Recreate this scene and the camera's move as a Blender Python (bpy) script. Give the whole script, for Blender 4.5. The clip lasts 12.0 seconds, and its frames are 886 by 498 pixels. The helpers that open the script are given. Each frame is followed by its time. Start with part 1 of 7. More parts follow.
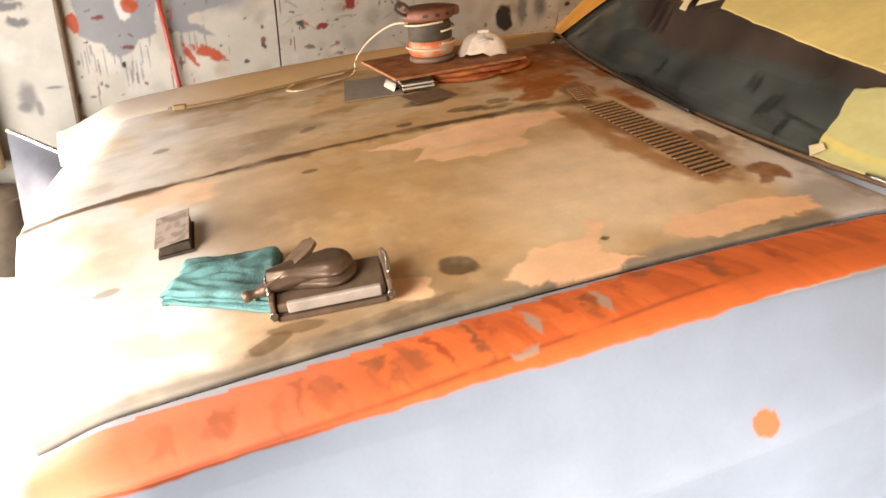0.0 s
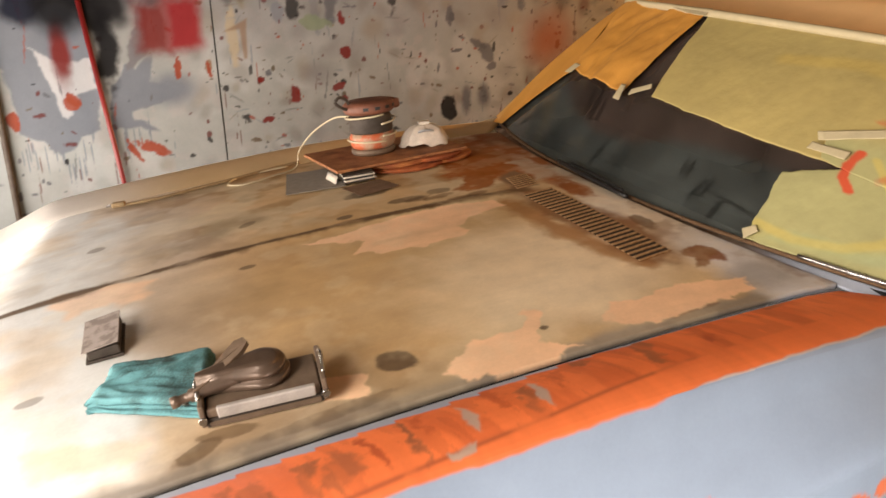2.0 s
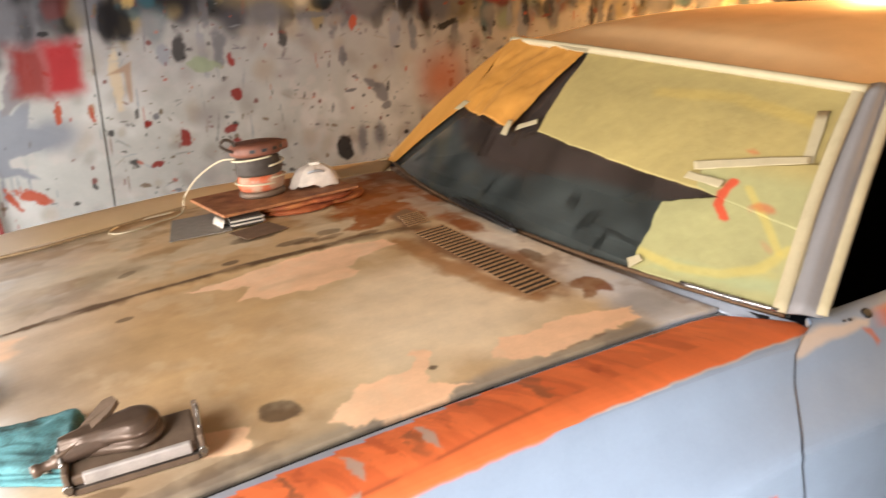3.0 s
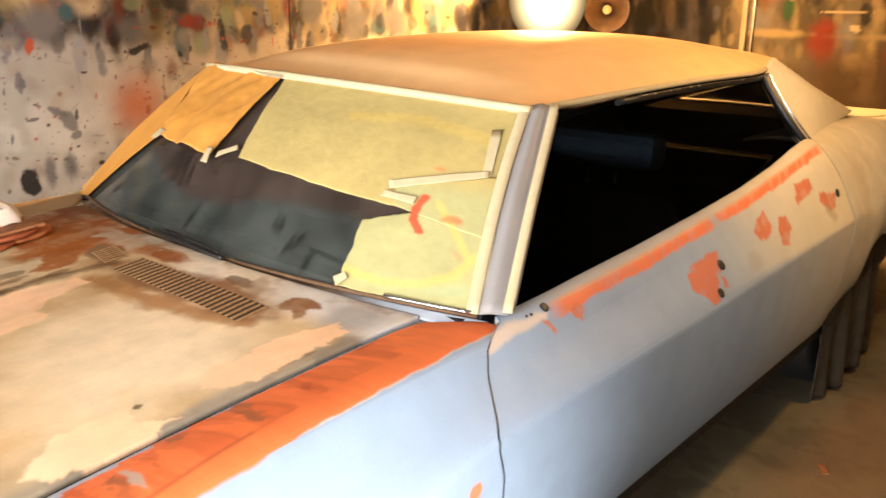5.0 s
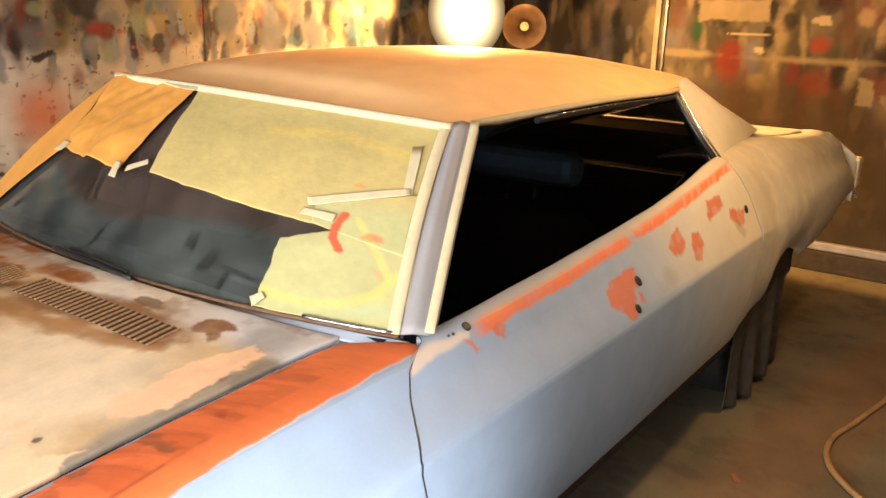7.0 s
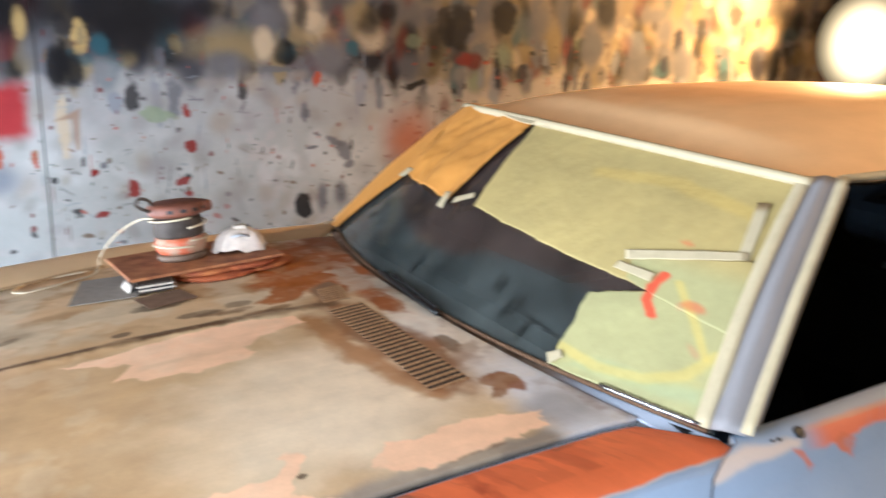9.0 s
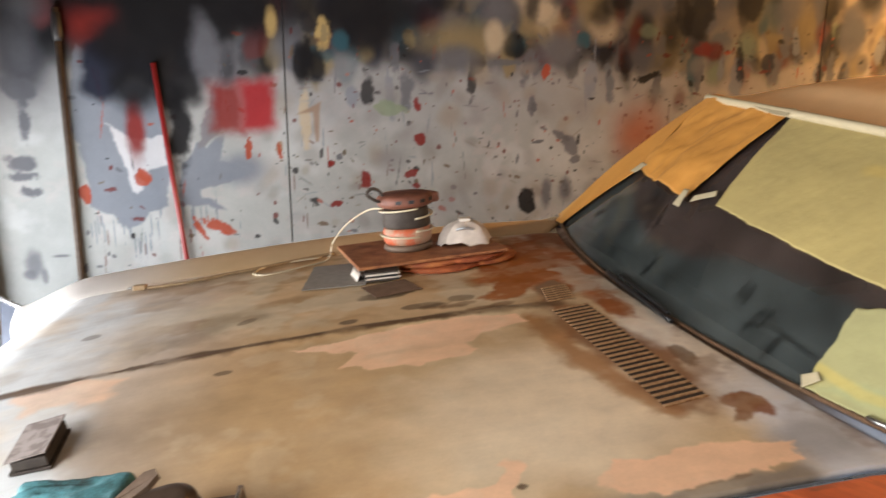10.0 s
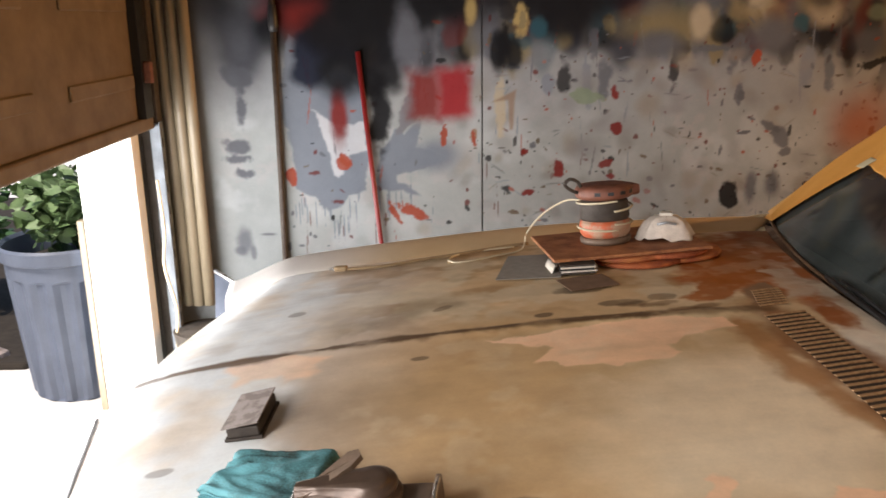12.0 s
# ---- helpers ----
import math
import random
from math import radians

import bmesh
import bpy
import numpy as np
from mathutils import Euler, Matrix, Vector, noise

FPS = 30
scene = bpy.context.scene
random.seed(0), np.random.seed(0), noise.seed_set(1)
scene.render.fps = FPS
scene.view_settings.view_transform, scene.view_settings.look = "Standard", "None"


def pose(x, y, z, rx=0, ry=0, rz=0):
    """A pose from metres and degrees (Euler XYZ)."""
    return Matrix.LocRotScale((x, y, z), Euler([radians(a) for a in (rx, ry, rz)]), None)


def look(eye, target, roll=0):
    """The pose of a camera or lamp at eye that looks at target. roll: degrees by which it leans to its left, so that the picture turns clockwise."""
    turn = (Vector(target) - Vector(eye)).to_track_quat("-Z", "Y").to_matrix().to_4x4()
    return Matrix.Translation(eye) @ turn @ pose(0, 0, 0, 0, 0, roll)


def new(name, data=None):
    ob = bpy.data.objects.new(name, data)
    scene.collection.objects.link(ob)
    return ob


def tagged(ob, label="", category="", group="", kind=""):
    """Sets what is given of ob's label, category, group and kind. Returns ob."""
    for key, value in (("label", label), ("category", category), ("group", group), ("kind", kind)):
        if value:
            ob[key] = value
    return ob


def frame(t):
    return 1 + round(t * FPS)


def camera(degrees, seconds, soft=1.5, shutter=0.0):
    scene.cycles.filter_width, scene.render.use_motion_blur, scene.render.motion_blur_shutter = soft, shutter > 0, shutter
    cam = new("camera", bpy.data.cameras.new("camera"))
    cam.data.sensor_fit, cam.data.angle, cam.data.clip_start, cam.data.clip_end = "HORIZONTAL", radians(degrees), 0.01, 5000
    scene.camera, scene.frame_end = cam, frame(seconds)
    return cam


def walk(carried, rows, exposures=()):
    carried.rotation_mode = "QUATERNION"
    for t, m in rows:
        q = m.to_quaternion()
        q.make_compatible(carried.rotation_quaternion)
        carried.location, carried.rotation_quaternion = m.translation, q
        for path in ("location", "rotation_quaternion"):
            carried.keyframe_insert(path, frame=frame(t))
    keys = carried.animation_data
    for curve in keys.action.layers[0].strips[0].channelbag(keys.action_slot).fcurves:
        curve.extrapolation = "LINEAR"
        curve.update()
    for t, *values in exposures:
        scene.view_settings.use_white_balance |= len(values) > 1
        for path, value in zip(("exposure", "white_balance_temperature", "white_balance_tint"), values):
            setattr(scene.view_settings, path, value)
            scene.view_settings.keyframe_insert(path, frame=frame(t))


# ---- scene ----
cam = camera(56.5, 12.0, shutter=0.5)

EXPOSURE = [(0.0, 0.56, 9200, 20), (1.0, 0.30, 8800, 19), (2.0, 0.18, 8500, 18), (2.5, 0.28, 8200, 18), (3.5, 1.0, 7000, 12), (5.5, 1.2, 7500, 13), (6.5, 1.16, 7350, 13), (8.5, 1.16, 6100, 11), (9.0, 0.92, 5750, 9), (9.5, 0.75, 5600, 6), (10.0, 0.34, 6850, 13), (10.5, 0.05, 7300, 15), (11.0, -0.03, 7200, 15), (12.0, 0.03, 7100, 15)]
PATH = [
    (0, (-1.117, -1.668, 1.543), (-0.54, 0.029, 0.654), -0.6),
    (0.5, (-1.111, -1.664, 1.544), (-0.515, 0.051, 0.704), -0.7),
    (1, (-1.107, -1.668, 1.551), (-0.481, 0.059, 0.759), -0.7),
    (1.5, (-1.093, -1.666, 1.552), (-0.434, 0.068, 0.806), -0.8),
    (2, (-1.075, -1.661, 1.55), (-0.375, 0.076, 0.846), -1.1),
    (2.5, (-1.043, -1.645, 1.541), (-0.266, 0.074, 0.877), -1.4),
    (3, (-1.024, -1.657, 1.544), (-0.116, 0.014, 0.922), -1.3),
    (3.5, (-1.015, -1.675, 1.554), (0.067, -0.097, 0.97), -1.0),
    (5.5, (-1.015, -1.701, 1.54), (0.483, -0.502, 0.974), 0.5),
    (6, (-1.012, -1.688, 1.534), (0.532, -0.541, 0.986), 0.7),
    (6.5, (-1.003, -1.682, 1.543), (0.574, -0.58, 0.997), 1.3),
    (8.5, (-0.897, -1.642, 1.563), (0.339, -0.152, 1.058), 3.0),
    (9, (-0.81, -1.605, 1.559), (0.127, 0.091, 1.062), 1.5),
    (9.5, (-0.764, -1.565, 1.547), (-0.138, 0.271, 1.062), 0.4),
    (10, (-0.801, -1.522, 1.538), (-0.351, 0.358, 1.027), 0.1),
    (10.5, (-0.824, -1.513, 1.537), (-0.489, 0.361, 0.924), -0.5),
    (11, (-0.831, -1.511, 1.537), (-0.601, 0.383, 0.935), -0.4),
    (11.5, (-0.825, -1.475, 1.527), (-0.714, 0.442, 0.968), -0.5),
    (12, (-0.832, -1.487, 1.538), (-0.815, 0.439, 1.001), -0.9),
]
walk(cam, [(t, look(eye, target, roll)) for t, eye, target, roll in PATH], EXPOSURE)

# ---- world, sun, lamps ----
SUN_EL, SUN_AZ = 57.6, 219.0
world = bpy.data.worlds.new("sky")
scene.world = world
world.use_nodes = True
wn = world.node_tree
sky = wn.nodes.new("ShaderNodeTexSky")
sky.sky_type, sky.sun_disc = "NISHITA", False
sky.sun_elevation, sky.sun_rotation = radians(SUN_EL), radians(SUN_AZ)
wn.links.new(sky.outputs[0], wn.nodes["Background"].inputs[0])
wn.nodes["Background"].inputs[1].default_value = 0.15

sun = new("sun", bpy.data.lights.new("sun", "SUN"))
sun.data.energy, sun.data.angle, sun.data.color = 5.0, radians(0.5), (1.0, 0.95, 0.88)
sun.matrix_basis = look((-6, -8, 12), (-3.4, -4.8, 5.5))

# daylight: the part-raised door, plus an opening and side hatch added unseen for light
for x, y, z, wide, high, watts, turn, spread in ((-2.30, 0.50, 0.55, 2.1, 1.04, 60.0, 0, 180), (-2.12, -1.23, 1.50, 0.78, 1.30, 54.0, 0, 180), (-0.38, -3.50, 0.52, 0.8, 0.84, 7.8, 90, 28)):
    daylight = new("daylight", bpy.data.lights.new("daylight", "AREA"))
    daylight.data.shape, daylight.data.size, daylight.data.size_y = "RECTANGLE", wide, high
    daylight.data.energy, daylight.data.color, daylight.data.spread = watts * wide * high, (0.90, 0.95, 1.0), radians(spread)
    daylight.matrix_basis = look((x, y, z), (x + math.cos(radians(turn)), y + math.sin(radians(turn)), z - 0.02))

# bulb of the clamp lamp towards the rear corner
LAMP = (3.33, 1.30, 1.584)
bulb_light = new("bulb_light", bpy.data.lights.new("bulb_light", "POINT"))
bulb_light.data.energy, bulb_light.data.color, bulb_light.data.shadow_soft_size = 480.0, (1.0, 0.53, 0.19), 0.10
bulb_light.location = (LAMP[0] - 0.18, LAMP[1] - 0.12, LAMP[2] + 0.10)


# unseen bare bulb beside the car, added for warm light from above
UNSEEN_BULB = (1.70, -1.45, 2.30)
bulb_glow = new("unseen_bulb_light", bpy.data.lights.new("unseen_bulb_light", "POINT"))
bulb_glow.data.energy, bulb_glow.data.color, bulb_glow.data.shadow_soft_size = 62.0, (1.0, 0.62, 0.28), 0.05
bulb_glow.location = (UNSEEN_BULB[0], UNSEEN_BULB[1], UNSEEN_BULB[2] - 0.11)


# ---- colour and noise helpers ----
def lin(r, g, b):
    """Linear colour from 0-255 values."""
    return tuple(((c / 255 + 0.055) / 1.055) ** 2.4 if c > 10 else c / 255 / 12.92 for c in (r, g, b))


def vnoise(x, y, size, seed=0):
    """Smooth value noise, 0 to 1, with cells of that size."""
    u, v = np.asarray(x) / size + 1000.3, np.asarray(y) / size + 1000.7
    i, j = np.floor(u), np.floor(v)
    f, g = u - i, v - j
    f, g = f * f * (3 - 2 * f), g * g * (3 - 2 * g)

    def h(a, b):
        s = np.sin(a * 127.1 + b * 311.7 + seed * 74.7) * 43758.5453
        return s - np.floor(s)

    return (h(i, j) * (1 - f) + h(i + 1, j) * f) * (1 - g) + (h(i, j + 1) * (1 - f) + h(i + 1, j + 1) * f) * g


def fbm(x, y, size, seed=0, octaves=4):
    total, amp, whole = 0, 0.5, 0
    for n in range(octaves):
        total, whole = total + amp * vnoise(x, y, size / 2**n, seed + n), whole + amp
        amp *= 0.55
    return total / whole


def smooth(a, b, x):
    t = np.clip((x - a) / (b - a), 0, 1)
    return t * t * (3 - 2 * t)


def blend(col, mask, colour):
    """Lay a colour over a colour field where the mask says so."""
    return col * (1 - mask[..., None]) + np.array(colour) * mask[..., None]


def blob(x, y, cx, cy, rx, ry, rot=0.0, edge=0.15, rough=0.25, size=0.05, seed=0):
    """Mask of a ragged ellipse."""
    c, s = math.cos(radians(rot)), math.sin(radians(rot))
    u, v = ((x - cx) * c + (y - cy) * s) / rx, (-(x - cx) * s + (y - cy) * c) / ry
    d = np.sqrt(u * u + v * v) + rough * (fbm(x, y, size, seed) - 0.5) * 2
    return 1 - smooth(1 - edge, 1 + edge, d)


def poly(x, y, pts, edge=0.006, wobble=0.012, size=0.05, seed=0):
    """Mask of a polygon with a wavering edge."""
    x = x + wobble * (fbm(x, y, size, seed) - 0.5) * 2
    y = y + wobble * (fbm(x, y, size, seed + 31) - 0.5) * 2
    inside, dist = np.zeros(x.shape, bool), np.full(x.shape, 9.0)
    for (ax, ay), (bx, by) in zip(pts, pts[1:] + pts[:1]):
        if ay != by:
            inside ^= ((ay > y) != (by > y)) & (x < (bx - ax) * (y - ay) / (by - ay) + ax)
        t = np.clip(((x - ax) * (bx - ax) + (y - ay) * (by - ay)) / ((bx - ax) ** 2 + (by - ay) ** 2 + 1e-9), 0, 1)
        dist = np.minimum(dist, np.hypot(x - ax - t * (bx - ax), y - ay - t * (by - ay)))
    return smooth(-edge, edge, np.where(inside, dist, -dist))


def line_mask(x, y, pts, width, edge=0.4, rough=0.5, size=0.06, seed=0):
    dist = np.full(x.shape, 9.0)
    for (ax, ay), (bx, by) in zip(pts, pts[1:]):
        t = np.clip(((x - ax) * (bx - ax) + (y - ay) * (by - ay)) / ((bx - ax) ** 2 + (by - ay) ** 2 + 1e-9), 0, 1)
        dist = np.minimum(dist, np.hypot(x - ax - t * (bx - ax), y - ay - t * (by - ay)))
    w = width * (1 + rough * (fbm(x, y, size, seed) - 0.5) * 2)
    return 1 - smooth(1 - edge, 1 + edge, dist / np.maximum(w, 1e-4))


# ---- materials ----
def material(name, colour, rough=0.6, metal=0.0, vary=0.25, size=0.05, bump=0.15, fine=0.006, attr="", coat=0.0, second=None, spec=0.5, rough_vary=0.15, edges=(0.45, 0.92)):
    """A painted or raw surface: base colour or the paint field, broken up at two scales, with a fine relief."""
    m = bpy.data.materials.new(name)
    m.use_nodes = True
    nt = m.node_tree
    b = nt.nodes["Principled BSDF"]
    tc = nt.nodes.new("ShaderNodeTexCoord")
    big, small = nt.nodes.new("ShaderNodeTexNoise"), nt.nodes.new("ShaderNodeTexNoise")
    for n, s, d in ((big, 1 / size, 5), (small, 1 / fine, 3)):
        n.inputs["Scale"].default_value, n.inputs["Detail"].default_value = s, d
        nt.links.new(tc.outputs["Object"], n.inputs["Vector"])
    mixn = nt.nodes.new("ShaderNodeMix")
    mixn.data_type, mixn.blend_type = "RGBA", "MIX"
    if attr:
        a = nt.nodes.new("ShaderNodeAttribute")
        a.attribute_name = attr
        src = a.outputs["Color"]
    else:
        rgb = nt.nodes.new("ShaderNodeRGB")
        rgb.outputs[0].default_value = (*colour, 1)
        src = rgb.outputs[0]
    if second is None:
        mul = nt.nodes.new("ShaderNodeMix")
        mul.data_type, mul.blend_type = "RGBA", "MULTIPLY"
        mul.inputs[0].default_value = 1.0
        nt.links.new(src, mul.inputs[6])
        mul.inputs[7].default_value = (1 - vary,) * 3 + (1,)
        dark = mul.outputs[2]
    else:
        rgb2 = nt.nodes.new("ShaderNodeRGB")
        rgb2.outputs[0].default_value = (*second, 1)
        dark = rgb2.outputs[0]
    add = nt.nodes.new("ShaderNodeMath")
    add.operation = "MULTIPLY_ADD"
    add.inputs[1].default_value = 0.35
    nt.links.new(small.outputs["Fac"], add.inputs[0])
    nt.links.new(big.outputs["Fac"], add.inputs[2])
    ramp = nt.nodes.new("ShaderNodeMapRange")
    ramp.inputs[1].default_value, ramp.inputs[2].default_value = edges
    nt.links.new(add.outputs[0], ramp.inputs[0])
    nt.links.new(ramp.outputs[0], mixn.inputs[0])
    nt.links.new(src, mixn.inputs[6])
    nt.links.new(dark, mixn.inputs[7])
    nt.links.new(mixn.outputs[2], b.inputs["Base Color"])
    rr = nt.nodes.new("ShaderNodeMapRange")
    rr.inputs[3].default_value, rr.inputs[4].default_value = max(rough - rough_vary, 0.02), min(rough + rough_vary, 1)
    nt.links.new(big.outputs["Fac"], rr.inputs[0])
    nt.links.new(rr.outputs[0], b.inputs["Roughness"])
    b.inputs["Metallic"].default_value = metal
    b.inputs["Specular IOR Level"].default_value = spec
    b.inputs["Coat Weight"].default_value = coat
    if bump:
        bp = nt.nodes.new("ShaderNodeBump")
        bp.inputs["Strength"].default_value, bp.inputs["Distance"].default_value = bump, 0.004
        nt.links.new(add.outputs[0], bp.inputs["Height"])
        nt.links.new(bp.outputs[0], b.inputs["Normal"])
    return m


def glass_material(name, tint, dust, dust_colour, rough=0.03, ior=1.45, attr=""):
    m = bpy.data.materials.new(name)
    m.use_nodes = True
    nt = m.node_tree
    b = nt.nodes["Principled BSDF"]
    b.inputs["Base Color"].default_value = (*tint, 1)
    b.inputs["Transmission Weight"].default_value = 1.0
    b.inputs["Roughness"].default_value = rough
    b.inputs["IOR"].default_value = ior
    d = nt.nodes.new("ShaderNodeBsdfDiffuse")
    d.inputs[0].default_value = (*dust_colour, 1)
    n = nt.nodes.new("ShaderNodeTexNoise")
    n.inputs["Scale"].default_value, n.inputs["Detail"].default_value = 7, 6
    tc = nt.nodes.new("ShaderNodeTexCoord")
    nt.links.new(tc.outputs["Object"], n.inputs["Vector"])
    r = nt.nodes.new("ShaderNodeMapRange")
    r.inputs[1].default_value, r.inputs[2].default_value = 0.3, 0.7
    r.inputs[3].default_value, r.inputs[4].default_value = dust * 0.5, min(dust * 1.4, 1)
    nt.links.new(n.outputs["Fac"], r.inputs[0])
    amount = r.outputs[0]
    if attr:
        a = nt.nodes.new("ShaderNodeAttribute")
        a.attribute_name = attr
        nt.links.new(a.outputs["Color"], d.inputs[0])
        k = nt.nodes.new("ShaderNodeMath")
        k.operation = "MULTIPLY"
        nt.links.new(r.outputs[0], k.inputs[0])
        nt.links.new(a.outputs["Alpha"], k.inputs[1])
        amount = k.outputs[0]
    mx = nt.nodes.new("ShaderNodeMixShader")
    nt.links.new(amount, mx.inputs[0])
    nt.links.new(b.outputs[0], mx.inputs[1])
    nt.links.new(d.outputs[0], mx.inputs[2])
    nt.links.new(mx.outputs[0], nt.nodes["Material Output"].inputs["Surface"])
    return m


def glow_material(name, colour, strength, radius):
    """A lamp face, brightest in its middle, its rim fading to imitate glare."""
    m = bpy.data.materials.new(name)
    m.use_nodes = True
    nt = m.node_tree
    b = nt.nodes["Principled BSDF"]
    tc, sep, com, ln, mr, pw = (nt.nodes.new("ShaderNode" + k) for k in ("TexCoord", "SeparateXYZ", "CombineXYZ", "VectorMath", "MapRange", "Math"))
    nt.links.new(tc.outputs["Object"], sep.inputs[0])
    nt.links.new(sep.outputs[0], com.inputs[0])
    nt.links.new(sep.outputs[1], com.inputs[1])
    ln.operation = "LENGTH"
    nt.links.new(com.outputs[0], ln.inputs[0])
    mr.inputs[1].default_value, mr.inputs[2].default_value, mr.inputs[3].default_value, mr.inputs[4].default_value = 0.0, radius, 1.0, 0.33
    nt.links.new(ln.outputs["Value"], mr.inputs[0])
    pw.operation, pw.inputs[1].default_value = "POWER", 4.0
    nt.links.new(mr.outputs[0], pw.inputs[0])
    mul = nt.nodes.new("ShaderNodeMath")
    mul.operation, mul.inputs[1].default_value = "MULTIPLY", strength
    nt.links.new(pw.outputs[0], mul.inputs[0])
    b.inputs["Base Color"].default_value = (0.0, 0.0, 0.0, 1)
    b.inputs["Roughness"].default_value = 1.0
    b.inputs["Specular IOR Level"].default_value = 0.0
    b.inputs["Emission Color"].default_value = (*colour, 1)
    nt.links.new(mul.outputs[0], b.inputs["Emission Strength"])
    return m


M_PAINT = material("sanded_body_paint", (0.5, 0.5, 0.5), 0.62, vary=0.10, size=0.09, bump=0.05, attr="paint")
M_HOOD = material("sanded_hood", (0.5, 0.5, 0.5), 0.60, vary=0.16, size=0.07, bump=0.08, attr="paint", spec=0.25)
M_WALL = material("spray_marked_wall", (0.6, 0.6, 0.6), 0.85, vary=0.14, size=0.12, bump=0.10, attr="paint", spec=0.12)
M_BACK = material("spray_marked_back_wall", (0.5, 0.45, 0.4), 0.85, vary=0.2, size=0.15, bump=0.12, attr="paint", spec=0.15)
M_TAPE = material("masking_tape", lin(190, 175, 141), 0.7, vary=0.12, size=0.03, bump=0.1)
M_YELLOW = material("yellow_masking_paper", lin(198, 186, 126), 0.72, vary=0.16, size=0.12, bump=0.6, fine=0.03, attr="paint")
M_ORANGE = material("brown_masking_paper", lin(206, 142, 62), 0.75, vary=0.15, size=0.12, bump=0.1)
M_BLACK = material("black_rubber", (0.012, 0.012, 0.013), 0.55, vary=0.3, bump=0.1)
M_TRIMDARK = material("black_weatherstrip", (0.010, 0.010, 0.011), 0.4, vary=0.3, bump=0.05)
M_SEAT = material("dark_brown_vinyl", (0.085, 0.062, 0.046), 0.6, vary=0.4, size=0.05, bump=0.15)
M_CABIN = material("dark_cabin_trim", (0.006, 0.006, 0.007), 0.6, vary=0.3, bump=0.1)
M_VINYL = material("dark_blue_vinyl", (0.24, 0.38, 0.52), 0.33, vary=0.3, size=0.02, bump=0.1)
M_CHROME = material("worn_chrome", (0.62, 0.62, 0.62), 0.25, metal=1.0, vary=0.3, size=0.04, bump=0.03)
M_STEEL = material("galvanised_steel", (0.55, 0.57, 0.60), 0.42, metal=0.9, vary=0.3, size=0.05, bump=0.05)
M_GLASS = glass_material("dusty_windscreen_glass", (0.26, 0.26, 0.22), 0.17, (0.15, 0.145, 0.12), attr="paint")
M_SIDEGLASS = glass_material("side_window_glass", (0.15, 0.17, 0.18), 0.003, (0.1, 0.1, 0.1), 0.01, 1.05)
M_SLAT = material("rusty_slat", lin(188, 152, 112), 0.7, size=0.05, bump=0.3, second=lin(124, 78, 42), edges=(0.55, 0.85))
M_RUSTSEAL = material("rusty_dusty_seal", lin(112, 82, 56), 0.8, vary=0.4, size=0.03, bump=0.3)
M_SLOT = material("vent_recess", (0.045, 0.026, 0.014), 0.9, vary=0.3)
M_FLOOR = material("stained_concrete", lin(124, 106, 80), 0.8, vary=0.35, size=0.35, bump=0.25, fine=0.012, attr="paint")
M_CEIL = material("ceiling_paint", (0.10, 0.092, 0.08), 0.8, vary=0.12)
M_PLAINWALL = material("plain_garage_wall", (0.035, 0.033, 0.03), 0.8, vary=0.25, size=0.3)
M_DOORTAN = material("garage_door_tan", lin(112, 94, 72), 0.6, vary=0.35, size=0.12, bump=0.12, fine=0.02)
M_WHITE = material("white_painted_wood", (0.80, 0.80, 0.79), 0.55, vary=0.08, size=0.1, bump=0.05)
M_PVC = material("beige_pipe", lin(128, 116, 96), 0.45, vary=0.18, size=0.1, bump=0.03)
M_TRACK = material("dull_galvanised_track", lin(112, 120, 128), 0.6, metal=0.2, vary=0.35, size=0.05, bump=0.08)
M_CONDUIT = material("grey_conduit", lin(150, 146, 140), 0.4, metal=0.4, vary=0.3, size=0.08, bump=0.04)
M_REDPOLE = material("red_painted_pole", lin(112, 22, 24), 0.45, vary=0.25, size=0.06, bump=0.05)
M_CAN = material("grey_plastic_can", lin(98, 108, 126), 0.5, vary=0.2, size=0.1, bump=0.05)
M_TINPANEL = material("dull_sheet_metal", lin(66, 72, 84), 0.5, metal=0.3, vary=0.3, size=0.06, bump=0.06)
M_LEAF = material("green_leaf", (0.07, 0.16, 0.05), 0.5, vary=0.55, size=0.05, bump=0.05)
M_LEAFPALE = material("pale_green_leaf", (0.16, 0.26, 0.11), 0.5, vary=0.4, size=0.05, bump=0.05)
M_SOIL = material("dark_soil", (0.03, 0.022, 0.015), 0.95, vary=0.5, bump=0.6, fine=0.01)
M_DRIVE = material("pale_driveway", (0.82, 0.81, 0.79), 0.85, vary=0.2, size=0.3, bump=0.25, fine=0.01)
M_TEAL = material("teal_terry_cloth", lin(80, 138, 144), 0.95, second=lin(42, 58, 54), size=0.06, bump=0.6, fine=0.0035, edges=(0.58, 0.90))
M_BLOCK = material("grey_sanding_block", lin(154, 142, 136), 0.85, second=lin(122, 110, 104), size=0.03, bump=0.3, fine=0.002, edges=(0.64, 0.76))
M_WOOD = material("brown_board", lin(158, 98, 58), 0.7, vary=0.45, size=0.04, bump=0.15, fine=0.008)
M_BOARD = material("dusty_brown_board", lin(178, 118, 74), 0.7, size=0.05, bump=0.15, fine=0.008, second=lin(112, 62, 38))
M_BROWNPAPER = material("brown_sandpaper", lin(122, 94, 72), 0.85, vary=0.3, size=0.03, bump=0.3, fine=0.002)
M_REDTOOL = material("dusty_red_plastic", lin(118, 70, 52), 0.6, vary=0.4, size=0.02, bump=0.1)
M_DARKTOOL = material("dusty_black_rubber", lin(62, 52, 44), 0.75, vary=0.4, size=0.02, bump=0.15)
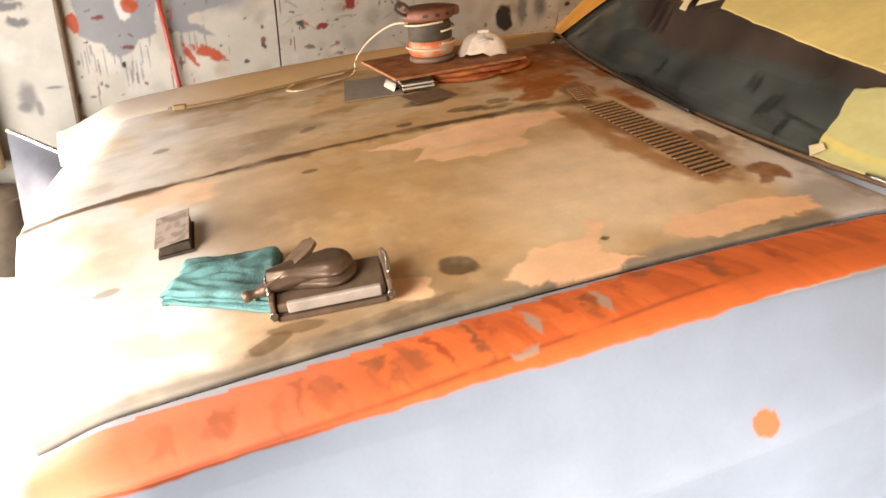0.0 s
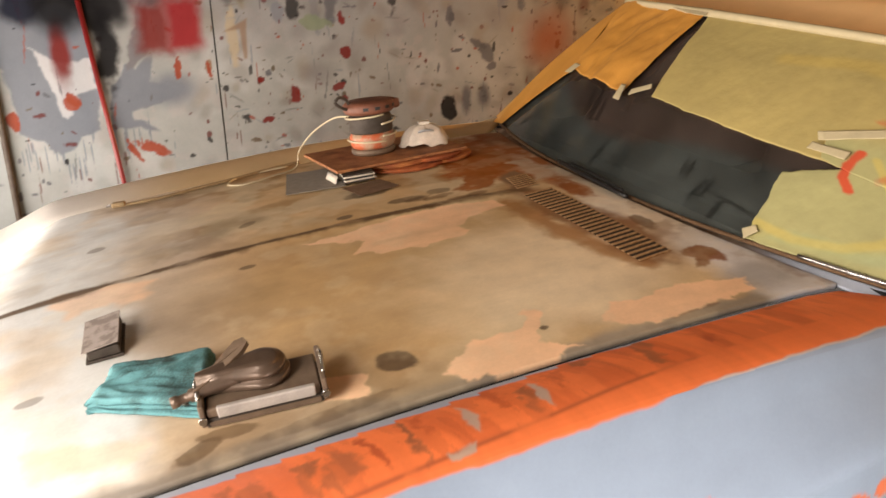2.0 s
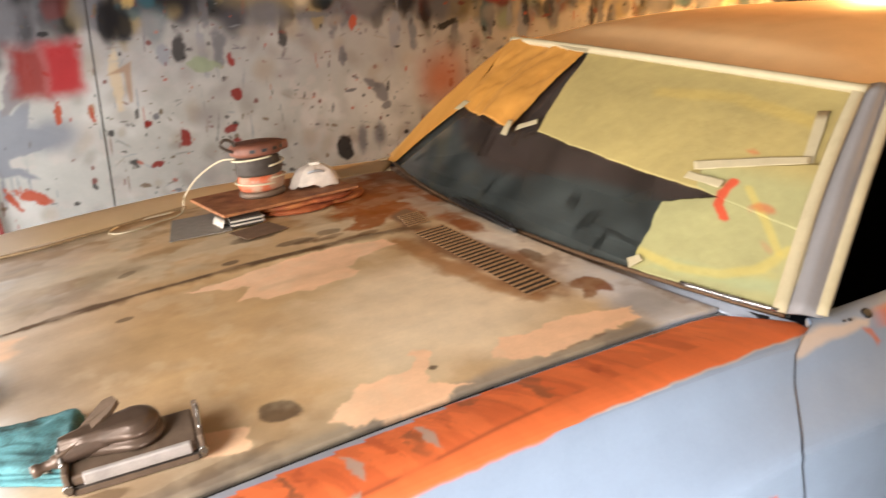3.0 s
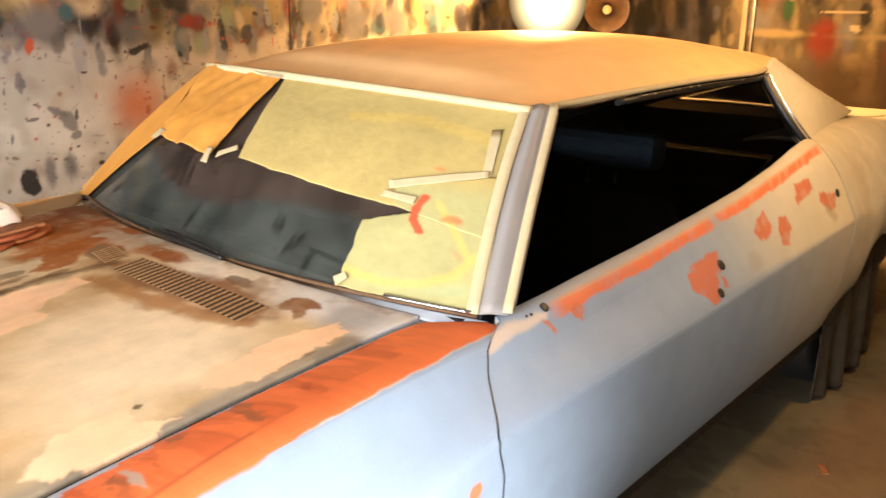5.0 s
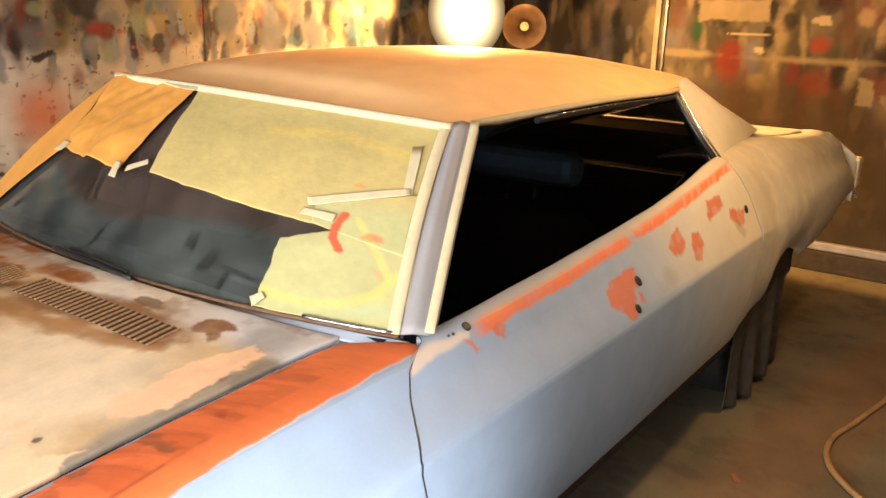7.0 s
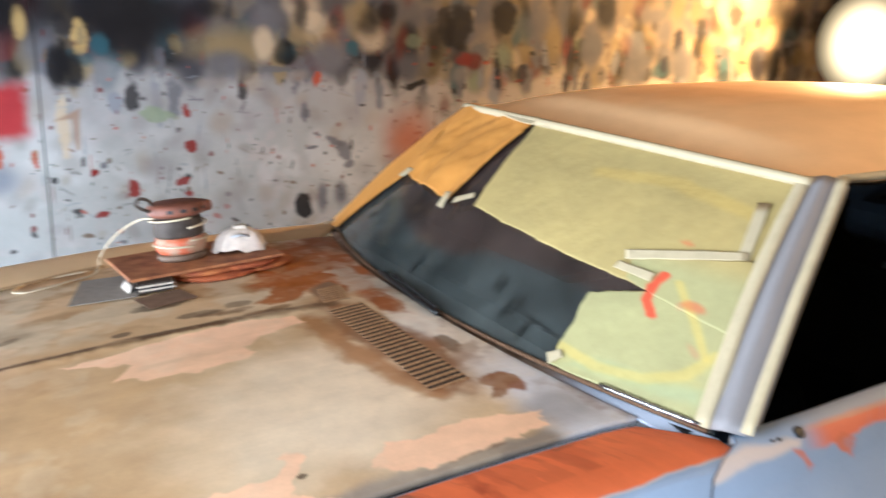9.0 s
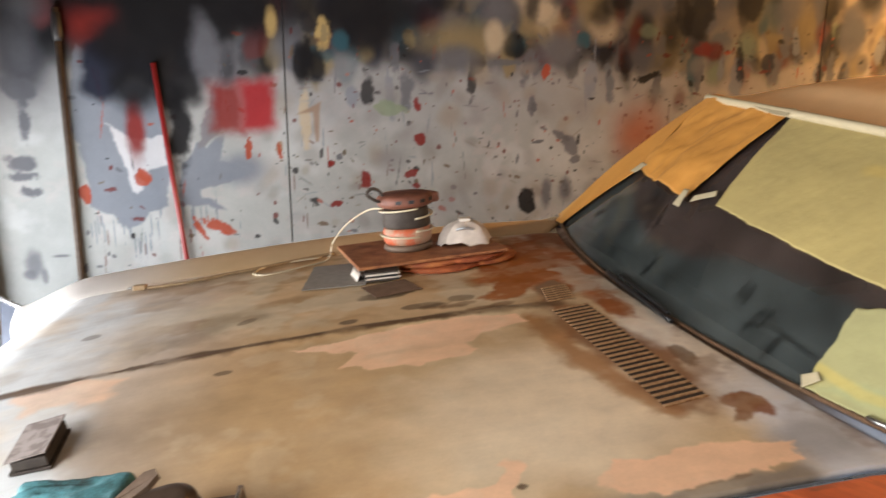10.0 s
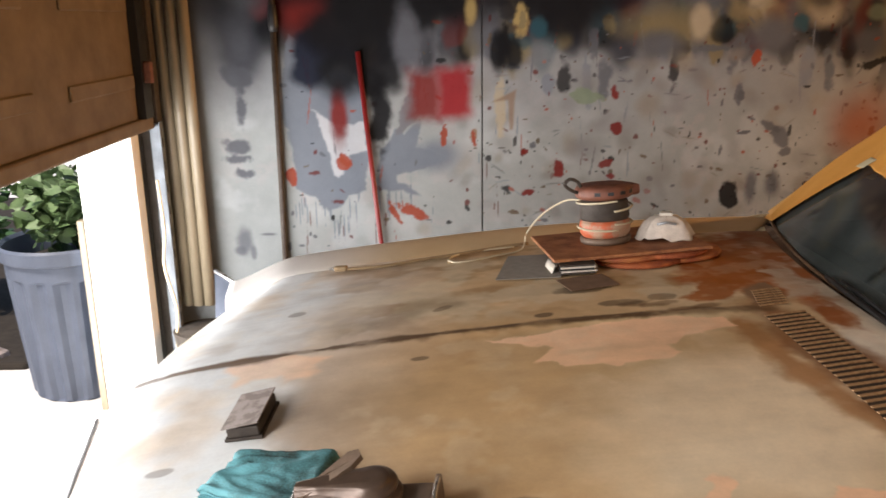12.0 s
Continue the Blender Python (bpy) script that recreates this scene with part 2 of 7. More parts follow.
M_TOOLMETAL = material("dusty_tool_metal", lin(98, 80, 68), 0.34, metal=0.35, vary=0.35, size=0.03, bump=0.08)
M_DUSTMETAL = material("dusty_dull_metal", lin(118, 98, 82), 0.6, metal=0.25, vary=0.3, size=0.02, bump=0.12, fine=0.003)
M_RAIL = material("pale_dusty_steel", lin(188, 180, 174), 0.5, metal=0.3, vary=0.3, size=0.03, bump=0.1, fine=0.003)
M_CORD = material("pale_cord", lin(198, 184, 156), 0.6, vary=0.15, size=0.03)
M_OLDCORD = material("dusty_cord", lin(146, 122, 90), 0.8, vary=0.3, size=0.03)
M_MASK = material("white_mask_fibre", lin(212, 202, 188), 0.85, vary=0.12, size=0.02, bump=0.3, fine=0.002)
M_MASKCUP = material("dusty_mask_fibre", lin(222, 208, 194), 0.85, vary=0.25, size=0.02, bump=0.5, fine=0.003)
M_GREYPAPER = material("grey_sandpaper", lin(148, 140, 130), 0.85, vary=0.2, size=0.02, bump=0.4, fine=0.0015)
M_DISC = material("orange_sanding_disc", lin(196, 108, 60), 0.8, size=0.035, bump=0.3, fine=0.002, second=lin(120, 56, 36))
M_DUSTYRED = material("dusty_red_housing", lin(188, 92, 58), 0.6, second=lin(168, 138, 116), size=0.05, bump=0.15, fine=0.003, edges=(0.60, 0.72))
M_REDDISC = material("red_brown_sanding_disc", lin(146, 72, 46), 0.8, size=0.03, bump=0.3, fine=0.002, second=lin(196, 124, 72))
M_BAG = material("black_cloth", (0.062, 0.052, 0.038), 0.65, vary=0.5, size=0.05, bump=0.5, fine=0.01)
M_HOSE = material("tan_hose", lin(170, 130, 84), 0.6, vary=0.3, size=0.05)
M_LAMPTIN = material("lamp_aluminium", (0.7, 0.68, 0.64), 0.35, metal=1.0, vary=0.2, size=0.05)
M_DISH = material("smoky_metal_dish", lin(120, 98, 78), 0.45, metal=0.3, vary=0.4, size=0.06, bump=0.05)
M_TAIL = material("ivory_lens", lin(226, 214, 176), 0.35, vary=0.15, size=0.02)
M_CEILBULB = glow_material("unseen_bulb_glow", (1.0, 0.72, 0.40), 8.0, 0.06)
M_BULB = glow_material("bulb_glow", (1.0, 0.74, 0.40), 9.0, 0.235)


# ---- mesh helpers ----
def paint_mesh(me, colours):
    at = me.color_attributes.new("paint", "FLOAT_COLOR", "POINT")
    c = np.ones((len(me.vertices), 4), np.float32)
    c[:, :3] = np.clip(np.reshape(colours, (-1, 3)), 0, 1)
    at.data.foreach_set("color", c.ravel())


def sheet_mesh(name, pts, colours=None, flip=False, crease=0.0):
    """A quad sheet from an array of points, rows by columns by xyz."""
    r, c = pts.shape[:2]
    i = np.arange(r * c).reshape(r, c)
    f = np.stack([i[:-1, :-1], i[1:, :-1], i[1:, 1:], i[:-1, 1:]], -1).reshape(-1, 4)
    if flip:
        f = f[:, ::-1]
    me = bpy.data.meshes.new(name)
    me.from_pydata(pts.reshape(-1, 3).tolist(), [], f.tolist())
    me.polygons.foreach_set("use_smooth", np.ones(len(f), bool))
    if colours is not None:
        paint_mesh(me, colours)
    return me


def part(name, data, mat, parent=None, label="", thick=0.0, bevel=0.0):
    """Link a mesh or bmesh as one object, under a thing or a part."""
    if isinstance(data, bmesh.types.BMesh):
        me = bpy.data.meshes.new(name)
        data.to_mesh(me)
        data.free()
        data = me
    ob = new(name, data)
    if mat and not data.materials:
        data.materials.append(mat)
    ob.parent = parent
    if label:
        tagged(ob, label)
    if thick:
        s = ob.modifiers.new("thickness", "SOLIDIFY")
        s.thickness, s.offset = thick, -1
    if bevel:
        b = ob.modifiers.new("bevel", "BEVEL")
        b.width, b.segments, b.limit_method = bevel, 2, "ANGLE"
    return ob


def thing(name, label, category, at=(0, 0, 0), rot=(0, 0, 0), group="", kind=""):
    ob = new(name)
    ob.empty_display_size = 0.05
    ob.matrix_basis = pose(*at, *rot)
    return tagged(ob, label, category, group, kind)


def box(x0, y0, z0, x1, y1, z1, bm=None, round_=0.0):
    bm = bm or bmesh.new()
    made = bmesh.ops.create_cube(bm, size=1)
    for v in made["verts"]:
        v.co = Vector(((x0 + x1) / 2 + v.co.x * (x1 - x0), (y0 + y1) / 2 + v.co.y * (y1 - y0), (z0 + z1) / 2 + v.co.z * (z1 - z0)))
    if round_:
        edges = list({e for v in made["verts"] for e in v.link_edges})
        bmesh.ops.bevel(bm, geom=edges, offset=round_, segments=2, affect="EDGES", profile=0.5)
    return bm


def lathe(rings, n=24, bm=None, close=True):
    """Rings of (radius, z) turned about z."""
    bm = bm or bmesh.new()
    rows = [[bm.verts.new((r * math.cos(2 * math.pi * k / n), r * math.sin(2 * math.pi * k / n), z)) for k in range(n)] for r, z in rings]
    for a, b in zip(rows, rows[1:]):
        for k in range(n):
            bm.faces.new((a[k], a[(k + 1) % n], b[(k + 1) % n], b[k]))
    if close:
        bm.faces.new(rows[0][::-1])
        bm.faces.new(rows[-1])
    for f in bm.faces:
        f.smooth = len(f.verts) == 4
    return bm


def spline(pts, steps=8):
    """A smooth line through points (Catmull-Rom)."""
    p = [Vector(q) for q in pts]
    p = [2 * p[0] - p[1]] + p + [2 * p[-1] - p[-2]]
    out = []
    for a, b, c, d in zip(p, p[1:], p[2:], p[3:]):
        for k in range(steps):
            t = k / steps
            out.append(0.5 * (2 * b + (c - a) * t + (2 * a - 5 * b + 4 * c - d) * t * t + (3 * b - a - 3 * c + d) * t**3))
    return out + [p[-2]]


def tube(pts, radius, n=8, bm=None, steps=8, curved=True):
    bm = bm or bmesh.new()
    line = spline(pts, steps) if curved and len(pts) > 2 else [Vector(q) for q in pts]
    rows, up = [], Vector((0, 0, 1))
    for k, p in enumerate(line):
        way = (line[min(k + 1, len(line) - 1)] - line[max(k - 1, 0)]).normalized()
        side = way.cross(up if abs(way.z) < 0.95 else Vector((1, 0, 0))).normalized()
        top = side.cross(way)
        rad = radius(k / (len(line) - 1)) if callable(radius) else radius
        rows.append([bm.verts.new(p + rad * (math.cos(2 * math.pi * j / n) * side + math.sin(2 * math.pi * j / n) * top)) for j in range(n)])
    for a, b in zip(rows, rows[1:]):
        for j in range(n):
            bm.faces.new((a[j], a[(j + 1) % n], b[(j + 1) % n], b[j])).smooth = True
    bm.faces.new(rows[0][::-1])
    bm.faces.new(rows[-1])
    return bm


def loft(a, b, n=24):
    """A strip between two lines of points."""
    return np.stack([np.array(a) + (np.array(b) - np.array(a)) * k / n for k in range(n + 1)])


# ---- the garage ----
WALL_Y, BACK_X, FRONT_X, NEAR_Y, CEIL_Z = 1.87, 4.80, -1.975, -3.40, 2.45
rng = random.Random(7)


def wall_field(x, z, stamps):
    """Colour of a wall that has served for testing spray guns, plus painted shade."""
    n = fbm(x, z, 0.5, 3)
    col = np.array(lin(128, 132, 132)) * (0.80 + 0.26 * n[..., None])
    col = col * (0.90 + 0.16 * fbm(x, z, 0.06, 63)[..., None])
    col = blend(col, 0.5 * smooth(0.50, 0.56, fbm(x, z, 0.045, 61)) * smooth(0.48, 0.62, fbm(x, z, 0.3, 62)), lin(132, 130, 130))
    col = blend(col, 0.35 * smooth(0.52, 0.7, fbm(x, z, 0.16, 9)), lin(148, 152, 154))
    # overspray thickening upwards, deepened to paint in the wall's falling light
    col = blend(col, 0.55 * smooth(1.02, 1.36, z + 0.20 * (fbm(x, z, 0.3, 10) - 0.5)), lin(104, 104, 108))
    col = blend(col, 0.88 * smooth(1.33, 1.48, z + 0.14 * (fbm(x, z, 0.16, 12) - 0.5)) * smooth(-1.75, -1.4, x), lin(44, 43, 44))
    # browner towards the rear: overspray, plus darkening painted to offset lamp spill
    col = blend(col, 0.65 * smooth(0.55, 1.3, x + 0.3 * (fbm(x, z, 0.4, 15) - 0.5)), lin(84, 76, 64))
    for pts, colour in SPLASH:
        col = blend(col, 0.97 * poly(x, z, pts, 0.006, 0.018, 0.05, 5), colour)
    for cx, cz, rx, rz, rot, colour, soft, alpha, seed in stamps:
        pad = max(rx, rz) * 2.2 + 0.01
        i0, i1 = np.searchsorted(x[:, 0], cx - pad), np.searchsorted(x[:, 0], cx + pad)
        j0, j1 = np.searchsorted(z[0], cz - pad), np.searchsorted(z[0], cz + pad)
        if i1 - i0 < 1 or j1 - j0 < 1:
            continue
        s = np.s_[i0:i1, j0:j1]
        m = alpha * blob(x[s], z[s], cx, cz, rx, rz, rot, soft, 0.75 if soft < 0.4 else 0.3, max(min(rx, rz), 0.012) * 1.6, seed)
        col[s] = blend(col[s], m, colour)
    return col


GREY, BLACK, NAVY = lin(92, 98, 107), lin(12, 12, 15), lin(16, 20, 34)
RED, DARKRED, RUST, MAROON = lin(114, 26, 30), lin(92, 28, 25), lin(120, 54, 38), lin(76, 28, 24)
TEAL, OCHRE, CREAM, SLATE, GREEN = lin(30, 60, 70), lin(134, 116, 76), lin(140, 130, 112), lin(72, 74, 80), lin(96, 108, 90)
DULL = lin(100, 90, 66)
# the large grey splash, its arms and the bare patch inside it
SPLASH = (([(-1.408, 1.49), (-1.44, 1.18), (-1.416, 1.035), (-1.396, 0.871), (-1.333, 0.834), (-1.312, 0.795), (-1.268, 0.777), (-1.217, 0.803), (-1.187, 0.843), (-1.112, 0.854), (-1.093, 1.053), (-1.117, 1.29), (-1.29, 1.41)], GREY),
          ([(-1.089, 0.841), (-1.042, 0.864), (-0.89, 0.838), (-0.913, 0.862), (-0.982, 0.894), (-0.981, 0.927), (-0.911, 0.945), (-0.829, 0.962), (-0.81, 1.008), (-0.897, 1.033), (-0.883, 1.141), (-0.953, 1.096), (-0.987, 1.113), (-1.055, 1.017)], GREY),
          ([(-0.941, 1.538), (-0.841, 1.548), (-0.817, 1.407), (-0.80, 1.352), (-0.879, 1.331), (-0.895, 1.141), (-0.988, 1.085), (-0.95, 1.221), (-0.901, 1.354), (-0.929, 1.409)], lin(92, 92, 96)),
          ([(-1.337, 1.194), (-1.309, 1.171), (-1.281, 1.102), (-1.262, 0.974), (-1.248, 0.932), (-1.226, 0.922), (-1.196, 0.961), (-1.175, 1.008), (-1.105, 1.023), (-1.101, 1.144), (-1.216, 1.124)], lin(146, 148, 152)))
stamps = []


def stamp(cx, cz, rx, rz, colour, rot=0, soft=0.15, alpha=0.92):
    # marks near the lamp painted darker, offsetting its spill
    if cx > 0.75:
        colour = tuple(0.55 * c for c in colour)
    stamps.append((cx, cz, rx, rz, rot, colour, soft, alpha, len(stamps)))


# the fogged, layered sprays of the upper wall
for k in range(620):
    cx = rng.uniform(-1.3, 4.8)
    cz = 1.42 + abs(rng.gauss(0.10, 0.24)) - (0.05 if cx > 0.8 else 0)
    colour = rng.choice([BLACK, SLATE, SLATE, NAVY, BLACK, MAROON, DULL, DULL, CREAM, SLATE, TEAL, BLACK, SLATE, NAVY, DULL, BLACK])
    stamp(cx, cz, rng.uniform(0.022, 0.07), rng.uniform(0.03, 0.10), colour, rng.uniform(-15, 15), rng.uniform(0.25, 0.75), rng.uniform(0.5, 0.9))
for k in range(260):
    cx, cz = rng.uniform(0.9, 4.8), rng.uniform(0.5, 2.3)
    colour = rng.choice([SLATE, SLATE, CREAM, GREY, DULL, MAROON, GREEN, BLACK, BLACK])
    stamp(cx, cz, rng.uniform(0.015, 0.06), rng.uniform(0.02, 0.08), colour, rng.uniform(-20, 20), rng.uniform(0.2, 0.7), rng.uniform(0.4, 0.8))
# finger-like dabs hanging below the dark band, thin runs
for k in range(34):
    stamp(rng.uniform(-0.6, 2.6), rng.uniform(1.28, 1.50), rng.uniform(0.016, 0.032), rng.uniform(0.04, 0.09), rng.choice([BLACK, SLATE, NAVY, SLATE, GREY]), rng.uniform(-8, 8), 0.3, 0.85)
for k in range(120):
    stamp(rng.uniform(-1.4, 2.4), rng.uniform(0.6, 1.5), rng.uniform(0.0015, 0.004), rng.uniform(0.02, 0.07), rng.choice([RUST, SLATE, GREY, GREY, MAROON]), rng.uniform(-12, 12), 0.3, 0.7)
# small flecks and chips, thin streaks
for k in range(1500):
    cx, cz = rng.uniform(-1.45, 3.2), rng.uniform(0.5, 1.55)
    if cx < -0.7 and rng.random() < 0.6:
        continue
    r = 0.0025 + 0.0095 * rng.random() ** 3
    colour = rng.choice([RUST, SLATE, BLACK, MAROON, SLATE, lin(78, 66, 52), lin(70, 60, 44), BLACK, MAROON])
    stamp(cx, cz, r * rng.uniform(0.8, 2.4), r * rng.uniform(0.5, 1.1), colour, rng.choice([rng.uniform(-60, 10), rng.uniform(-20, 20), 80]), 0.25, 0.85)
for k in range(70):
    cx, cz = rng.uniform(-0.6, 1.6), rng.uniform(0.6, 1.4)
    stamp(cx, cz, rng.uniform(0.012, 0.035), rng.uniform(0.002, 0.004), rng.choice([SLATE, GREY, lin(96, 90, 84)]), rng.uniform(-60, 60), 0.5, 0.6)
for k in range(110):
    cx, cz = rng.uniform(-0.9, 1.3), rng.uniform(0.65, 1.4)
    stamp(cx, cz, rng.uniform(0.02, 0.05), rng.uniform(0.015, 0.05), rng.choice([lin(104, 104, 106), lin(112, 106, 98), lin(96, 94, 92)]), rng.uniform(-60, 60), 0.7, 0.5)
# runs under the splash
for k in range(26):
    cx = rng.uniform(-1.42, -0.92)
    cz = 0.81 + 0.4 * abs(cx + 1.23) - rng.uniform(0.03, 0.12)
    stamp(cx, cz, 0.003, rng.uniform(0.03, 0.07), GREY, 0, 0.3, 0.8)
# chips of their own shape
for cx, cz, rx, rz, a in ((-1.635, 0.655, 0.034, 0.058, 0.8), (-1.655, 0.61, 0.025, 0.02, 0.8), (-1.60, 0.60, 0.012, 0.03, 0.7), (-1.53, 0.680, 0.032, 0.006, 0.8)):
    stamp(cx, cz, rx, rz, SLATE, 0, 0.5, a)
for cx, cz, rx, rz, rot, colour in ((-0.127, 0.955, 0.026, 0.014, 15, DARKRED), (-0.106, 0.902, 0.018, 0.010, 0, DARKRED), (0.411, 1.221, 0.014, 0.026, 20, SLATE), (0.708, 0.857, 0.014, 0.009, 0, BLACK), (0.974, 0.994, 0.028, 0.018, 15, MAROON),
                                    (0.43, 1.073, 0.026, 0.006, 8, SLATE), (-0.671, 1.08, 0.013, 0.028, -6, lin(112, 92, 76)), (-1.258, 0.748, 0.009, 0.012, 0, BLACK), (-1.212, 0.973, 0.022, 0.028, 40, RUST), (-0.47, 1.007, 0.016, 0.013, 20, MAROON)):
    stamp(cx, cz, rx, rz, colour, rot, 0.15, 0.92)
# fogged dark sprays high up by the door
for cx, cz, rx, rz, colour, soft, alpha in ((-1.66, 1.50, 0.16, 0.20, SLATE, 0.9, 0.6), (-1.53, 1.60, 0.13, 0.15, BLACK, 0.6, 0.85), (-1.72, 1.64, 0.16, 0.13, SLATE, 0.7, 0.85), (-1.45, 1.64, 0.26, 0.15, BLACK, 0.6, 0.85), (-1.18, 1.66, 0.30, 0.14, BLACK, 0.5, 0.9), (-0.80, 1.62, 0.22, 0.10, BLACK, 0.6, 0.85), (-1.58, 1.42, 0.07, 0.10, NAVY, 0.8, 0.7)):
    stamp(cx, cz, rx, rz, colour, 0, soft, alpha)
# soft greys, blacks and the masked red squares
for row in ((-0.83, 1.00, 0.09, 0.06, GREY, 0.7), (-1.327, 1.57, 0.11, 0.10, DARKRED, 0.5), (-1.51, 1.62, 0.05, 0.07, DARKRED, 0.4), (-1.213, 1.17, 0.034, 0.12, DARKRED, 0.5),
            (-1.29, 1.39, 0.09, 0.11, NAVY, 0.35), (-1.20, 1.34, 0.09, 0.10, BLACK, 0.4), (-1.08, 1.40, 0.12, 0.16, BLACK, 0.3), (-1.05, 1.20, 0.048, 0.16, BLACK, 0.35),
            (-1.06, 1.62, 0.20, 0.16, BLACK, 0.25), (-1.20, 1.50, 0.14, 0.10, BLACK, 0.4), (-0.94, 1.47, 0.05, 0.12, SLATE, 0.5), (-0.76, 1.62, 0.10, 0.09, BLACK, 0.5), (-1.34, 1.72, 0.20, 0.12, BLACK, 0.4), (-0.30, 1.62, 0.30, 0.10, BLACK, 0.6)):
    cx, cz, rx, rz, colour, soft = row
    stamp(cx, cz, rx, rz, colour, 0, soft, 0.96)
for row in ((-1.61, 1.335, 0.060, 0.050, SLATE, 0.25), (-1.605, 1.21, 0.022, 0.07, SLATE, 0.35), (-1.633, 1.055, 0.055, 0.032, SLATE, 0.35), (-1.636, 0.997, 0.05, 0.017, SLATE, 0.35),
            (-1.622, 0.938, 0.04, 0.02, SLATE, 0.35), (-1.60, 1.47, 0.06, 0.09, SLATE, 0.8), (-1.56, 1.62, 0.07, 0.07, SLATE, 0.8),
            (-0.575, 1.415, 0.028, 0.075, BLACK, 0.4), (-0.508, 1.405, 0.034, 0.065, BLACK, 0.4), (-0.31, 1.53, 0.14, 0.08, BLACK, 0.6), (0.09, 1.50, 0.16, 0.07, DULL, 0.7)):
    cx, cz, rx, rz, colour, soft = row
    stamp(cx, cz, rx, rz, colour, 0, soft, 0.93)
for row in ((-0.475, 1.535, 0.026, 0.06, OCHRE, 0.3), (-0.475, 1.535, 0.014, 0.04, DULL, 0.3), (-0.41, 1.50, 0.035, 0.04, TEAL, 0.4), (-0.68, 1.57, 0.022, 0.05, OCHRE, 0.5), (0.228, 1.51, 0.04, 0.06, CREAM, 0.5),
            (0.07, 1.43, 0.09, 0.05, SLATE, 0.6), (0.52, 1.46, 0.09, 0.07, SLATE, 0.6), (1.16, 1.60, 0.06, 0.10, BLACK, 0.3), (1.25, 1.455, 0.05, 0.04, MAROON, 0.4), (1.42, 1.66, 0.06, 0.08, BLACK, 0.3),
            (1.96, 1.53, 0.07, 0.12, SLATE, 0.4), (2.26, 1.43, 0.09, 0.10, SLATE, 0.4), (2.58, 1.45, 0.09, 0.09, SLATE, 0.4), (2.03, 1.72, 0.06, 0.10, BLACK, 0.4)):
    cx, cz, rx, rz, colour, soft = row
    stamp(cx, cz, rx, rz, colour, 0, soft, 0.9)
for cx, cz, rx, rz, rot, colour in ((-1.42, 0.92, 0.022, 0.035, 10, RUST), (-1.20, 0.99, 0.02, 0.03, 30, RUST), (-0.93, 0.77, 0.065, 0.025, -18, RUST), (-0.79, 1.09, 0.013, 0.045, -5, RUST),
                                    (-0.67, 1.07, 0.012, 0.03, 8, RUST), (-1.00, 0.76, 0.012, 0.05, 25, RUST), (-0.10, 1.24, 0.018, 0.026, 25, DARKRED), (-0.09, 1.10, 0.026, 0.022, 0, DARKRED),
                                    (-0.32, 0.94, 0.024, 0.046, 8, DARKRED), (-0.45, 0.84, 0.03, 0.014, 10, DARKRED), (0.46, 1.37, 0.016, 0.035, -15, RUST), (-0.46, 1.01, 0.016, 0.012, 0, DARKRED)):
    stamp(cx, cz, rx, rz, colour, rot, 0.15, 0.95)
for cx, cz, rx, rz, rot, colour, soft in ((0.39, 0.815, 0.03, 0.055, 5, BLACK, 0.2), (0.545, 1.095, 0.038, 0.016, -32, SLATE, 0.2), (0.583, 1.055, 0.026, 0.045, 28, SLATE, 0.25), (0.612, 0.99, 0.022, 0.018, 10, SLATE, 0.2), (-0.21, 1.23, 0.055, 0.026, -12, GREEN, 0.15), (0.40, 1.24, 0.016, 0.045, 0, SLATE, 0.2),
                                          (0.48, 0.85, 0.022, 0.07, 0, SLATE, 0.5), (0.57, 0.86, 0.03, 0.05, 0, SLATE, 0.5), (0.91, 1.09, 0.11, 0.12, 0, lin(146, 82, 52), 0.9), (-0.56, 1.20, 0.02, 0.10, 0, CREAM, 0.3),
                                          (0.93, 1.34, 0.05, 0.02, 15, BLACK, 0.2), (0.29, 1.41, 0.07, 0.012, 0, SLATE, 0.3), (1.20, 1.46, 0.045, 0.04, 0, DARKRED, 0.3), (-0.55, 1.42, 0.03, 0.07, 0, BLACK, 0.5)):
    stamp(cx, cz, rx, rz, colour, rot, soft, 0.95 if colour == BLACK else 0.85)


def wall_cuts(x, z, col):
    """Square-edged red test patches laid over the rest."""
    col = blend(col, 0.93 * poly(x, z, [(-0.93, 1.34), (-0.80, 1.345), (-0.80, 1.14), (-0.93, 1.15)], 0.035, 0.02), DARKRED)
    col = blend(col, 0.96 * poly(x, z, [(-0.81, 1.35), (-0.68, 1.355), (-0.68, 1.155), (-0.81, 1.15)], 0.03, 0.015), RED)
    return blend(col, 0.8 * poly(x, z, [(-0.60, 1.21), (-0.50, 1.26), (-0.51, 1.10), (-0.525, 1.10), (-0.53, 1.22)], 0.006, 0.004), lin(112, 92, 76))


def wall_panel(name, x0, x1, z1):
    step = 0.0052 if x1 < 2.0 else 0.010
    nx, nz = int((x1 - x0) / step), int(z1 / step)
    x, z = np.meshgrid(np.linspace(x0, x1, nx), np.linspace(0, z1, nz), indexing="ij")
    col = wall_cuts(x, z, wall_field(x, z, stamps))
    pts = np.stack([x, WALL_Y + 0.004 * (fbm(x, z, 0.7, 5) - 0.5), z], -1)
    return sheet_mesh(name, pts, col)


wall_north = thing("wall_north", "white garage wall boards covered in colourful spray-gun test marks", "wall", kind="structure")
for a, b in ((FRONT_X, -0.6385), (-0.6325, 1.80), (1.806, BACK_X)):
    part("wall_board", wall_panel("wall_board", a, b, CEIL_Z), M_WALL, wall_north)
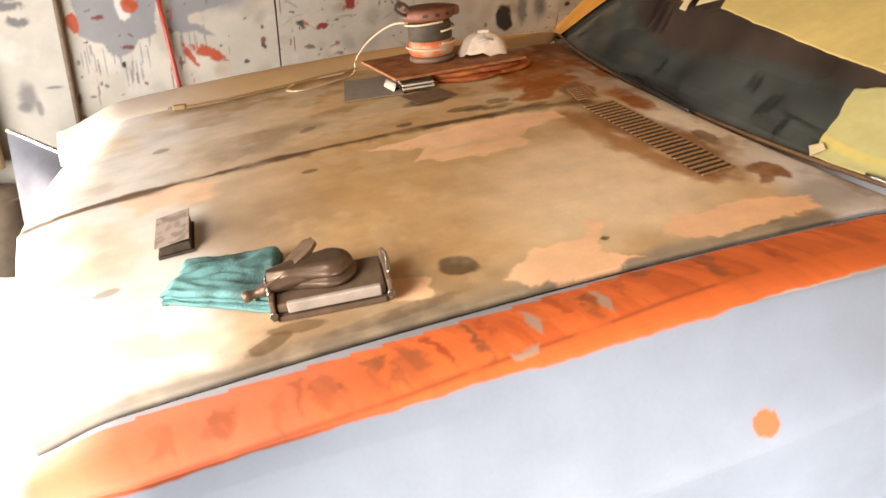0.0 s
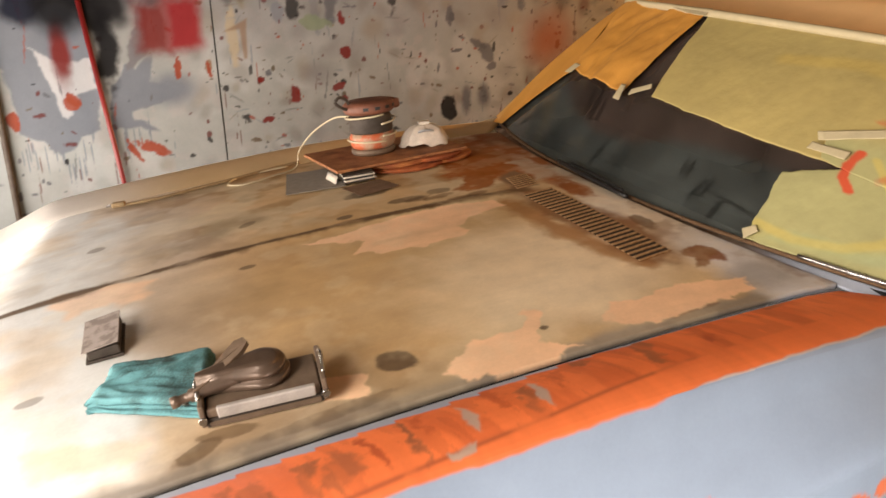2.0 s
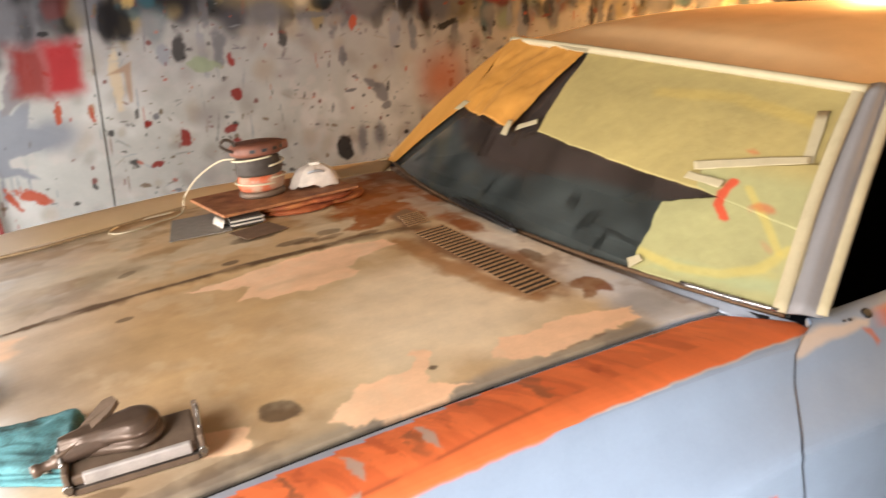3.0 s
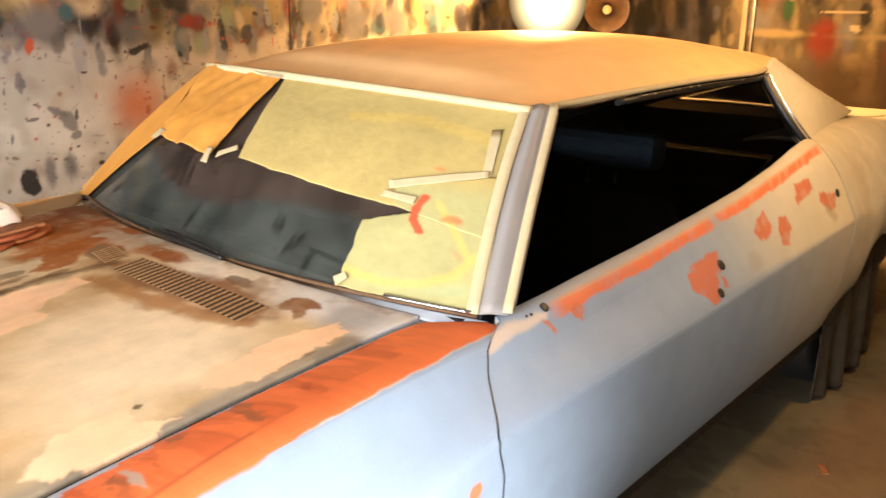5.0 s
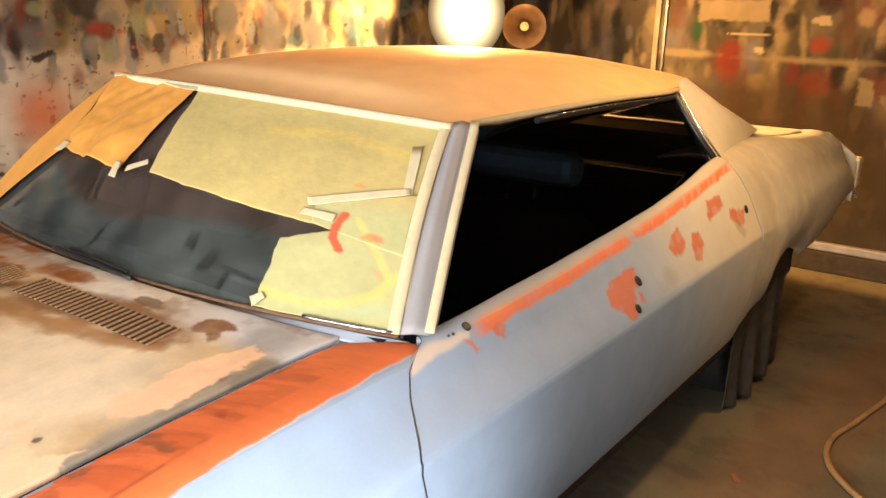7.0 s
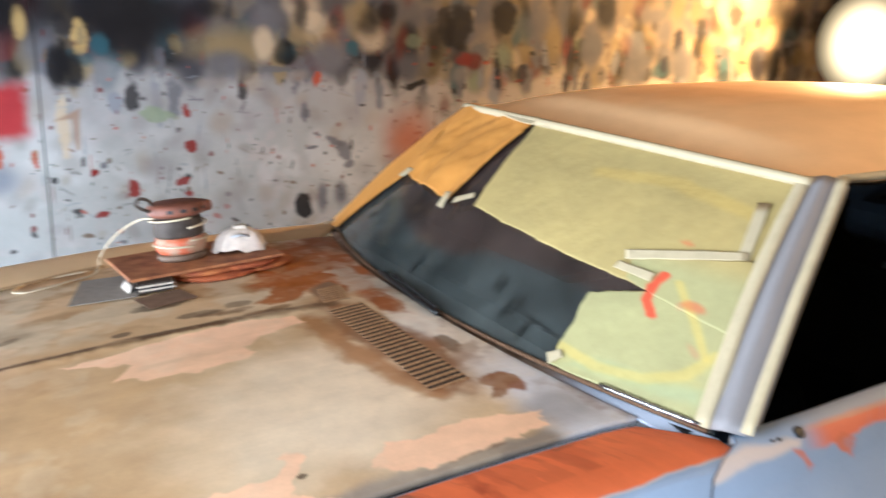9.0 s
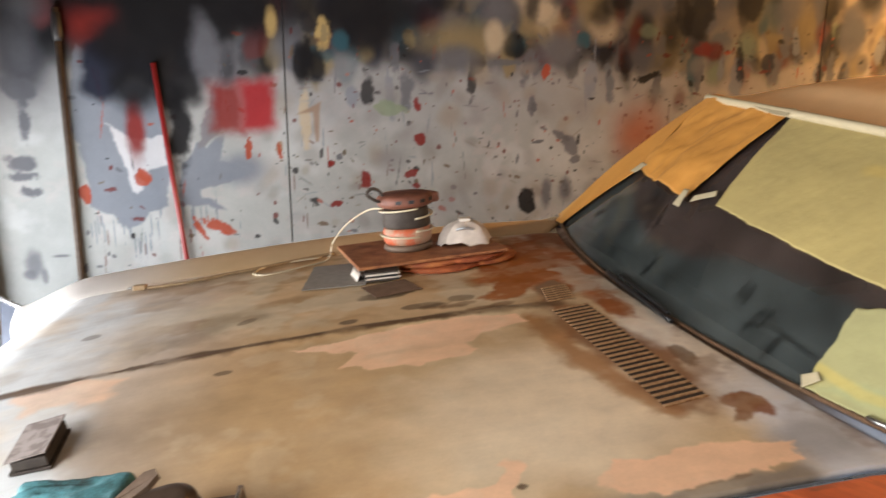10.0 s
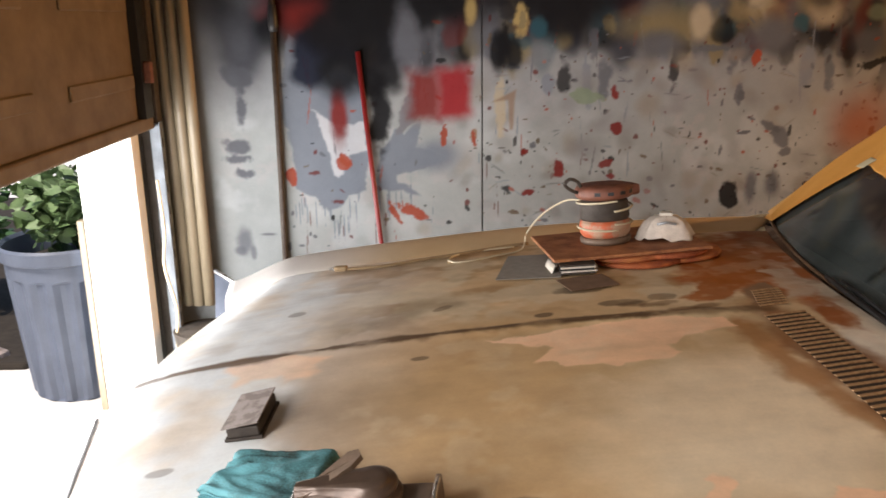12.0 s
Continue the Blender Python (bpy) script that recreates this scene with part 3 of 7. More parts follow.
part("wall_core", box(FRONT_X - 0.1, WALL_Y + 0.012, 0, BACK_X + 0.1, WALL_Y + 0.14, CEIL_Z), M_BLACK, wall_north)


TORN = ([(0.37, 1.72), (-0.10, 1.72), (-0.10, 1.57), (0.02, 1.59), (0.36, 1.58)], [(-0.68, 1.27), (-0.79, 1.25), (-0.80, 1.07), (-0.75, 1.08), (-0.71, 1.09)],
        [(-0.83, 1.16), (-0.93, 1.19), (-1.02, 1.15), (-1.04, 0.84), (-0.90, 0.86), (-0.92, 1.02)], [(-0.62, 1.36), (-0.66, 1.38), (-0.67, 1.31), (-0.63, 1.30)])


def back_panel():
    ny, nz = 420, 200
    y, z = np.meshgrid(np.linspace(NEAR_Y, WALL_Y, ny), np.linspace(0, CEIL_Z, nz), indexing="ij")
    n = fbm(y, z, 0.4, 21)
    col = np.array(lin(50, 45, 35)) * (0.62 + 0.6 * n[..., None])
    col = blend(col, 0.6 * smooth(0.5, 0.66, fbm(y, z * 0.45, 0.16, 4)), lin(74, 68, 58))
    col = blend(col, 0.55 * smooth(0.56, 0.68, fbm(y, z * 0.6, 0.12, 14)), lin(84, 75, 60))
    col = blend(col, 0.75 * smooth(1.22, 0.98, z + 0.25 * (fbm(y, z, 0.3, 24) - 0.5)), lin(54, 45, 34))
    back = random.Random(3)
    for k in range(260):
        cy, cz = back.uniform(-2.0, 1.8), back.uniform(0.9, 2.1)
        rx, rz = back.uniform(0.02, 0.08), back.uniform(0.04, 0.17)
        colour = back.choice([BLACK, SLATE, DULL, MAROON, BLACK, DULL, lin(64, 54, 42), lin(118, 102, 78), lin(70, 44, 32)])
        col = blend(col, back.uniform(0.35, 0.75) * blob(y, z, cy, cz, rx, rz, back.uniform(-12, 12), back.uniform(0.25, 0.7), 0.35, 0.05, k), colour)
    col = blend(col, 0.85 * blob(y, z, -0.22, 1.02, 0.66, 0.22, 0, 0.5, 0.3, 0.2, 31), lin(46, 34, 22))
    for cy, cz, rx, rz, colour, soft in ((-0.11, 1.49, 0.035, 0.08, BLACK, 0.3), (-0.24, 1.59, 0.05, 0.06, BLACK, 0.4), (-0.57, 1.26, 0.05, 0.08, BLACK, 0.35), (-0.29, 1.28, 0.04, 0.08, MAROON, 0.5), (-0.11, 1.65, 0.04, 0.08, BLACK, 0.3), (0.98, 1.56, 0.04, 0.09, BLACK, 0.4), (-0.82, 1.38, 0.06, 0.10, BLACK, 0.6),
                                         (0.13, 1.32, 0.10, 0.11, lin(92, 34, 24), 0.6), (-0.43, 1.45, 0.06, 0.05, lin(110, 44, 26), 0.5), (-0.43, 1.20, 0.09, 0.08, lin(84, 36, 22), 0.7), (0.37, 1.52, 0.035, 0.07, lin(24, 60, 36), 0.5), (0.45, 1.36, 0.20, 0.025, lin(120, 108, 82), 0.6), (-0.45, 1.35, 0.40, 0.02, lin(112, 98, 72), 0.7)):
        col = blend(col, 0.85 * blob(y, z, cy, cz, rx, rz, 0, soft, 0.4, 0.05, 32), 0.7 * np.array(colour))
    for cy, cz, rx, rz in ((0.0, 1.50, 0.14, 0.006), (-0.06, 1.40, 0.03, 0.022), (-0.43, 1.60, 0.06, 0.030)):
        col = blend(col, 0.9 * blob(y, z, cy, cz, rx, rz, 0, 0.15, 0.5, 0.03, 33), lin(120, 110, 88))
    for pts in TORN:
        col = blend(col, 0.9 * poly(y, z, pts, 0.008, 0.03, 0.06, 5), lin(98, 88, 68))
    return sheet_mesh("back_board", np.stack([np.full(y.shape, BACK_X), y, z], -1), col, flip=True)


wall_east = thing("wall_east", "dingy back wall board with paint smears and torn patches", "wall", kind="structure")
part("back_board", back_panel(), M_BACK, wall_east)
part("wall_core", box(BACK_X + 0.01, NEAR_Y - 0.1, 0, BACK_X + 0.13, WALL_Y + 0.14, CEIL_Z), M_PLAINWALL, wall_east)
for y, w in ((0.66, 0.018), (0.60, 0.007)):
    part("batten", box(BACK_X - 0.016, y - w, 0.9, BACK_X - 0.002, y + w, CEIL_Z - 0.01), M_TRIMDARK if w < 0.01 else M_DOORTAN, wall_east)
baseboard = thing("baseboard", "dark timber sill with a pale top edge along the back wall", "baseboard", kind="structure")
part("sill_board", box(BACK_X - 0.09, NEAR_Y, 0.0, BACK_X - 0.003, WALL_Y - 0.02, 0.13), M_SOIL, baseboard, bevel=0.01)
part("sill_cap", box(BACK_X - 0.05, NEAR_Y, 0.132, BACK_X - 0.003, WALL_Y - 0.02, 0.19), M_CONDUIT, baseboard, bevel=0.01)

wall_south = thing("wall_south", "dark unseen garage wall with a low hatch added for light", "wall", kind="structure")
# unseen hatch, left open here to light the car's flank
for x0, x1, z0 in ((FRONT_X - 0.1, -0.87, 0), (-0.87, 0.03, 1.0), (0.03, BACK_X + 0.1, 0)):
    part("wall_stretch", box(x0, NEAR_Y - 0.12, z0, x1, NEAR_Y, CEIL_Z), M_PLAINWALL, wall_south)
for x in (-0.87, -0.01):
    part("added_hatch_jamb", box(x, NEAR_Y - 0.123, 0, x + 0.04, NEAR_Y + 0.003, 1.0), M_DOORTAN, wall_south, "tan timber jamb of the added hatch", bevel=0.004)
ceiling = tagged(part("ceiling", box(FRONT_X - 0.1, NEAR_Y - 0.12, CEIL_Z, BACK_X + 0.13, WALL_Y + 0.14, CEIL_Z + 0.12), M_CEIL), "dingy brown garage ceiling", "ceiling", kind="structure")
wall_west = thing("wall_west", "front wall of the garage round its door opening", "wall", kind="structure")
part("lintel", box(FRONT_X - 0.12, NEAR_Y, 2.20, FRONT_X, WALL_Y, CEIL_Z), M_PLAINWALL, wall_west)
# the gap between these piers is an unseen opening, added for daylight
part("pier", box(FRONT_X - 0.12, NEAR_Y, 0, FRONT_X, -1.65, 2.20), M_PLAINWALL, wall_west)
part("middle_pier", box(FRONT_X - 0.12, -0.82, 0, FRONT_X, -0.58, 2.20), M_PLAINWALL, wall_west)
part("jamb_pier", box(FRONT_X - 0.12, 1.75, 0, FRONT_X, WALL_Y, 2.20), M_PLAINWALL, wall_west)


def floor_sheet():
    x, y = np.meshgrid(np.linspace(FRONT_X, BACK_X, 460), np.linspace(NEAR_Y, WALL_Y + 0.01, 350), indexing="ij")
    n = fbm(x, y, 0.6, 40)
    col = np.array(lin(116, 106, 82)) * (0.7 + 0.5 * n[..., None])
    col = blend(col, 0.6 * smooth(0.52, 0.7, fbm(x, y, 0.3, 44)), lin(104, 92, 70))
    # paler towards the door, the blown-out daylight painted in
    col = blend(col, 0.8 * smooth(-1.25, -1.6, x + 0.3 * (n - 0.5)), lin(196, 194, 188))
    col = blend(col, 0.35 * smooth(0.55, 0.66, fbm(x, y, 0.09, 47)), lin(70, 58, 46))
    band = blob(x, y, 2.9, -1.25, 1.7, 0.22, -8, 0.4, 0.3, 0.3, 2)
    col = blend(col, 0.5 * band, lin(136, 96, 60))
    return sheet_mesh("floor", np.stack([x, y, 0.0 * x], -1), col)


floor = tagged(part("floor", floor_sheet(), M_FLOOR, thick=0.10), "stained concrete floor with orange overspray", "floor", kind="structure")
ground = tagged(part("ground", box(-400, -400, -0.30, 400, 400, -0.104), M_DRIVE), "pale sunlit concrete driveway", "ground", kind="structure")
part("driveway", box(-9.0, -3.4, -0.10, FRONT_X - 0.002, 6.0, -0.012), M_DRIVE, ground)

# sectional garage door, raised part-way
DOOR_X, DOOR_Z = -1.945, 1.145
door_1 = thing("door_1", "tan panelled sectional garage door raised part-way", "garage door", kind="structure")
for row in range(2):
    z0 = DOOR_Z + 0.05 + row * 0.535
    section = part("door_section", box(DOOR_X - 0.02, -0.60, z0, DOOR_X + 0.012, 1.70, z0 + 0.53), M_DOORTAN, door_1, bevel=0.004)
    for k in range(3):
        y1 = 1.60 - k * 0.785
        for zz in (z0 + 0.115, z0 + 0.385):
            part("groove_rail", box(DOOR_X + 0.012, y1 - 0.55, zz, DOOR_X + 0.022, y1, zz + 0.050), M_DOORTAN, section, bevel=0.008)
part("bottom_rail", box(DOOR_X - 0.03, -0.60, DOOR_Z, DOOR_X + 0.03, 1.74, DOOR_Z + 0.05), M_DOORTAN, door_1, "weathered bottom rail", bevel=0.008)
part("edge_stile", box(DOOR_X + 0.013, 1.615, DOOR_Z + 0.05, DOOR_X + 0.045, 1.70, DOOR_Z + 1.12), M_TRIMDARK, door_1, "dark end stile")
part("latch", box(DOOR_X + 0.045, 1.63, DOOR_Z + 0.18, DOOR_X + 0.075, 1.66, DOOR_Z + 0.26), M_REDTOOL, door_1, "orange painted latch", bevel=0.006)

door_track = thing("door_track", "galvanised perforated garage door track on timber", "door track", kind="structure")
part("track_angle", box(-1.935, 1.735, 0.0, -1.900, 1.79, 1.16), M_TRACK, door_track, "pale galvanised angle")
part("track_lip", box(-1.900, 1.735, 0.0, -1.896, 1.775, 1.17), M_TRACK, door_track)
for k in range(12):
    part("slot", box(-1.8955, 1.748, 0.08 + k * 0.09, -1.8945, 1.760, 0.115 + k * 0.09), M_BLACK, door_track)
part("back_stud", box(-1.972, 1.75, 0.0, -1.937, 1.865, 2.2), M_SOIL, door_track, "dark weathered stud")
part("upper_track", box(-1.934, 1.745, 1.17, -1.905, 1.80, 2.1), M_DARKTOOL, door_track)
white_post = tagged(part("white_post", box(-2.205, 1.66, -0.012, -1.985, 1.745, 2.2), M_WHITE, bevel=0.006), "white painted door jamb post outside the opening", "post", kind="structure")
trim = tagged(part("trim", box(-2.235, 1.66, -0.012, -2.208, 1.70, 0.80), M_PVC, bevel=0.004), "pale timber stake beside the white post", "stake", kind="structure")

for k, (x, r, lean) in enumerate(((-1.880, 0.023, 0.014), (-1.836, 0.024, 0.010), (-1.792, 0.023, 0.004))):
    pipe = tube([(x + 0.006, 1.81, 0.395), (x - lean, 1.84, 2.2)], r, 14, curved=False)
    tagged(part("plastic_pipe", pipe, M_PVC), "beige plastic pipe standing against the wall", "pipe", group="pipes in the corner")
crate = thing("paint_tin", "dusty dark bucket on the floor in the corner", "bucket", (-1.80, 1.72, 0))
part("body", lathe([(0.095, 0.0), (0.115, 0.30), (0.12, 0.32), (0.11, 0.325), (0.105, 0.31)], 24), M_SOIL, crate)
part("lid", lathe([(0.10, 0.312), (0.104, 0.322), (0.02, 0.327)], 24), M_SOIL, crate)
white_wire = tagged(part("white_wire", tube([(-1.915, 1.70, 0.95), (-1.905, 1.69, 0.75), (-1.92, 1.69, 0.60), (-1.885, 1.68, 0.42), (-1.90, 1.68, 0.25), (-1.87, 1.66, 0.005)], 0.006, 6), M_CORD), "white electric wire hanging beside the door track", "wire")
conduit = tagged(part("conduit", tube([(-1.475, WALL_Y - 0.016, 0.0), (-1.452, WALL_Y - 0.016, 1.62)], 0.012, 12, curved=False), M_DARKTOOL), "dull grey-brown metal conduit running up the wall", "conduit")
part("cap", lathe([(0.014, 0), (0.02, 0.02), (0.016, 0.10), (0.004, 0.11)], 12), M_BLACK, conduit, "dark end cap").matrix_basis = pose(-1.452, WALL_Y - 0.016, 1.50)
red_pole = tagged(part("red_pole", tube([(-1.005, WALL_Y - 0.03, 0.0), (-1.128, WALL_Y - 0.012, 1.42)], 0.010, 10, curved=False), M_REDPOLE), "red painted pole leaning on the wall", "pole")

tagged(part("black_cord", tube([(-2.215, 1.56, -0.004), (-2.165, 1.318, -0.004), (-2.132, 1.156, -0.004), (-2.098, 1.01, -0.004), (-2.05, 0.80, -0.004)], 0.008, 8), M_BLACK), "thin black cord lying on the pale driveway", "cord")

# bin with plants, hedge
bin_ = thing("trash_can", "grey ribbed plastic trash can planted with greenery", "trash can", (-2.41, 1.955, -0.012))
bin_.scale = (1.09, 1.09, 1.07)
body = bmesh.new()
rows, N = [], 64
for r, z in ((0.19, 0.0), (0.192, 0.01), (0.212, 0.26), (0.228, 0.50), (0.236, 0.51), (0.238, 0.57), (0.252, 0.575), (0.256, 0.625), (0.245, 0.635), (0.235, 0.62), (0.22, 0.52)):
    ring = []
    for k in range(N):
        a = 2 * math.pi * k / N
        rib = 0.007 * (1 if (k % 4) < 2 else -1) if 0.005 < z < 0.505 and r > 0.191 else 0
        ring.append(body.verts.new(((r + rib) * math.cos(a), (r + rib) * math.sin(a), z)))
    rows.append(ring)
for a, b in zip(rows, rows[1:]):
    for k in range(N):
        body.faces.new((a[k], a[(k + 1) % N], b[(k + 1) % N], b[k]))
body.faces.new(rows[0][::-1])
part("can_body", body, M_CAN, bin_, bevel=0.002)
part("soil", lathe([(0.232, 0.535), (0.15, 0.56), (0.02, 0.57)], 24), M_SOIL, bin_, "dark soil in the can")


def leaf_cloud(n, spread, seed, size=(0.03, 0.06), base=(0, 0, 0)):
    r = random.Random(seed)
    bm = bmesh.new()
    for k in range(n):
        d = Vector((r.gauss(0, 1), r.gauss(0, 1), r.gauss(0, 1)))
        d = d.normalized() * r.uniform(0.55, 1.0)
        lump = 0.75 + 0.5 * noise.noise(d * 2.3 + Vector((seed, 0, 0)))
        p = Vector(base) + Vector((d.x * spread[0], d.y * spread[1], d.z * spread[2])) * lump
        m = Matrix.Translation(p) @ Euler((r.uniform(-1.1, 1.1), r.uniform(-1.1, 1.1), r.uniform(0, 6.3))).to_matrix().to_4x4()
        w = r.uniform(*size)
        v = [bm.verts.new(m @ Vector(q)) for q in ((0, -w, 0), (w * 0.55, -0.2 * w, 0.12 * w), (w * 0.4, 0.6 * w, 0.05 * w), (0, w, -0.1 * w), (-w * 0.4, 0.6 * w, 0.05 * w), (-w * 0.55, -0.2 * w, 0.12 * w))]
        bm.faces.new(v)
    return bm


part("foliage", leaf_cloud(520, (0.27, 0.27, 0.20), 3, (0.025, 0.05), (0, 0, 0.76)), M_LEAFPALE, bin_, "leafy green plant")
for k in range(7):
    part("stem", tube([(0.05 * math.cos(k), 0.05 * math.sin(k), 0.55), (0.12 * math.cos(k * 1.9), 0.12 * math.sin(k * 1.9), 0.80)], 0.005, 5, curved=False), M_LEAF, bin_)
for (x, y), s in zip(((-3.5, 2.9), (-4.2, 2.3), (-4.6, 3.4), (-5.6, 2.6)), (0.75, 0.8, 1.0, 1.1)):
    shrub = thing("shrub", "green shrub growing beside the driveway", "shrub", (x, y, -0.012), group="shrubs by the driveway")
    part("leaves", leaf_cloud(1300, (0.55 * s, 0.55 * s, 0.55 * s), int(s * 50), (0.03, 0.06), (0, 0, 0.62 * s)), M_LEAF, shrub)
    part("trunk", tube([(0, 0, 0), (0.02, 0.01, 0.5 * s)], 0.03, 8, curved=False), M_WOOD, shrub)
    for k in range(4):
        part("branch", tube([(0, 0, 0.2 * s), (0.25 * s * math.cos(k * 1.6), 0.25 * s * math.sin(k * 1.6), 0.75 * s)], 0.012, 6, curved=False), M_WOOD, shrub)
r_stone = random.Random(5)
for x, y in ((-2.95, 1.62), (-3.05, 1.78), (-3.15, 2.05), (-2.98, 2.2)):
    bm = bmesh.new()
    bmesh.ops.create_icosphere(bm, subdivisions=2, radius=1)
    for v in bm.verts:
        k = 1 + 0.25 * noise.noise(v.co * 1.7 + Vector((x * 9, y, 0)))
        v.co = Vector((v.co.x * 0.10 * k, v.co.y * 0.08 * k, max(v.co.z * 0.06 * k, -0.02) + 0.02))
    ob = part("stone", bm, M_BLOCK)
    ob.matrix_basis = pose(x, y, -0.012, 0, 0, r_stone.uniform(0, 180))
    tagged(ob, "rough grey edging stone by the planting bed", "stone", group="edging stones")
bed = tagged(part("planting_bed", box(-6.5, 2.1, -0.10, -2.75, 6.0, 0.02), M_SOIL, bevel=0.02), "dark earth planting bed", "garden bed", kind="structure")


# ---- the car: long axis along x, nose towards -x, middle at y = 0 ----
car = thing("car", "hardtop car in pale grey primer with orange filler, partly masked", "car")
PRIMER, TAN, FILLER, PUTTY = lin(140, 159, 182), lin(190, 164, 128), lin(248, 202, 164), lin(226, 112, 62)
RUSTY = lin(174, 92, 28)


def ramp(x, pts):
    return np.interp(x, [p[0] for p in pts], [p[1] for p in pts])


def hood_mid(x):
    return 0.995 - 0.069 * x * x


def hood_edge(x):
    return 0.968 - 0.03 * np.abs(x) - 0.045 * x * x


def hood_z(x, y):
    a = np.minimum(np.abs(y) / 0.72, 1.0)
    return hood_mid(x) + (hood_edge(x) - hood_mid(x)) * a**1.5


def cowl_x(y):
    return 0.0 + 0.13 * (y / 0.80) ** 2 - 0.012


def hood_paint(x, y):
    """Sanded-through paint, primer, rust and filler of the hood, plus painted light and shade."""
    n = fbm(x, y, 0.35, 1)
    col = np.array(lin(220, 187, 144)) * (0.84 + 0.30 * n[..., None])
    col = blend(col, 0.6 * smooth(0.45, 0.7, fbm(x, y, 0.22, 6)), lin(186, 150, 106))
    col = blend(col, 0.55 * smooth(0.50, 0.72, fbm(x + 0.3, y * 0.8, 0.16, 11)), lin(222, 198, 162))
    # nose whitened: pale primer plus the daylight washing it out, painted in
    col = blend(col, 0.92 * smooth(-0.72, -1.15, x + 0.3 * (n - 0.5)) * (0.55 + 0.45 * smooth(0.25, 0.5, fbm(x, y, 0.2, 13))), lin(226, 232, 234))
    # darker tan behind it, with shade round the tools painted in
    tan = smooth(-1.14, -1.04, x + 0.16 * (fbm(x, y, 0.12, 37) - 0.5)) * smooth(-0.50, -0.68, x) * (0.3 + 0.7 * smooth(0.20, -0.05, y))
    col = blend(col, 0.55 * tan, lin(176, 136, 88))
    far = smooth(0.02, 0.12, y) * (0.25 + 0.75 * smooth(-1.12, -0.86, x))
    col = blend(col, 0.6 * far * smooth(0.48, 0.64, fbm(x, y * 1.4, 0.14, 16)), lin(158, 122, 80))
    col = blend(col, 0.6 * far * smooth(0.54, 0.66, fbm(x, y, 0.14, 18)), lin(222, 206, 176))
    # greyed band along the near edge and pale primer near the cowl
    col = blend(col, 0.8 * smooth(-0.640, -0.670, y + 0.03 * (fbm(x, y, 0.06, 8) - 0.5)), lin(128, 122, 116))
    col = blend(col, 0.75 * blob(x, y, -0.34, -0.40, 0.24, 0.20, 10, 0.6, 0.3, 0.1, 20), lin(244, 224, 194))
    # greyed band widened below the sander, with the shade there painted in
    col = blend(col, 0.55 * smooth(-0.55, -0.65, y + 0.05 * (fbm(x, y, 0.1, 35) - 0.5)) * smooth(-0.50, -0.72, x) * smooth(-1.15, -1.02, x), lin(112, 96, 78))
    cowl = smooth(-0.16, -0.07, x - 0.06 * np.abs(y) + 0.06 * (fbm(x, y, 0.08, 19) - 0.5))
    col = blend(col, 0.9 * cowl, lin(226, 212, 192))
    col = blend(col, 0.8 * cowl * smooth(-0.30, -0.50, y), lin(214, 216, 224))
    col = blend(col, 0.85 * blob(x, y, -0.075, -0.19, 0.05, 0.11, 0, 0.3, 0.35, 0.05, 2), lin(240, 226, 208))
    col = blend(col, 0.85 * blob(x, y, -0.06, 0.02, 0.05, 0.08, 0, 0.3, 0.4, 0.05, 3), lin(204, 190, 172))
    # rust
    rust = smooth(0.44, 0.55, fbm(x, y, 0.06, 22))
    col = blend(col, 0.95 * blob(x, y, -0.125, 0.36, 0.165, 0.30, -12, 0.20, 0.5, 0.07, 4) * (0.72 + 0.28 * rust), RUSTY)
    col = blend(col, 0.85 * blob(x, y, 0.03, 0.60, 0.09, 0.16, 0, 0.35, 0.4, 0.08, 5), lin(136, 74, 34))
    col = blend(col, 0.92 * poly(x, y, [(-0.345, 0.085), (-0.30, 0.13), (-0.23, 0.30), (-0.14, 0.45), (-0.06, 0.47), (-0.08, 0.30), (-0.14, 0.17), (-0.20, 0.13), (-0.235, 0.085), (-0.28, 0.066)], 0.008, 0.03, 0.06, 45) * (0.75 + 0.25 * rust), lin(172, 98, 40))
    col = blend(col, 0.85 * poly(x, y, [(-0.215, 0.02), (-0.20, 0.13), (-0.13, 0.17), (-0.12, 0.10), (-0.145, 0.02)], 0.008, 0.02, 0.05, 46), lin(140, 116, 92))
    col = blend(col, 0.75 * poly(x, y, [(-0.13, 0.16), (-0.10, 0.26), (-0.05, 0.30), (-0.03, 0.16), (-0.07, 0.05), (-0.12, 0.05)], 0.01, 0.03, 0.05, 47) * (0.6 + 0.4 * rust), lin(216, 200, 178))
    for cx, cy in ((-0.437, 0.076), (-0.39, 0.066), (-0.345, 0.025), (-0.305, 0.035)):
        col = blend(col, 0.7 * blob(x, y, cx, cy, 0.034, 0.014, 12, 0.3, 0.6, 0.03, 48), lin(118, 84, 54))
    col = blend(col, 0.45 * line_mask(x, y, [(-0.10, 0.05), (-0.09, -0.12), (-0.085, -0.30)], 0.016, 0.6, 0.9, 0.05, 7), RUSTY)
    col = blend(col, 0.9 * blob(x, y, -0.066, -0.486, 0.030, 0.042, 20, 0.20, 0.5, 0.03, 8), lin(140, 80, 40))
    col = blend(col, 0.9 * blob(x, y, -0.105, -0.206, 0.026, 0.060, 4, 0.2, 0.4, 0.04, 30), lin(238, 228, 212))
    col = blend(col, 0.85 * blob(x, y, -0.085, -0.042, 0.026, 0.046, 0, 0.2, 0.5, 0.03, 31), lin(146, 80, 38))
    col = blend(col, 0.8 * blob(x, y, -0.072, -0.300, 0.020, 0.040, 0, 0.2, 0.5, 0.03, 32), lin(112, 88, 66))
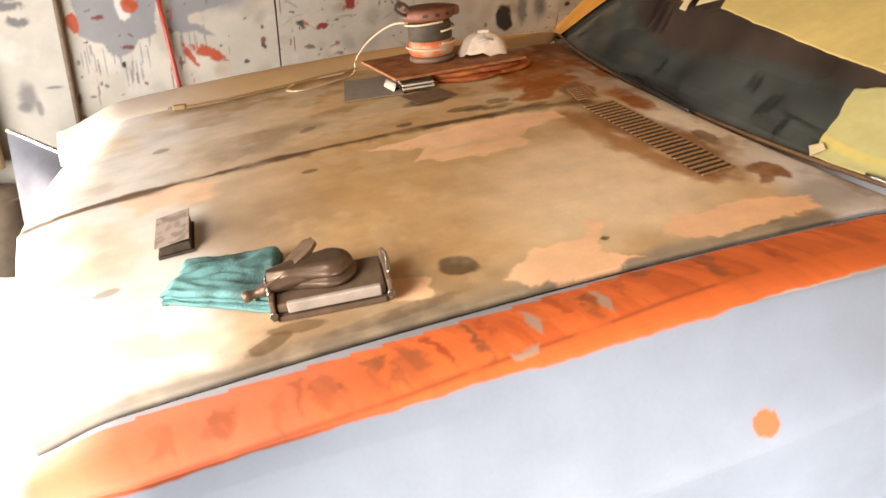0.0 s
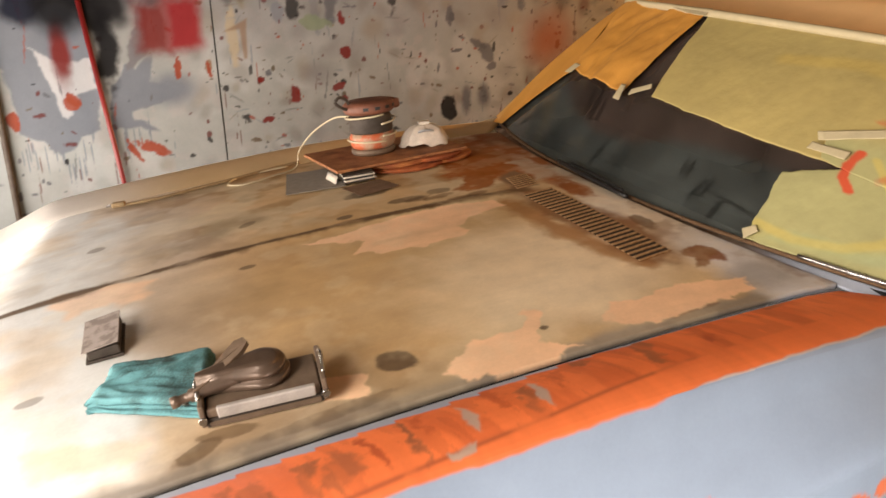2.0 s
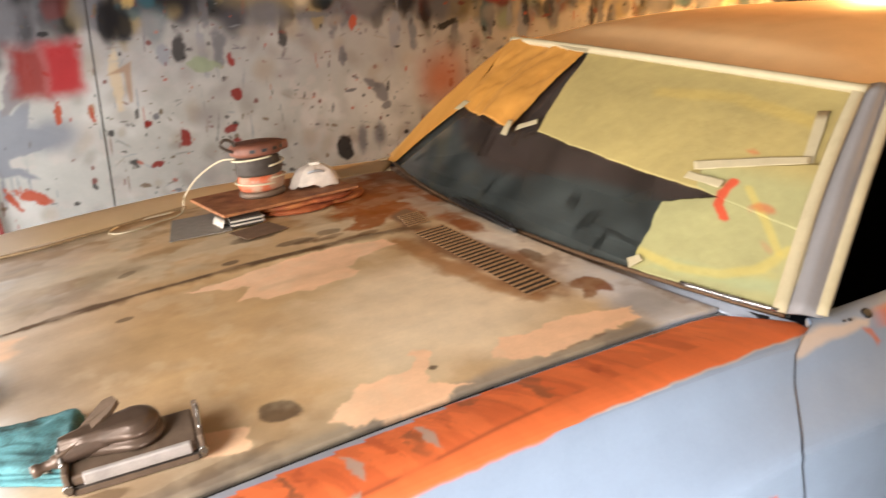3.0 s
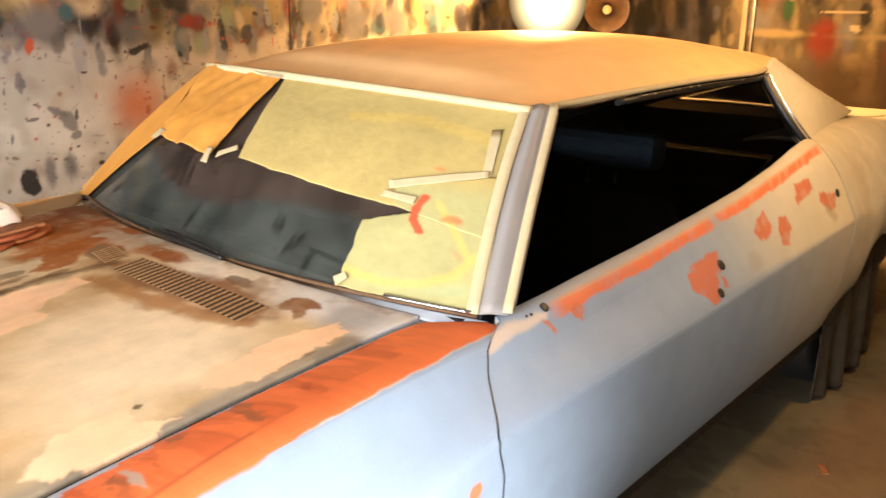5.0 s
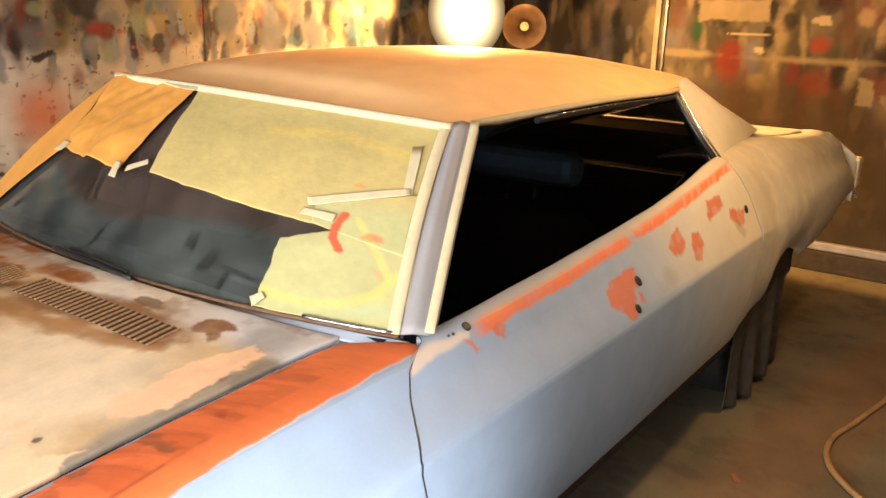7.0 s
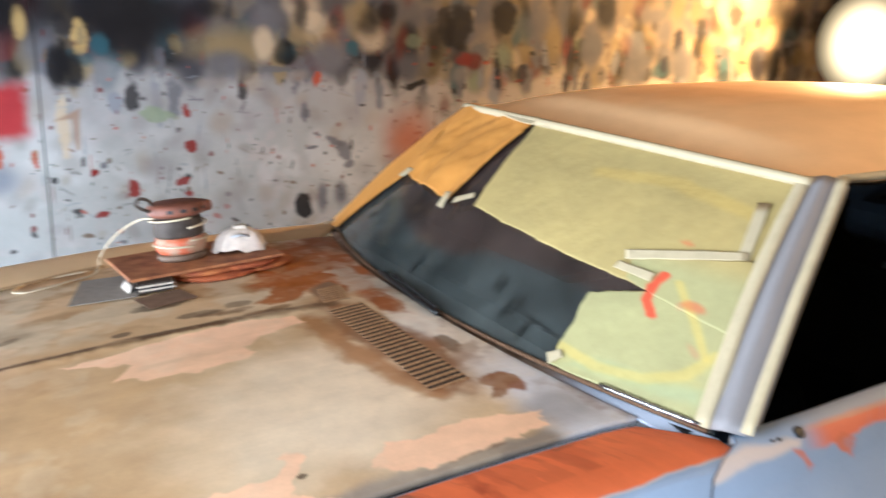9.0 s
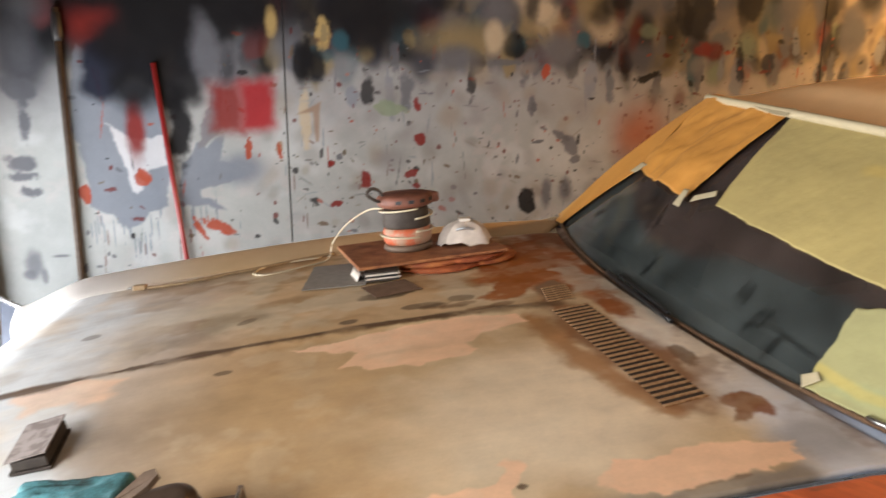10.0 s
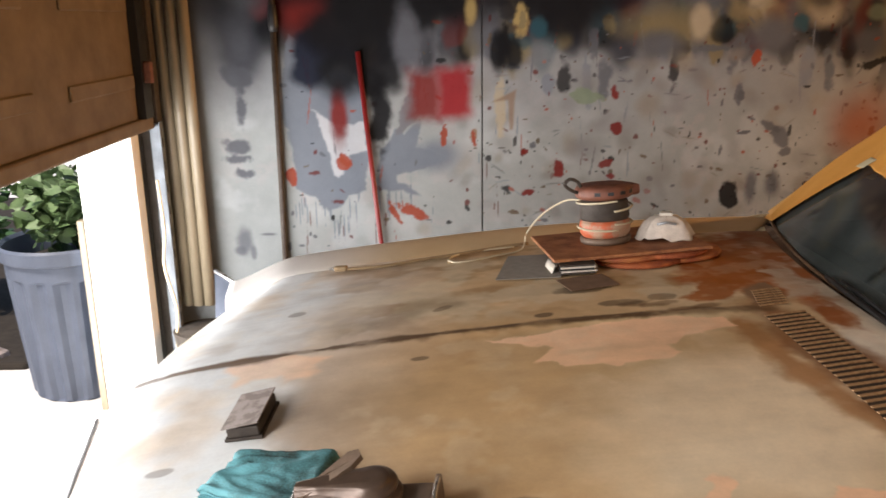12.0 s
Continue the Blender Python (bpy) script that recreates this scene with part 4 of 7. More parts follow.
    col = blend(col, 0.5 * cowl * smooth(0.54, 0.72, fbm(x, y, 0.075, 33)), lin(142, 104, 74))
    col = blend(col, 0.8 * poly(x, y, [(-0.12, -0.105), (-0.07, -0.12), (-0.045, -0.215), (-0.07, -0.262), (-0.115, -0.25), (-0.13, -0.18)], 0.006, 0.018, 0.04, 49), lin(240, 230, 214))
    col = blend(col, 0.8 * poly(x, y, [(-0.125, 0.03), (-0.07, 0.045), (-0.055, -0.06), (-0.075, -0.11), (-0.115, -0.085)], 0.006, 0.022, 0.04, 54) * (0.6 + 0.4 * rust), lin(158, 92, 48))
    col = blend(col, 0.9 * poly(x, y, [(-0.09, -0.455), (-0.045, -0.44), (-0.03, -0.485), (-0.07, -0.50), (-0.10, -0.54), (-0.115, -0.53), (-0.085, -0.49)], 0.005, 0.016, 0.03, 55), lin(138, 84, 46))
    col = blend(col, 0.75 * line_mask(x, y, [(-0.262, -0.661), (-0.234, -0.656), (-0.172, -0.654)], 0.006, 0.5, 0.9, 0.03, 56), lin(120, 92, 70))
    col = blend(col, 0.3 * blob(x, y, -0.07, -0.37, 0.02, 0.035, 0, 0.4, 0.5, 0.04, 9), lin(150, 104, 64))
    col = blend(col, 0.8 * line_mask(x, y, [(-0.27, -0.06), (-0.255, -0.22), (-0.215, -0.40), (-0.19, -0.47)], 0.030, 0.6, 0.8, 0.05, 10), lin(164, 106, 52))
    col = blend(col, 0.85 * blob(x, y, -0.165, -0.23, 0.062, 0.25, 8, 0.25, 0.35, 0.06, 11), lin(134, 84, 46))
    col = blend(col, 0.5 * blob(x, y, -0.03, -0.60, 0.07, 0.06, 0, 0.5, 0.4, 0.05, 12), lin(120, 112, 108))
    # filler
    for k, pts in enumerate(([(-0.75, -0.048), (-0.67, -0.09), (-0.63, -0.11), (-0.665, -0.16), (-0.60, -0.19), (-0.54, -0.20), (-0.44, -0.192), (-0.41, -0.165), (-0.43, -0.13), (-0.34, -0.09), (-0.288, -0.08), (-0.292, -0.026), (-0.424, -0.018), (-0.60, -0.034)],
                             [(-0.66, -0.63), (-0.59, -0.575), (-0.52, -0.575), (-0.475, -0.535), (-0.455, -0.55), (-0.50, -0.63), (-0.44, -0.675), (-0.54, -0.685), (-0.64, -0.665)],
                             [(-0.38, -0.625), (-0.34, -0.585), (-0.18, -0.57), (-0.07, -0.595), (-0.085, -0.64), (-0.23, -0.66), (-0.33, -0.665)],
                             [(-0.85, -0.545), (-0.775, -0.575), (-0.785, -0.63), (-0.86, -0.61)])):
        col = blend(col, 0.95 * poly(x, y, pts, 0.0035, 0.020, 0.045, 50 + k), np.array(FILLER) * (1.0 - 0.05 * (k == 3)))
    col = blend(col, 0.6 * poly(x, y, [(-1.25, 0.03), (-1.16, 0.03), (-1.03, -0.03), (-1.08, -0.10), (-1.22, -0.08)], 0.014, 0.03, 0.06, 60), FILLER)
    col = blend(col, 0.5 * poly(x, y, [(-1.28, -0.50), (-1.10, -0.555), (-1.11, -0.61), (-1.26, -0.58)], 0.014, 0.03, 0.06, 61), FILLER)
    # spots; the dark ones along the sander's front paint in its shadow
    for cx, cy, rx, ry, rot, a in ((-0.717, -0.570, 0.032, 0.028, -40, 0.95), (-0.865, -0.09, 0.016, 0.010, 0, 0.75), (-0.62, 0.055, 0.020, 0.014, 0, 0.8), (-0.82, 0.17, 0.024, 0.014, 40, 0.6),
                                   (-0.46, 0.09, 0.045, 0.02, 0, 0.7), (-0.37, 0.11, 0.03, 0.02, 0, 0.6), (-0.52, 0.205, 0.06, 0.03, 0, 0.75), (-0.985, -0.615, 0.045, 0.014, -8, 0.75),
                                   (-0.85, -0.650, 0.10, 0.014, 4, 0.5), (-1.03, -0.635, 0.040, 0.016, 25, 0.8), (-1.15, 0.28, 0.02, 0.015, 0, 0.5), (-1.26, -0.36, 0.02, 0.012, 0, 0.5), (-0.47, -0.595, 0.008, 0.006, 0, 0.9)):
        col = blend(col, a * blob(x, y, cx, cy, rx, ry, rot, 0.14, 0.26, 0.022, 70), lin(92, 72, 54))
    col = blend(col, 0.45 * line_mask(x, y, [(-1.02, 0.12), (-0.93, 0.12), (-0.86, 0.20), (-0.80, 0.19)], 0.035, 0.8, 0.8, 0.08, 71), lin(120, 96, 68))
    col = blend(col, 0.45 * line_mask(x, y, [(-1.10, 0.62), (-0.9, 0.60), (-0.7, 0.66), (-0.55, 0.70)], 0.03, 0.8, 0.8, 0.08, 72), lin(128, 104, 76))
    col = blend(col, 0.25 * blob(x, y, -0.70, -0.32, 0.35, 0.20, 0, 0.6, 0.3, 0.12, 73), lin(186, 156, 114))
    # soft brown patch beside the block, its cast shadow painted in
    col = blend(col, 0.35 * blob(x, y, -0.95, -0.25, 0.14, 0.09, 0, 0.7, 0.3, 0.1, 74), lin(120, 92, 60))
    # fine mottling, specks and dust streaks
    col = col * (0.93 + 0.14 * fbm(x, y, 0.035, 77)[..., None])
    col = col * (0.96 + 0.08 * fbm(x * 0.12 + 0.3 * y, y, 0.012, 36)[..., None])
    col = blend(col, 0.20 * smooth(0.52, 0.74, fbm(x, y, 0.07, 78)), lin(232, 212, 180))
    col = blend(col, 0.22 * smooth(0.55, 0.78, fbm(x * 0.5, y, 0.09, 79)), lin(150, 118, 80))
    # the dark line along the ridge
    ridge = line_mask(x, y, [(-1.50, 0.03), (-1.2, 0.02), (-0.9, 0.012), (-0.5, 0.006), (-0.2, 0.006)], 0.0165, 0.45, 0.8, 0.05, 75)
    return blend(col, (0.55 + 0.4 * smooth(0.35, 0.6, fbm(x, y, 0.06, 76))) * ridge, lin(92, 66, 42))


NOSE = -1.44


def hood_sheet():
    x, y = np.meshgrid(np.linspace(0, 1, 520), np.linspace(-0.680, 0.680, 480), indexing="ij")
    front, rear = NOSE + 0.085 * (np.abs(y) / 0.68) ** 1.3, cowl_x(y) - 0.012
    x = front + (rear - front) * x
    z = hood_z(x, y) + 0.004 * np.exp(-((y / 0.018) ** 2)) * smooth(-0.16, -0.30, x)
    z = z - (0.012 + np.where(y > 0, 0.030, 0.010) * (np.abs(y) / 0.65) ** 1.5) * smooth(front + 0.15, front - 0.02, x) ** 1.5
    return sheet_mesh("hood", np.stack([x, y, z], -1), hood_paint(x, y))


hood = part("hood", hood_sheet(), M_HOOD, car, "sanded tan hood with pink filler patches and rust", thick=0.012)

# vents: dark recesses under rows of slanting slats, either side of the ridge
def slat_mesh(wide):
    return box(-wide / 2, -0.0032, 0.0, wide / 2, 0.0032, 0.0018)


def vent(first, last, centre, wide, step):
    yy = np.linspace(first, last, 14)
    rows = np.array([[(centre(q) + dx, q + 0.20 * dx, float(hood_z(centre(q) + dx, q)) + 0.0010) for dx in (-wide / 2, 0, wide / 2)] for q in yy])
    part("vent_recess", sheet_mesh("vent_recess", rows, flip=first < last), M_SLOT, hood, "dark rusted slot")
    shared = None
    for k in range(int(abs(last - first) / step) + 1):
        q = first + (last - first) * k * step / abs(last - first)
        slat = part("vent_slat", shared or slat_mesh(wide * 1.03), M_SLAT, hood)
        shared = slat.data
        slat.matrix_basis = pose(centre(q), q, float(hood_z(centre(q), q)) + 0.0008, 0, math.degrees(math.atan(0.14 * centre(q))), 11.3)


vent(-0.030, -0.456, lambda q: -0.176 - 0.052 * (q + 0.03), 0.082, 0.0170)
vent(0.024, 0.116, lambda q: -0.176 + 0.20 * (q - 0.024), 0.060, 0.0150)


def chaikin(p, times=2):
    for _ in range(times):
        q = np.empty((p.shape[0], 2 * p.shape[1], 2))
        q[:, 0::2], q[:, 1::2] = p * 1.0, p * 1.0
        q[:, 1:-1:2] = 0.75 * p[:, :-1] + 0.25 * p[:, 1:]
        q[:, 2::2] = 0.25 * p[:, :-1] + 0.75 * p[:, 1:]
        p = q
    return p


def refine(p, n=4):
    out = [p[:, k] + (p[:, k + 1] - p[:, k]) * j / n for k in range(p.shape[1] - 1) for j in range(n)]
    return np.stack(out + [p[:, -1]], 1)


def belt(x):
    return ramp(x, ((0.0, 0.980), (0.30, 0.988), (0.65, 1.004), (1.0, 1.027), (1.25, 1.047), (1.5, 1.080), (1.68, 1.112), (1.80, 1.128), (2.0, 1.128)))


def fender_lines(x):
    ze = hood_edge(x) - 0.034 * smooth(-1.24, -1.42, x)
    up = ramp(x, ((-1.5, 0.026), (-0.5, 0.026), (-0.1, 0.012), (0.1, 0.004)))
    e = ze + up - ramp(x, ((-1.5, 0.018), (-0.5, 0.014), (0.0, 0.006), (0.2, 0.004)))
    c = ramp(x, ((-1.5, 0.70), (-0.6, 0.76), (0.06, 0.845)))
    pull = 0.07 * smooth(-1.20, -1.46, x)
    o = np.ones_like(x)
    zb = 0.42 + np.where(np.abs(x + 0.72) < 0.40, np.sqrt(np.maximum(0.40**2 - (x + 0.72) ** 2, 0)) * 0.62, 0)
    tuck, meet = 0.085 * smooth(-0.55, -1.15, x), smooth(-0.30, 0.05, x)
    return np.stack([np.stack(q, -1) for q in ((0.686 * o, ze - 0.05), (0.686 * o, ze - 0.001), (0.735 * o, ze + 0.6 * up), (0.80 - 0.5 * pull, ze + up), (0.852 - pull, e), (0.866 - pull - 0.2 * tuck, e - 0.018), (0.892 - pull - 0.5 * tuck, e - 0.07 + 0.014 * meet),
                                               (0.962 - pull - tuck, c + 0.014), (0.968 - pull - tuck, c - 0.012), (0.957 - pull - tuck, (c + zb) / 2 + 0.018 * meet), (0.915 - pull - 0.6 * tuck, zb + 0.05), (0.872 - pull - 0.5 * tuck, zb))], 1)


def door_lines(x):
    b, o = belt(x), np.ones_like(x)
    c = ramp(x, ((0.0, 0.845), (0.9, 0.845), (1.9, 0.862)))
    return np.stack([np.stack(q, -1) for q in ((0.806 * o, b - 0.03), (0.806 * o, b), (0.826 * o, b + 0.002), (0.848 * o, b - 0.010), (0.864 * o, b - 0.032), (0.892 * o, b - 0.072),
                                               (0.962 * o, c + 0.014), (0.968 * o, c - 0.012), (0.957 * o, 0.65 * o), (0.915 * o, 0.47 * o), (0.872 * o, 0.42 * o))], 1)


def deck(x):
    return ramp(x, ((1.70, 1.126), (2.0, 1.126), (2.4, 1.112), (2.75, 1.096), (3.1, 1.064), (3.40, 1.046), (3.54, 1.054), (3.62, 1.042), (3.69, 0.99), (3.78, 0.87), (3.84, 0.80)))


def quarter_lines(x):
    t, o, m = deck(x), np.ones_like(x), 1 - smooth(1.83, 2.12, x)
    c = ramp(x, ((1.8, 0.862), (2.6, 0.90), (3.4, 0.90), (3.84, 0.80)))
    zb = np.maximum(0.42 + 0.10 * smooth(1.75, 2.12, x) + 0.06 * smooth(2.48, 2.78, x) + 0.10 * smooth(2.95, 3.78, x), 0.42 + np.where(np.abs(x - 2.50) < 0.38, np.sqrt(np.maximum(0.38**2 - (x - 2.50) ** 2, 0)) * 0.64, 0))
    w = ramp(x, ((1.8, 0.0), (2.4, 0.006), (3.3, 0.0), (3.76, -0.03)))
    return np.stack([np.stack(q, -1) for q in ((0.60 * o, t - 0.02), (0.70 * o, t), (0.765 * o, t), (0.815 * o, t - 0.016), (0.862 + 0.002 * m, t - 0.055 + 0.023 * m), (0.90 + w - 0.008 * m, np.maximum(t - 0.12, c + 0.01) + 0.048 * m),
                                               (0.950 + w + 0.012 * m, c + 0.014 * m), (0.962 + w + 0.006 * m, np.minimum(c - 0.06, t - 0.15) + 0.046 * m), (0.955 + w + 0.002 * m, (c + zb) / 2 - 0.02 + 0.03 * m), (0.925 + w - 0.010 * m, zb + 0.03 + 0.02 * m), (0.895 + w - 0.023 * m, zb))], 1)


def side_paint(x, o, z, arc):
    n = fbm(x, arc, 0.3, 81)
    col = np.array(PRIMER) * (0.93 + 0.12 * n[..., None])
    # primer goes cream towards the rear, warm lamp light painted in
    col = blend(col, 0.8 * smooth(0.9, 2.1, x), lin(206, 194, 166))
    col = blend(col, 0.35 * smooth(1.0, 2.0, x) * smooth(0.48, 0.66, fbm(x, arc, 0.16, 96)), lin(168, 158, 138))
    return blend(col, 0.30 * smooth(1.6, 2.2, x) * smooth(0.54, 0.70, fbm(x, arc, 0.07, 97)), lin(224, 212, 186))


def fender_crease(x):
    return hood_edge(x) - 0.034 * smooth(-1.24, -1.42, x) + ramp(x, ((-1.5, 0.008), (-0.5, 0.012), (-0.1, 0.007), (0.1, 0.0)))


# where the putty strokes of the band start, their dark drags and the bare patches between them
STEPS = (-1.40, -1.22, -1.10, -0.994, -0.936, -0.888, -0.828, -0.775, -0.693, -0.647, -0.568, -0.513, -0.450, -0.381, -0.278, -0.210, -0.102, -0.053, 0.06)
UMBER, SIENNA = lin(134, 78, 50), lin(158, 62, 30)
DRAGS = (([(-1.20, 0.760), (-1.175, 0.765), (-1.18, 0.835), (-1.205, 0.825)], 0.5, UMBER), ([(-1.02, 0.752), (-1.01, 0.750), (-1.015, 0.83), (-1.025, 0.83)], 0.6, UMBER), ([(-0.996, 0.773), (-0.968, 0.780), (-0.974, 0.840), (-0.998, 0.832)], 0.85, UMBER), ([(-0.932, 0.765), (-0.896, 0.760), (-0.913, 0.835), (-0.934, 0.842)], 0.8, UMBER),
         ([(-0.898, 0.820), (-0.866, 0.752), (-0.843, 0.790), (-0.874, 0.842)], 0.6, UMBER), ([(-0.832, 0.738), (-0.819, 0.770), (-0.812, 0.828), (-0.834, 0.799)], 0.75, SIENNA),
         ([(-0.783, 0.738), (-0.770, 0.740), (-0.768, 0.843), (-0.782, 0.800)], 0.85, UMBER), ([(-0.760, 0.735), (-0.742, 0.732), (-0.748, 0.790), (-0.764, 0.784)], 0.6, SIENNA),
         ([(-0.646, 0.720), (-0.622, 0.722), (-0.624, 0.788), (-0.644, 0.784)], 0.55, SIENNA), ([(-0.602, 0.756), (-0.584, 0.744), (-0.588, 0.826), (-0.601, 0.820)], 0.8, UMBER),
         ([(-0.499, 0.712), (-0.466, 0.722), (-0.480, 0.738), (-0.507, 0.734)], 0.8, UMBER), ([(-0.389, 0.697), (-0.356, 0.703), (-0.374, 0.790), (-0.396, 0.790)], 0.75, UMBER),
         ([(-0.285, 0.690), (-0.263, 0.696), (-0.272, 0.776), (-0.290, 0.778)], 0.7, SIENNA), ([(-0.118, 0.699), (-0.066, 0.690), (-0.091, 0.712), (-0.120, 0.718)], 0.7, UMBER),
         ([(-1.13, 0.775), (-1.095, 0.770), (-1.105, 0.835), (-1.135, 0.830)], 0.7, UMBER), ([(-1.05, 0.790), (-1.035, 0.780), (-1.040, 0.845), (-1.055, 0.840)], 0.6, UMBER), ([(-0.545, 0.725), (-0.530, 0.722), (-0.540, 0.790), (-0.552, 0.790)], 0.5, SIENNA))
BARE = ([(-0.692, 0.745), (-0.678, 0.788), (-0.685, 0.822), (-0.697, 0.800)], [(-0.578, 0.742), (-0.567, 0.770), (-0.576, 0.818), (-0.586, 0.798)], [(-0.742, 0.836), (-0.70, 0.832), (-0.705, 0.842), (-0.738, 0.846)])


def near_fender_paint(x, o, z, arc):
    col = side_paint(x, o, z, arc)
    e = fender_crease(x)
    run = np.where(z > e - 0.006, np.minimum(o - 0.852, 0.012), 0.004 + (e - z))
    # grey strip along the gap, orange band with brush drags, bare streaks
    steps = np.interp(x, STEPS, np.arange(len(STEPS)))
    edge_in = ramp(x, ((-1.4, 0.716), (-1.0, 0.728), (-0.83, 0.727), (-0.69, 0.724), (-0.5, 0.708), (-0.35, 0.700), (-0.2, 0.690), (0.02, 0.686)))
    edge_in = edge_in + 0.012 * (steps % 1.0) - 0.004 + 0.008 * (fbm(x, o * 0, 0.03, 82) - 0.5)
    edge_out = ramp(x, ((-1.5, 0.018), (-0.9, 0.016), (-0.44, 0.014), (-0.36, 0.002), (-0.15, -0.004), (0.06, -0.012)))
    edge_out = edge_out + 0.006 * (fbm(x, 0 * x, 0.06, 83) - 0.5) * 2
    band = smooth(edge_in - 0.004, edge_in + 0.004, o) * (1 - smooth(edge_out - 0.003, edge_out + 0.003, run)) * smooth(-1.38, -1.34, x) * (z > 0.70)
    col = blend(col, 0.85 * (1 - smooth(edge_in - 0.008, edge_in, o)) * smooth(-1.45, -1.40, x), lin(150, 154, 164))
    ridge = ramp(x, ((-1.4, 0.852), (-0.9, 0.848), (-0.6, 0.832), (-0.35, 0.806), (0.0, 0.790)))
    slant = x - 0.28 * (o - 0.78)
    comb = fbm(slant, o * 0.10, 0.016, 99)
    upper_ = smooth(ridge + 0.002, ridge - 0.006, o)
    orange = np.array(PUTTY) * (0.84 + 0.14 * fbm(x, o, 0.03, 85)[..., None] + 0.20 * comb[..., None])
    orange = blend(orange, 0.32 * upper_ * smooth(0.50, 0.58, fbm(slant, o * 0.25, 0.05, 84)), lin(176, 70, 34))
    orange = blend(orange, 0.22 * upper_ * smooth(0.52, 0.56, fbm(slant, o * 0.2, 0.022, 86)), lin(150, 64, 34))
    # pinker at the front, orange washed out by daylight painted in
    orange = blend(orange, 0.75 * smooth(-0.86, -1.08, x + 0.10 * (comb - 0.5)), lin(204, 108, 82))
    for k, (pts, a, colour) in enumerate(DRAGS):
        orange = blend(orange, a * poly(x, o, pts, 0.005, 0.020, 0.025, 100 + k) * (0.6 + 0.4 * smooth(0.35, 0.55, fbm(slant, o * 0.3, 0.02, 93))), colour)
    # the ridge where the upper strokes end, a smooth lip below it
    orange = blend(orange, 0.7 * np.exp(-(((o - ridge) / 0.0035) ** 2)) * (0.4 + 0.6 * smooth(0.35, 0.55, fbm(x, o * 0, 0.06, 94))) * (z > e - 0.03) * smooth(-0.30, -0.36, x), lin(140, 66, 38))
    m = band[..., None]
    col = col * (1 - m) + orange * m
    for k, pts in enumerate(BARE):
        col = blend(col, 0.85 * poly(x, o, pts, 0.003, 0.006, 0.02, 87 + k), lin(168, 152, 138))
    # pale line of filler under the band towards the door, orange dabs on the flank
    col = blend(col, 0.7 * smooth(-0.40, -0.33, x) * smooth(edge_out - 0.002, edge_out + 0.002, run) * (1 - smooth(edge_out + 0.001, edge_out + 0.005, run)) * (o > 0.8), lin(206, 186, 166))
    for cx, cz, r in ((-0.40, 0.815, 0.022), (-0.165, 0.755, 0.035), (-0.10, 0.785, 0.02)):
        col = blend(col, 0.92 * blob(x, z, cx, cz, r, r * 0.8, 25, 0.10, 0.55, 0.03, 89), PUTTY)
    return col


def near_door_paint(x, o, z, arc):
    col = side_paint(x, o, z, arc)
    # cream above the crease, warm light from above painted in
    col = blend(col, 0.6 * smooth(0.80, 1.45, x) * smooth(0.85, 0.872, z), lin(214, 204, 176))
    b = belt(x)
    drop = b - z
    # light putty along the belt, orange filler strip with brush gaps
    m = smooth(0.24, 0.32, x) * (1 - smooth(1.72, 1.80, x))
    stripe = m * smooth(0.004, 0.010, drop + 0.004 * (fbm(x, z, 0.03, 90) - 0.5)) * (1 - smooth(0.028, 0.036, drop + 0.016 * (fbm(x, z * 0, 0.05, 91) - 0.5)))
    stripe = stripe * (0.78 + 0.22 * smooth(0.36, 0.50, fbm(x + drop, z * 0.3, 0.03, 92))) * (1 - 0.8 * blob(x, z, 1.01, 1.0, 0.02, 0.06, 20, 0.2, 0.1))
    col = blend(col, 0.92 * stripe, np.array(PUTTY) * 0.95)
    col = blend(col, 0.6 * poly(x, z, [(0.05, 0.972), (0.12, 0.974), (0.25, 0.973), (0.24, 0.962), (0.115, 0.953), (0.05, 0.945)], 0.005, 0.006), lin(226, 196, 164))
    rub = 0.72 + 0.28 * smooth(0.35, 0.5, fbm(x, z, 0.03, 98))
    for k, pts in enumerate(([(0.952, 0.948), (0.873, 0.950), (0.765, 0.932), (0.75, 0.897), (0.811, 0.856), (0.845, 0.862), (0.863, 0.885), (0.905, 0.905)], [(0.90, 0.902), (0.915, 0.895), (0.91, 0.873), (0.881, 0.882)],
                             [(1.267, 0.994), (1.188, 0.974), (1.165, 0.95), (1.18, 0.929), (1.23, 0.932), (1.277, 0.955)], [(1.33, 0.968), (1.382, 0.962), (1.379, 0.923), (1.324, 0.892), (1.289, 0.899), (1.302, 0.937)],
                             [(1.506, 1.030), (1.613, 1.037), (1.611, 0.998), (1.526, 0.985), (1.47, 0.975), (1.475, 0.992)], [(1.645, 0.986), (1.769, 0.971), (1.745, 0.928), (1.69, 0.926), (1.633, 0.960)],
                             [(0.363, 0.955), (0.33, 0.966), (0.315, 0.958), (0.322, 0.938), (0.345, 0.934)], [(0.225, 0.962), (0.245, 0.958), (0.25, 0.94), (0.238, 0.934)])):
        col = blend(col, 0.9 * poly(x, z, pts, 0.003, 0.010, 0.03, 100 + k) * rub, lin(196, 104, 68))
    # scuffs, the pale rub along the belt, grey dust below the handle
    col = blend(col, 0.5 * blob(x, z, 1.70, 0.915, 0.05, 0.016, -30, 0.4, 0.6, 0.03, 120), lin(150, 136, 112))
    col = blend(col, 0.35 * blob(x, z, 1.10, 0.895, 0.04, 0.02, 0, 0.6, 0.5, 0.04, 121), lin(150, 140, 120))
    col = blend(col, 0.5 * (drop < 0.012) * smooth(0.2, 0.35, x), lin(176, 160, 136))
    return col


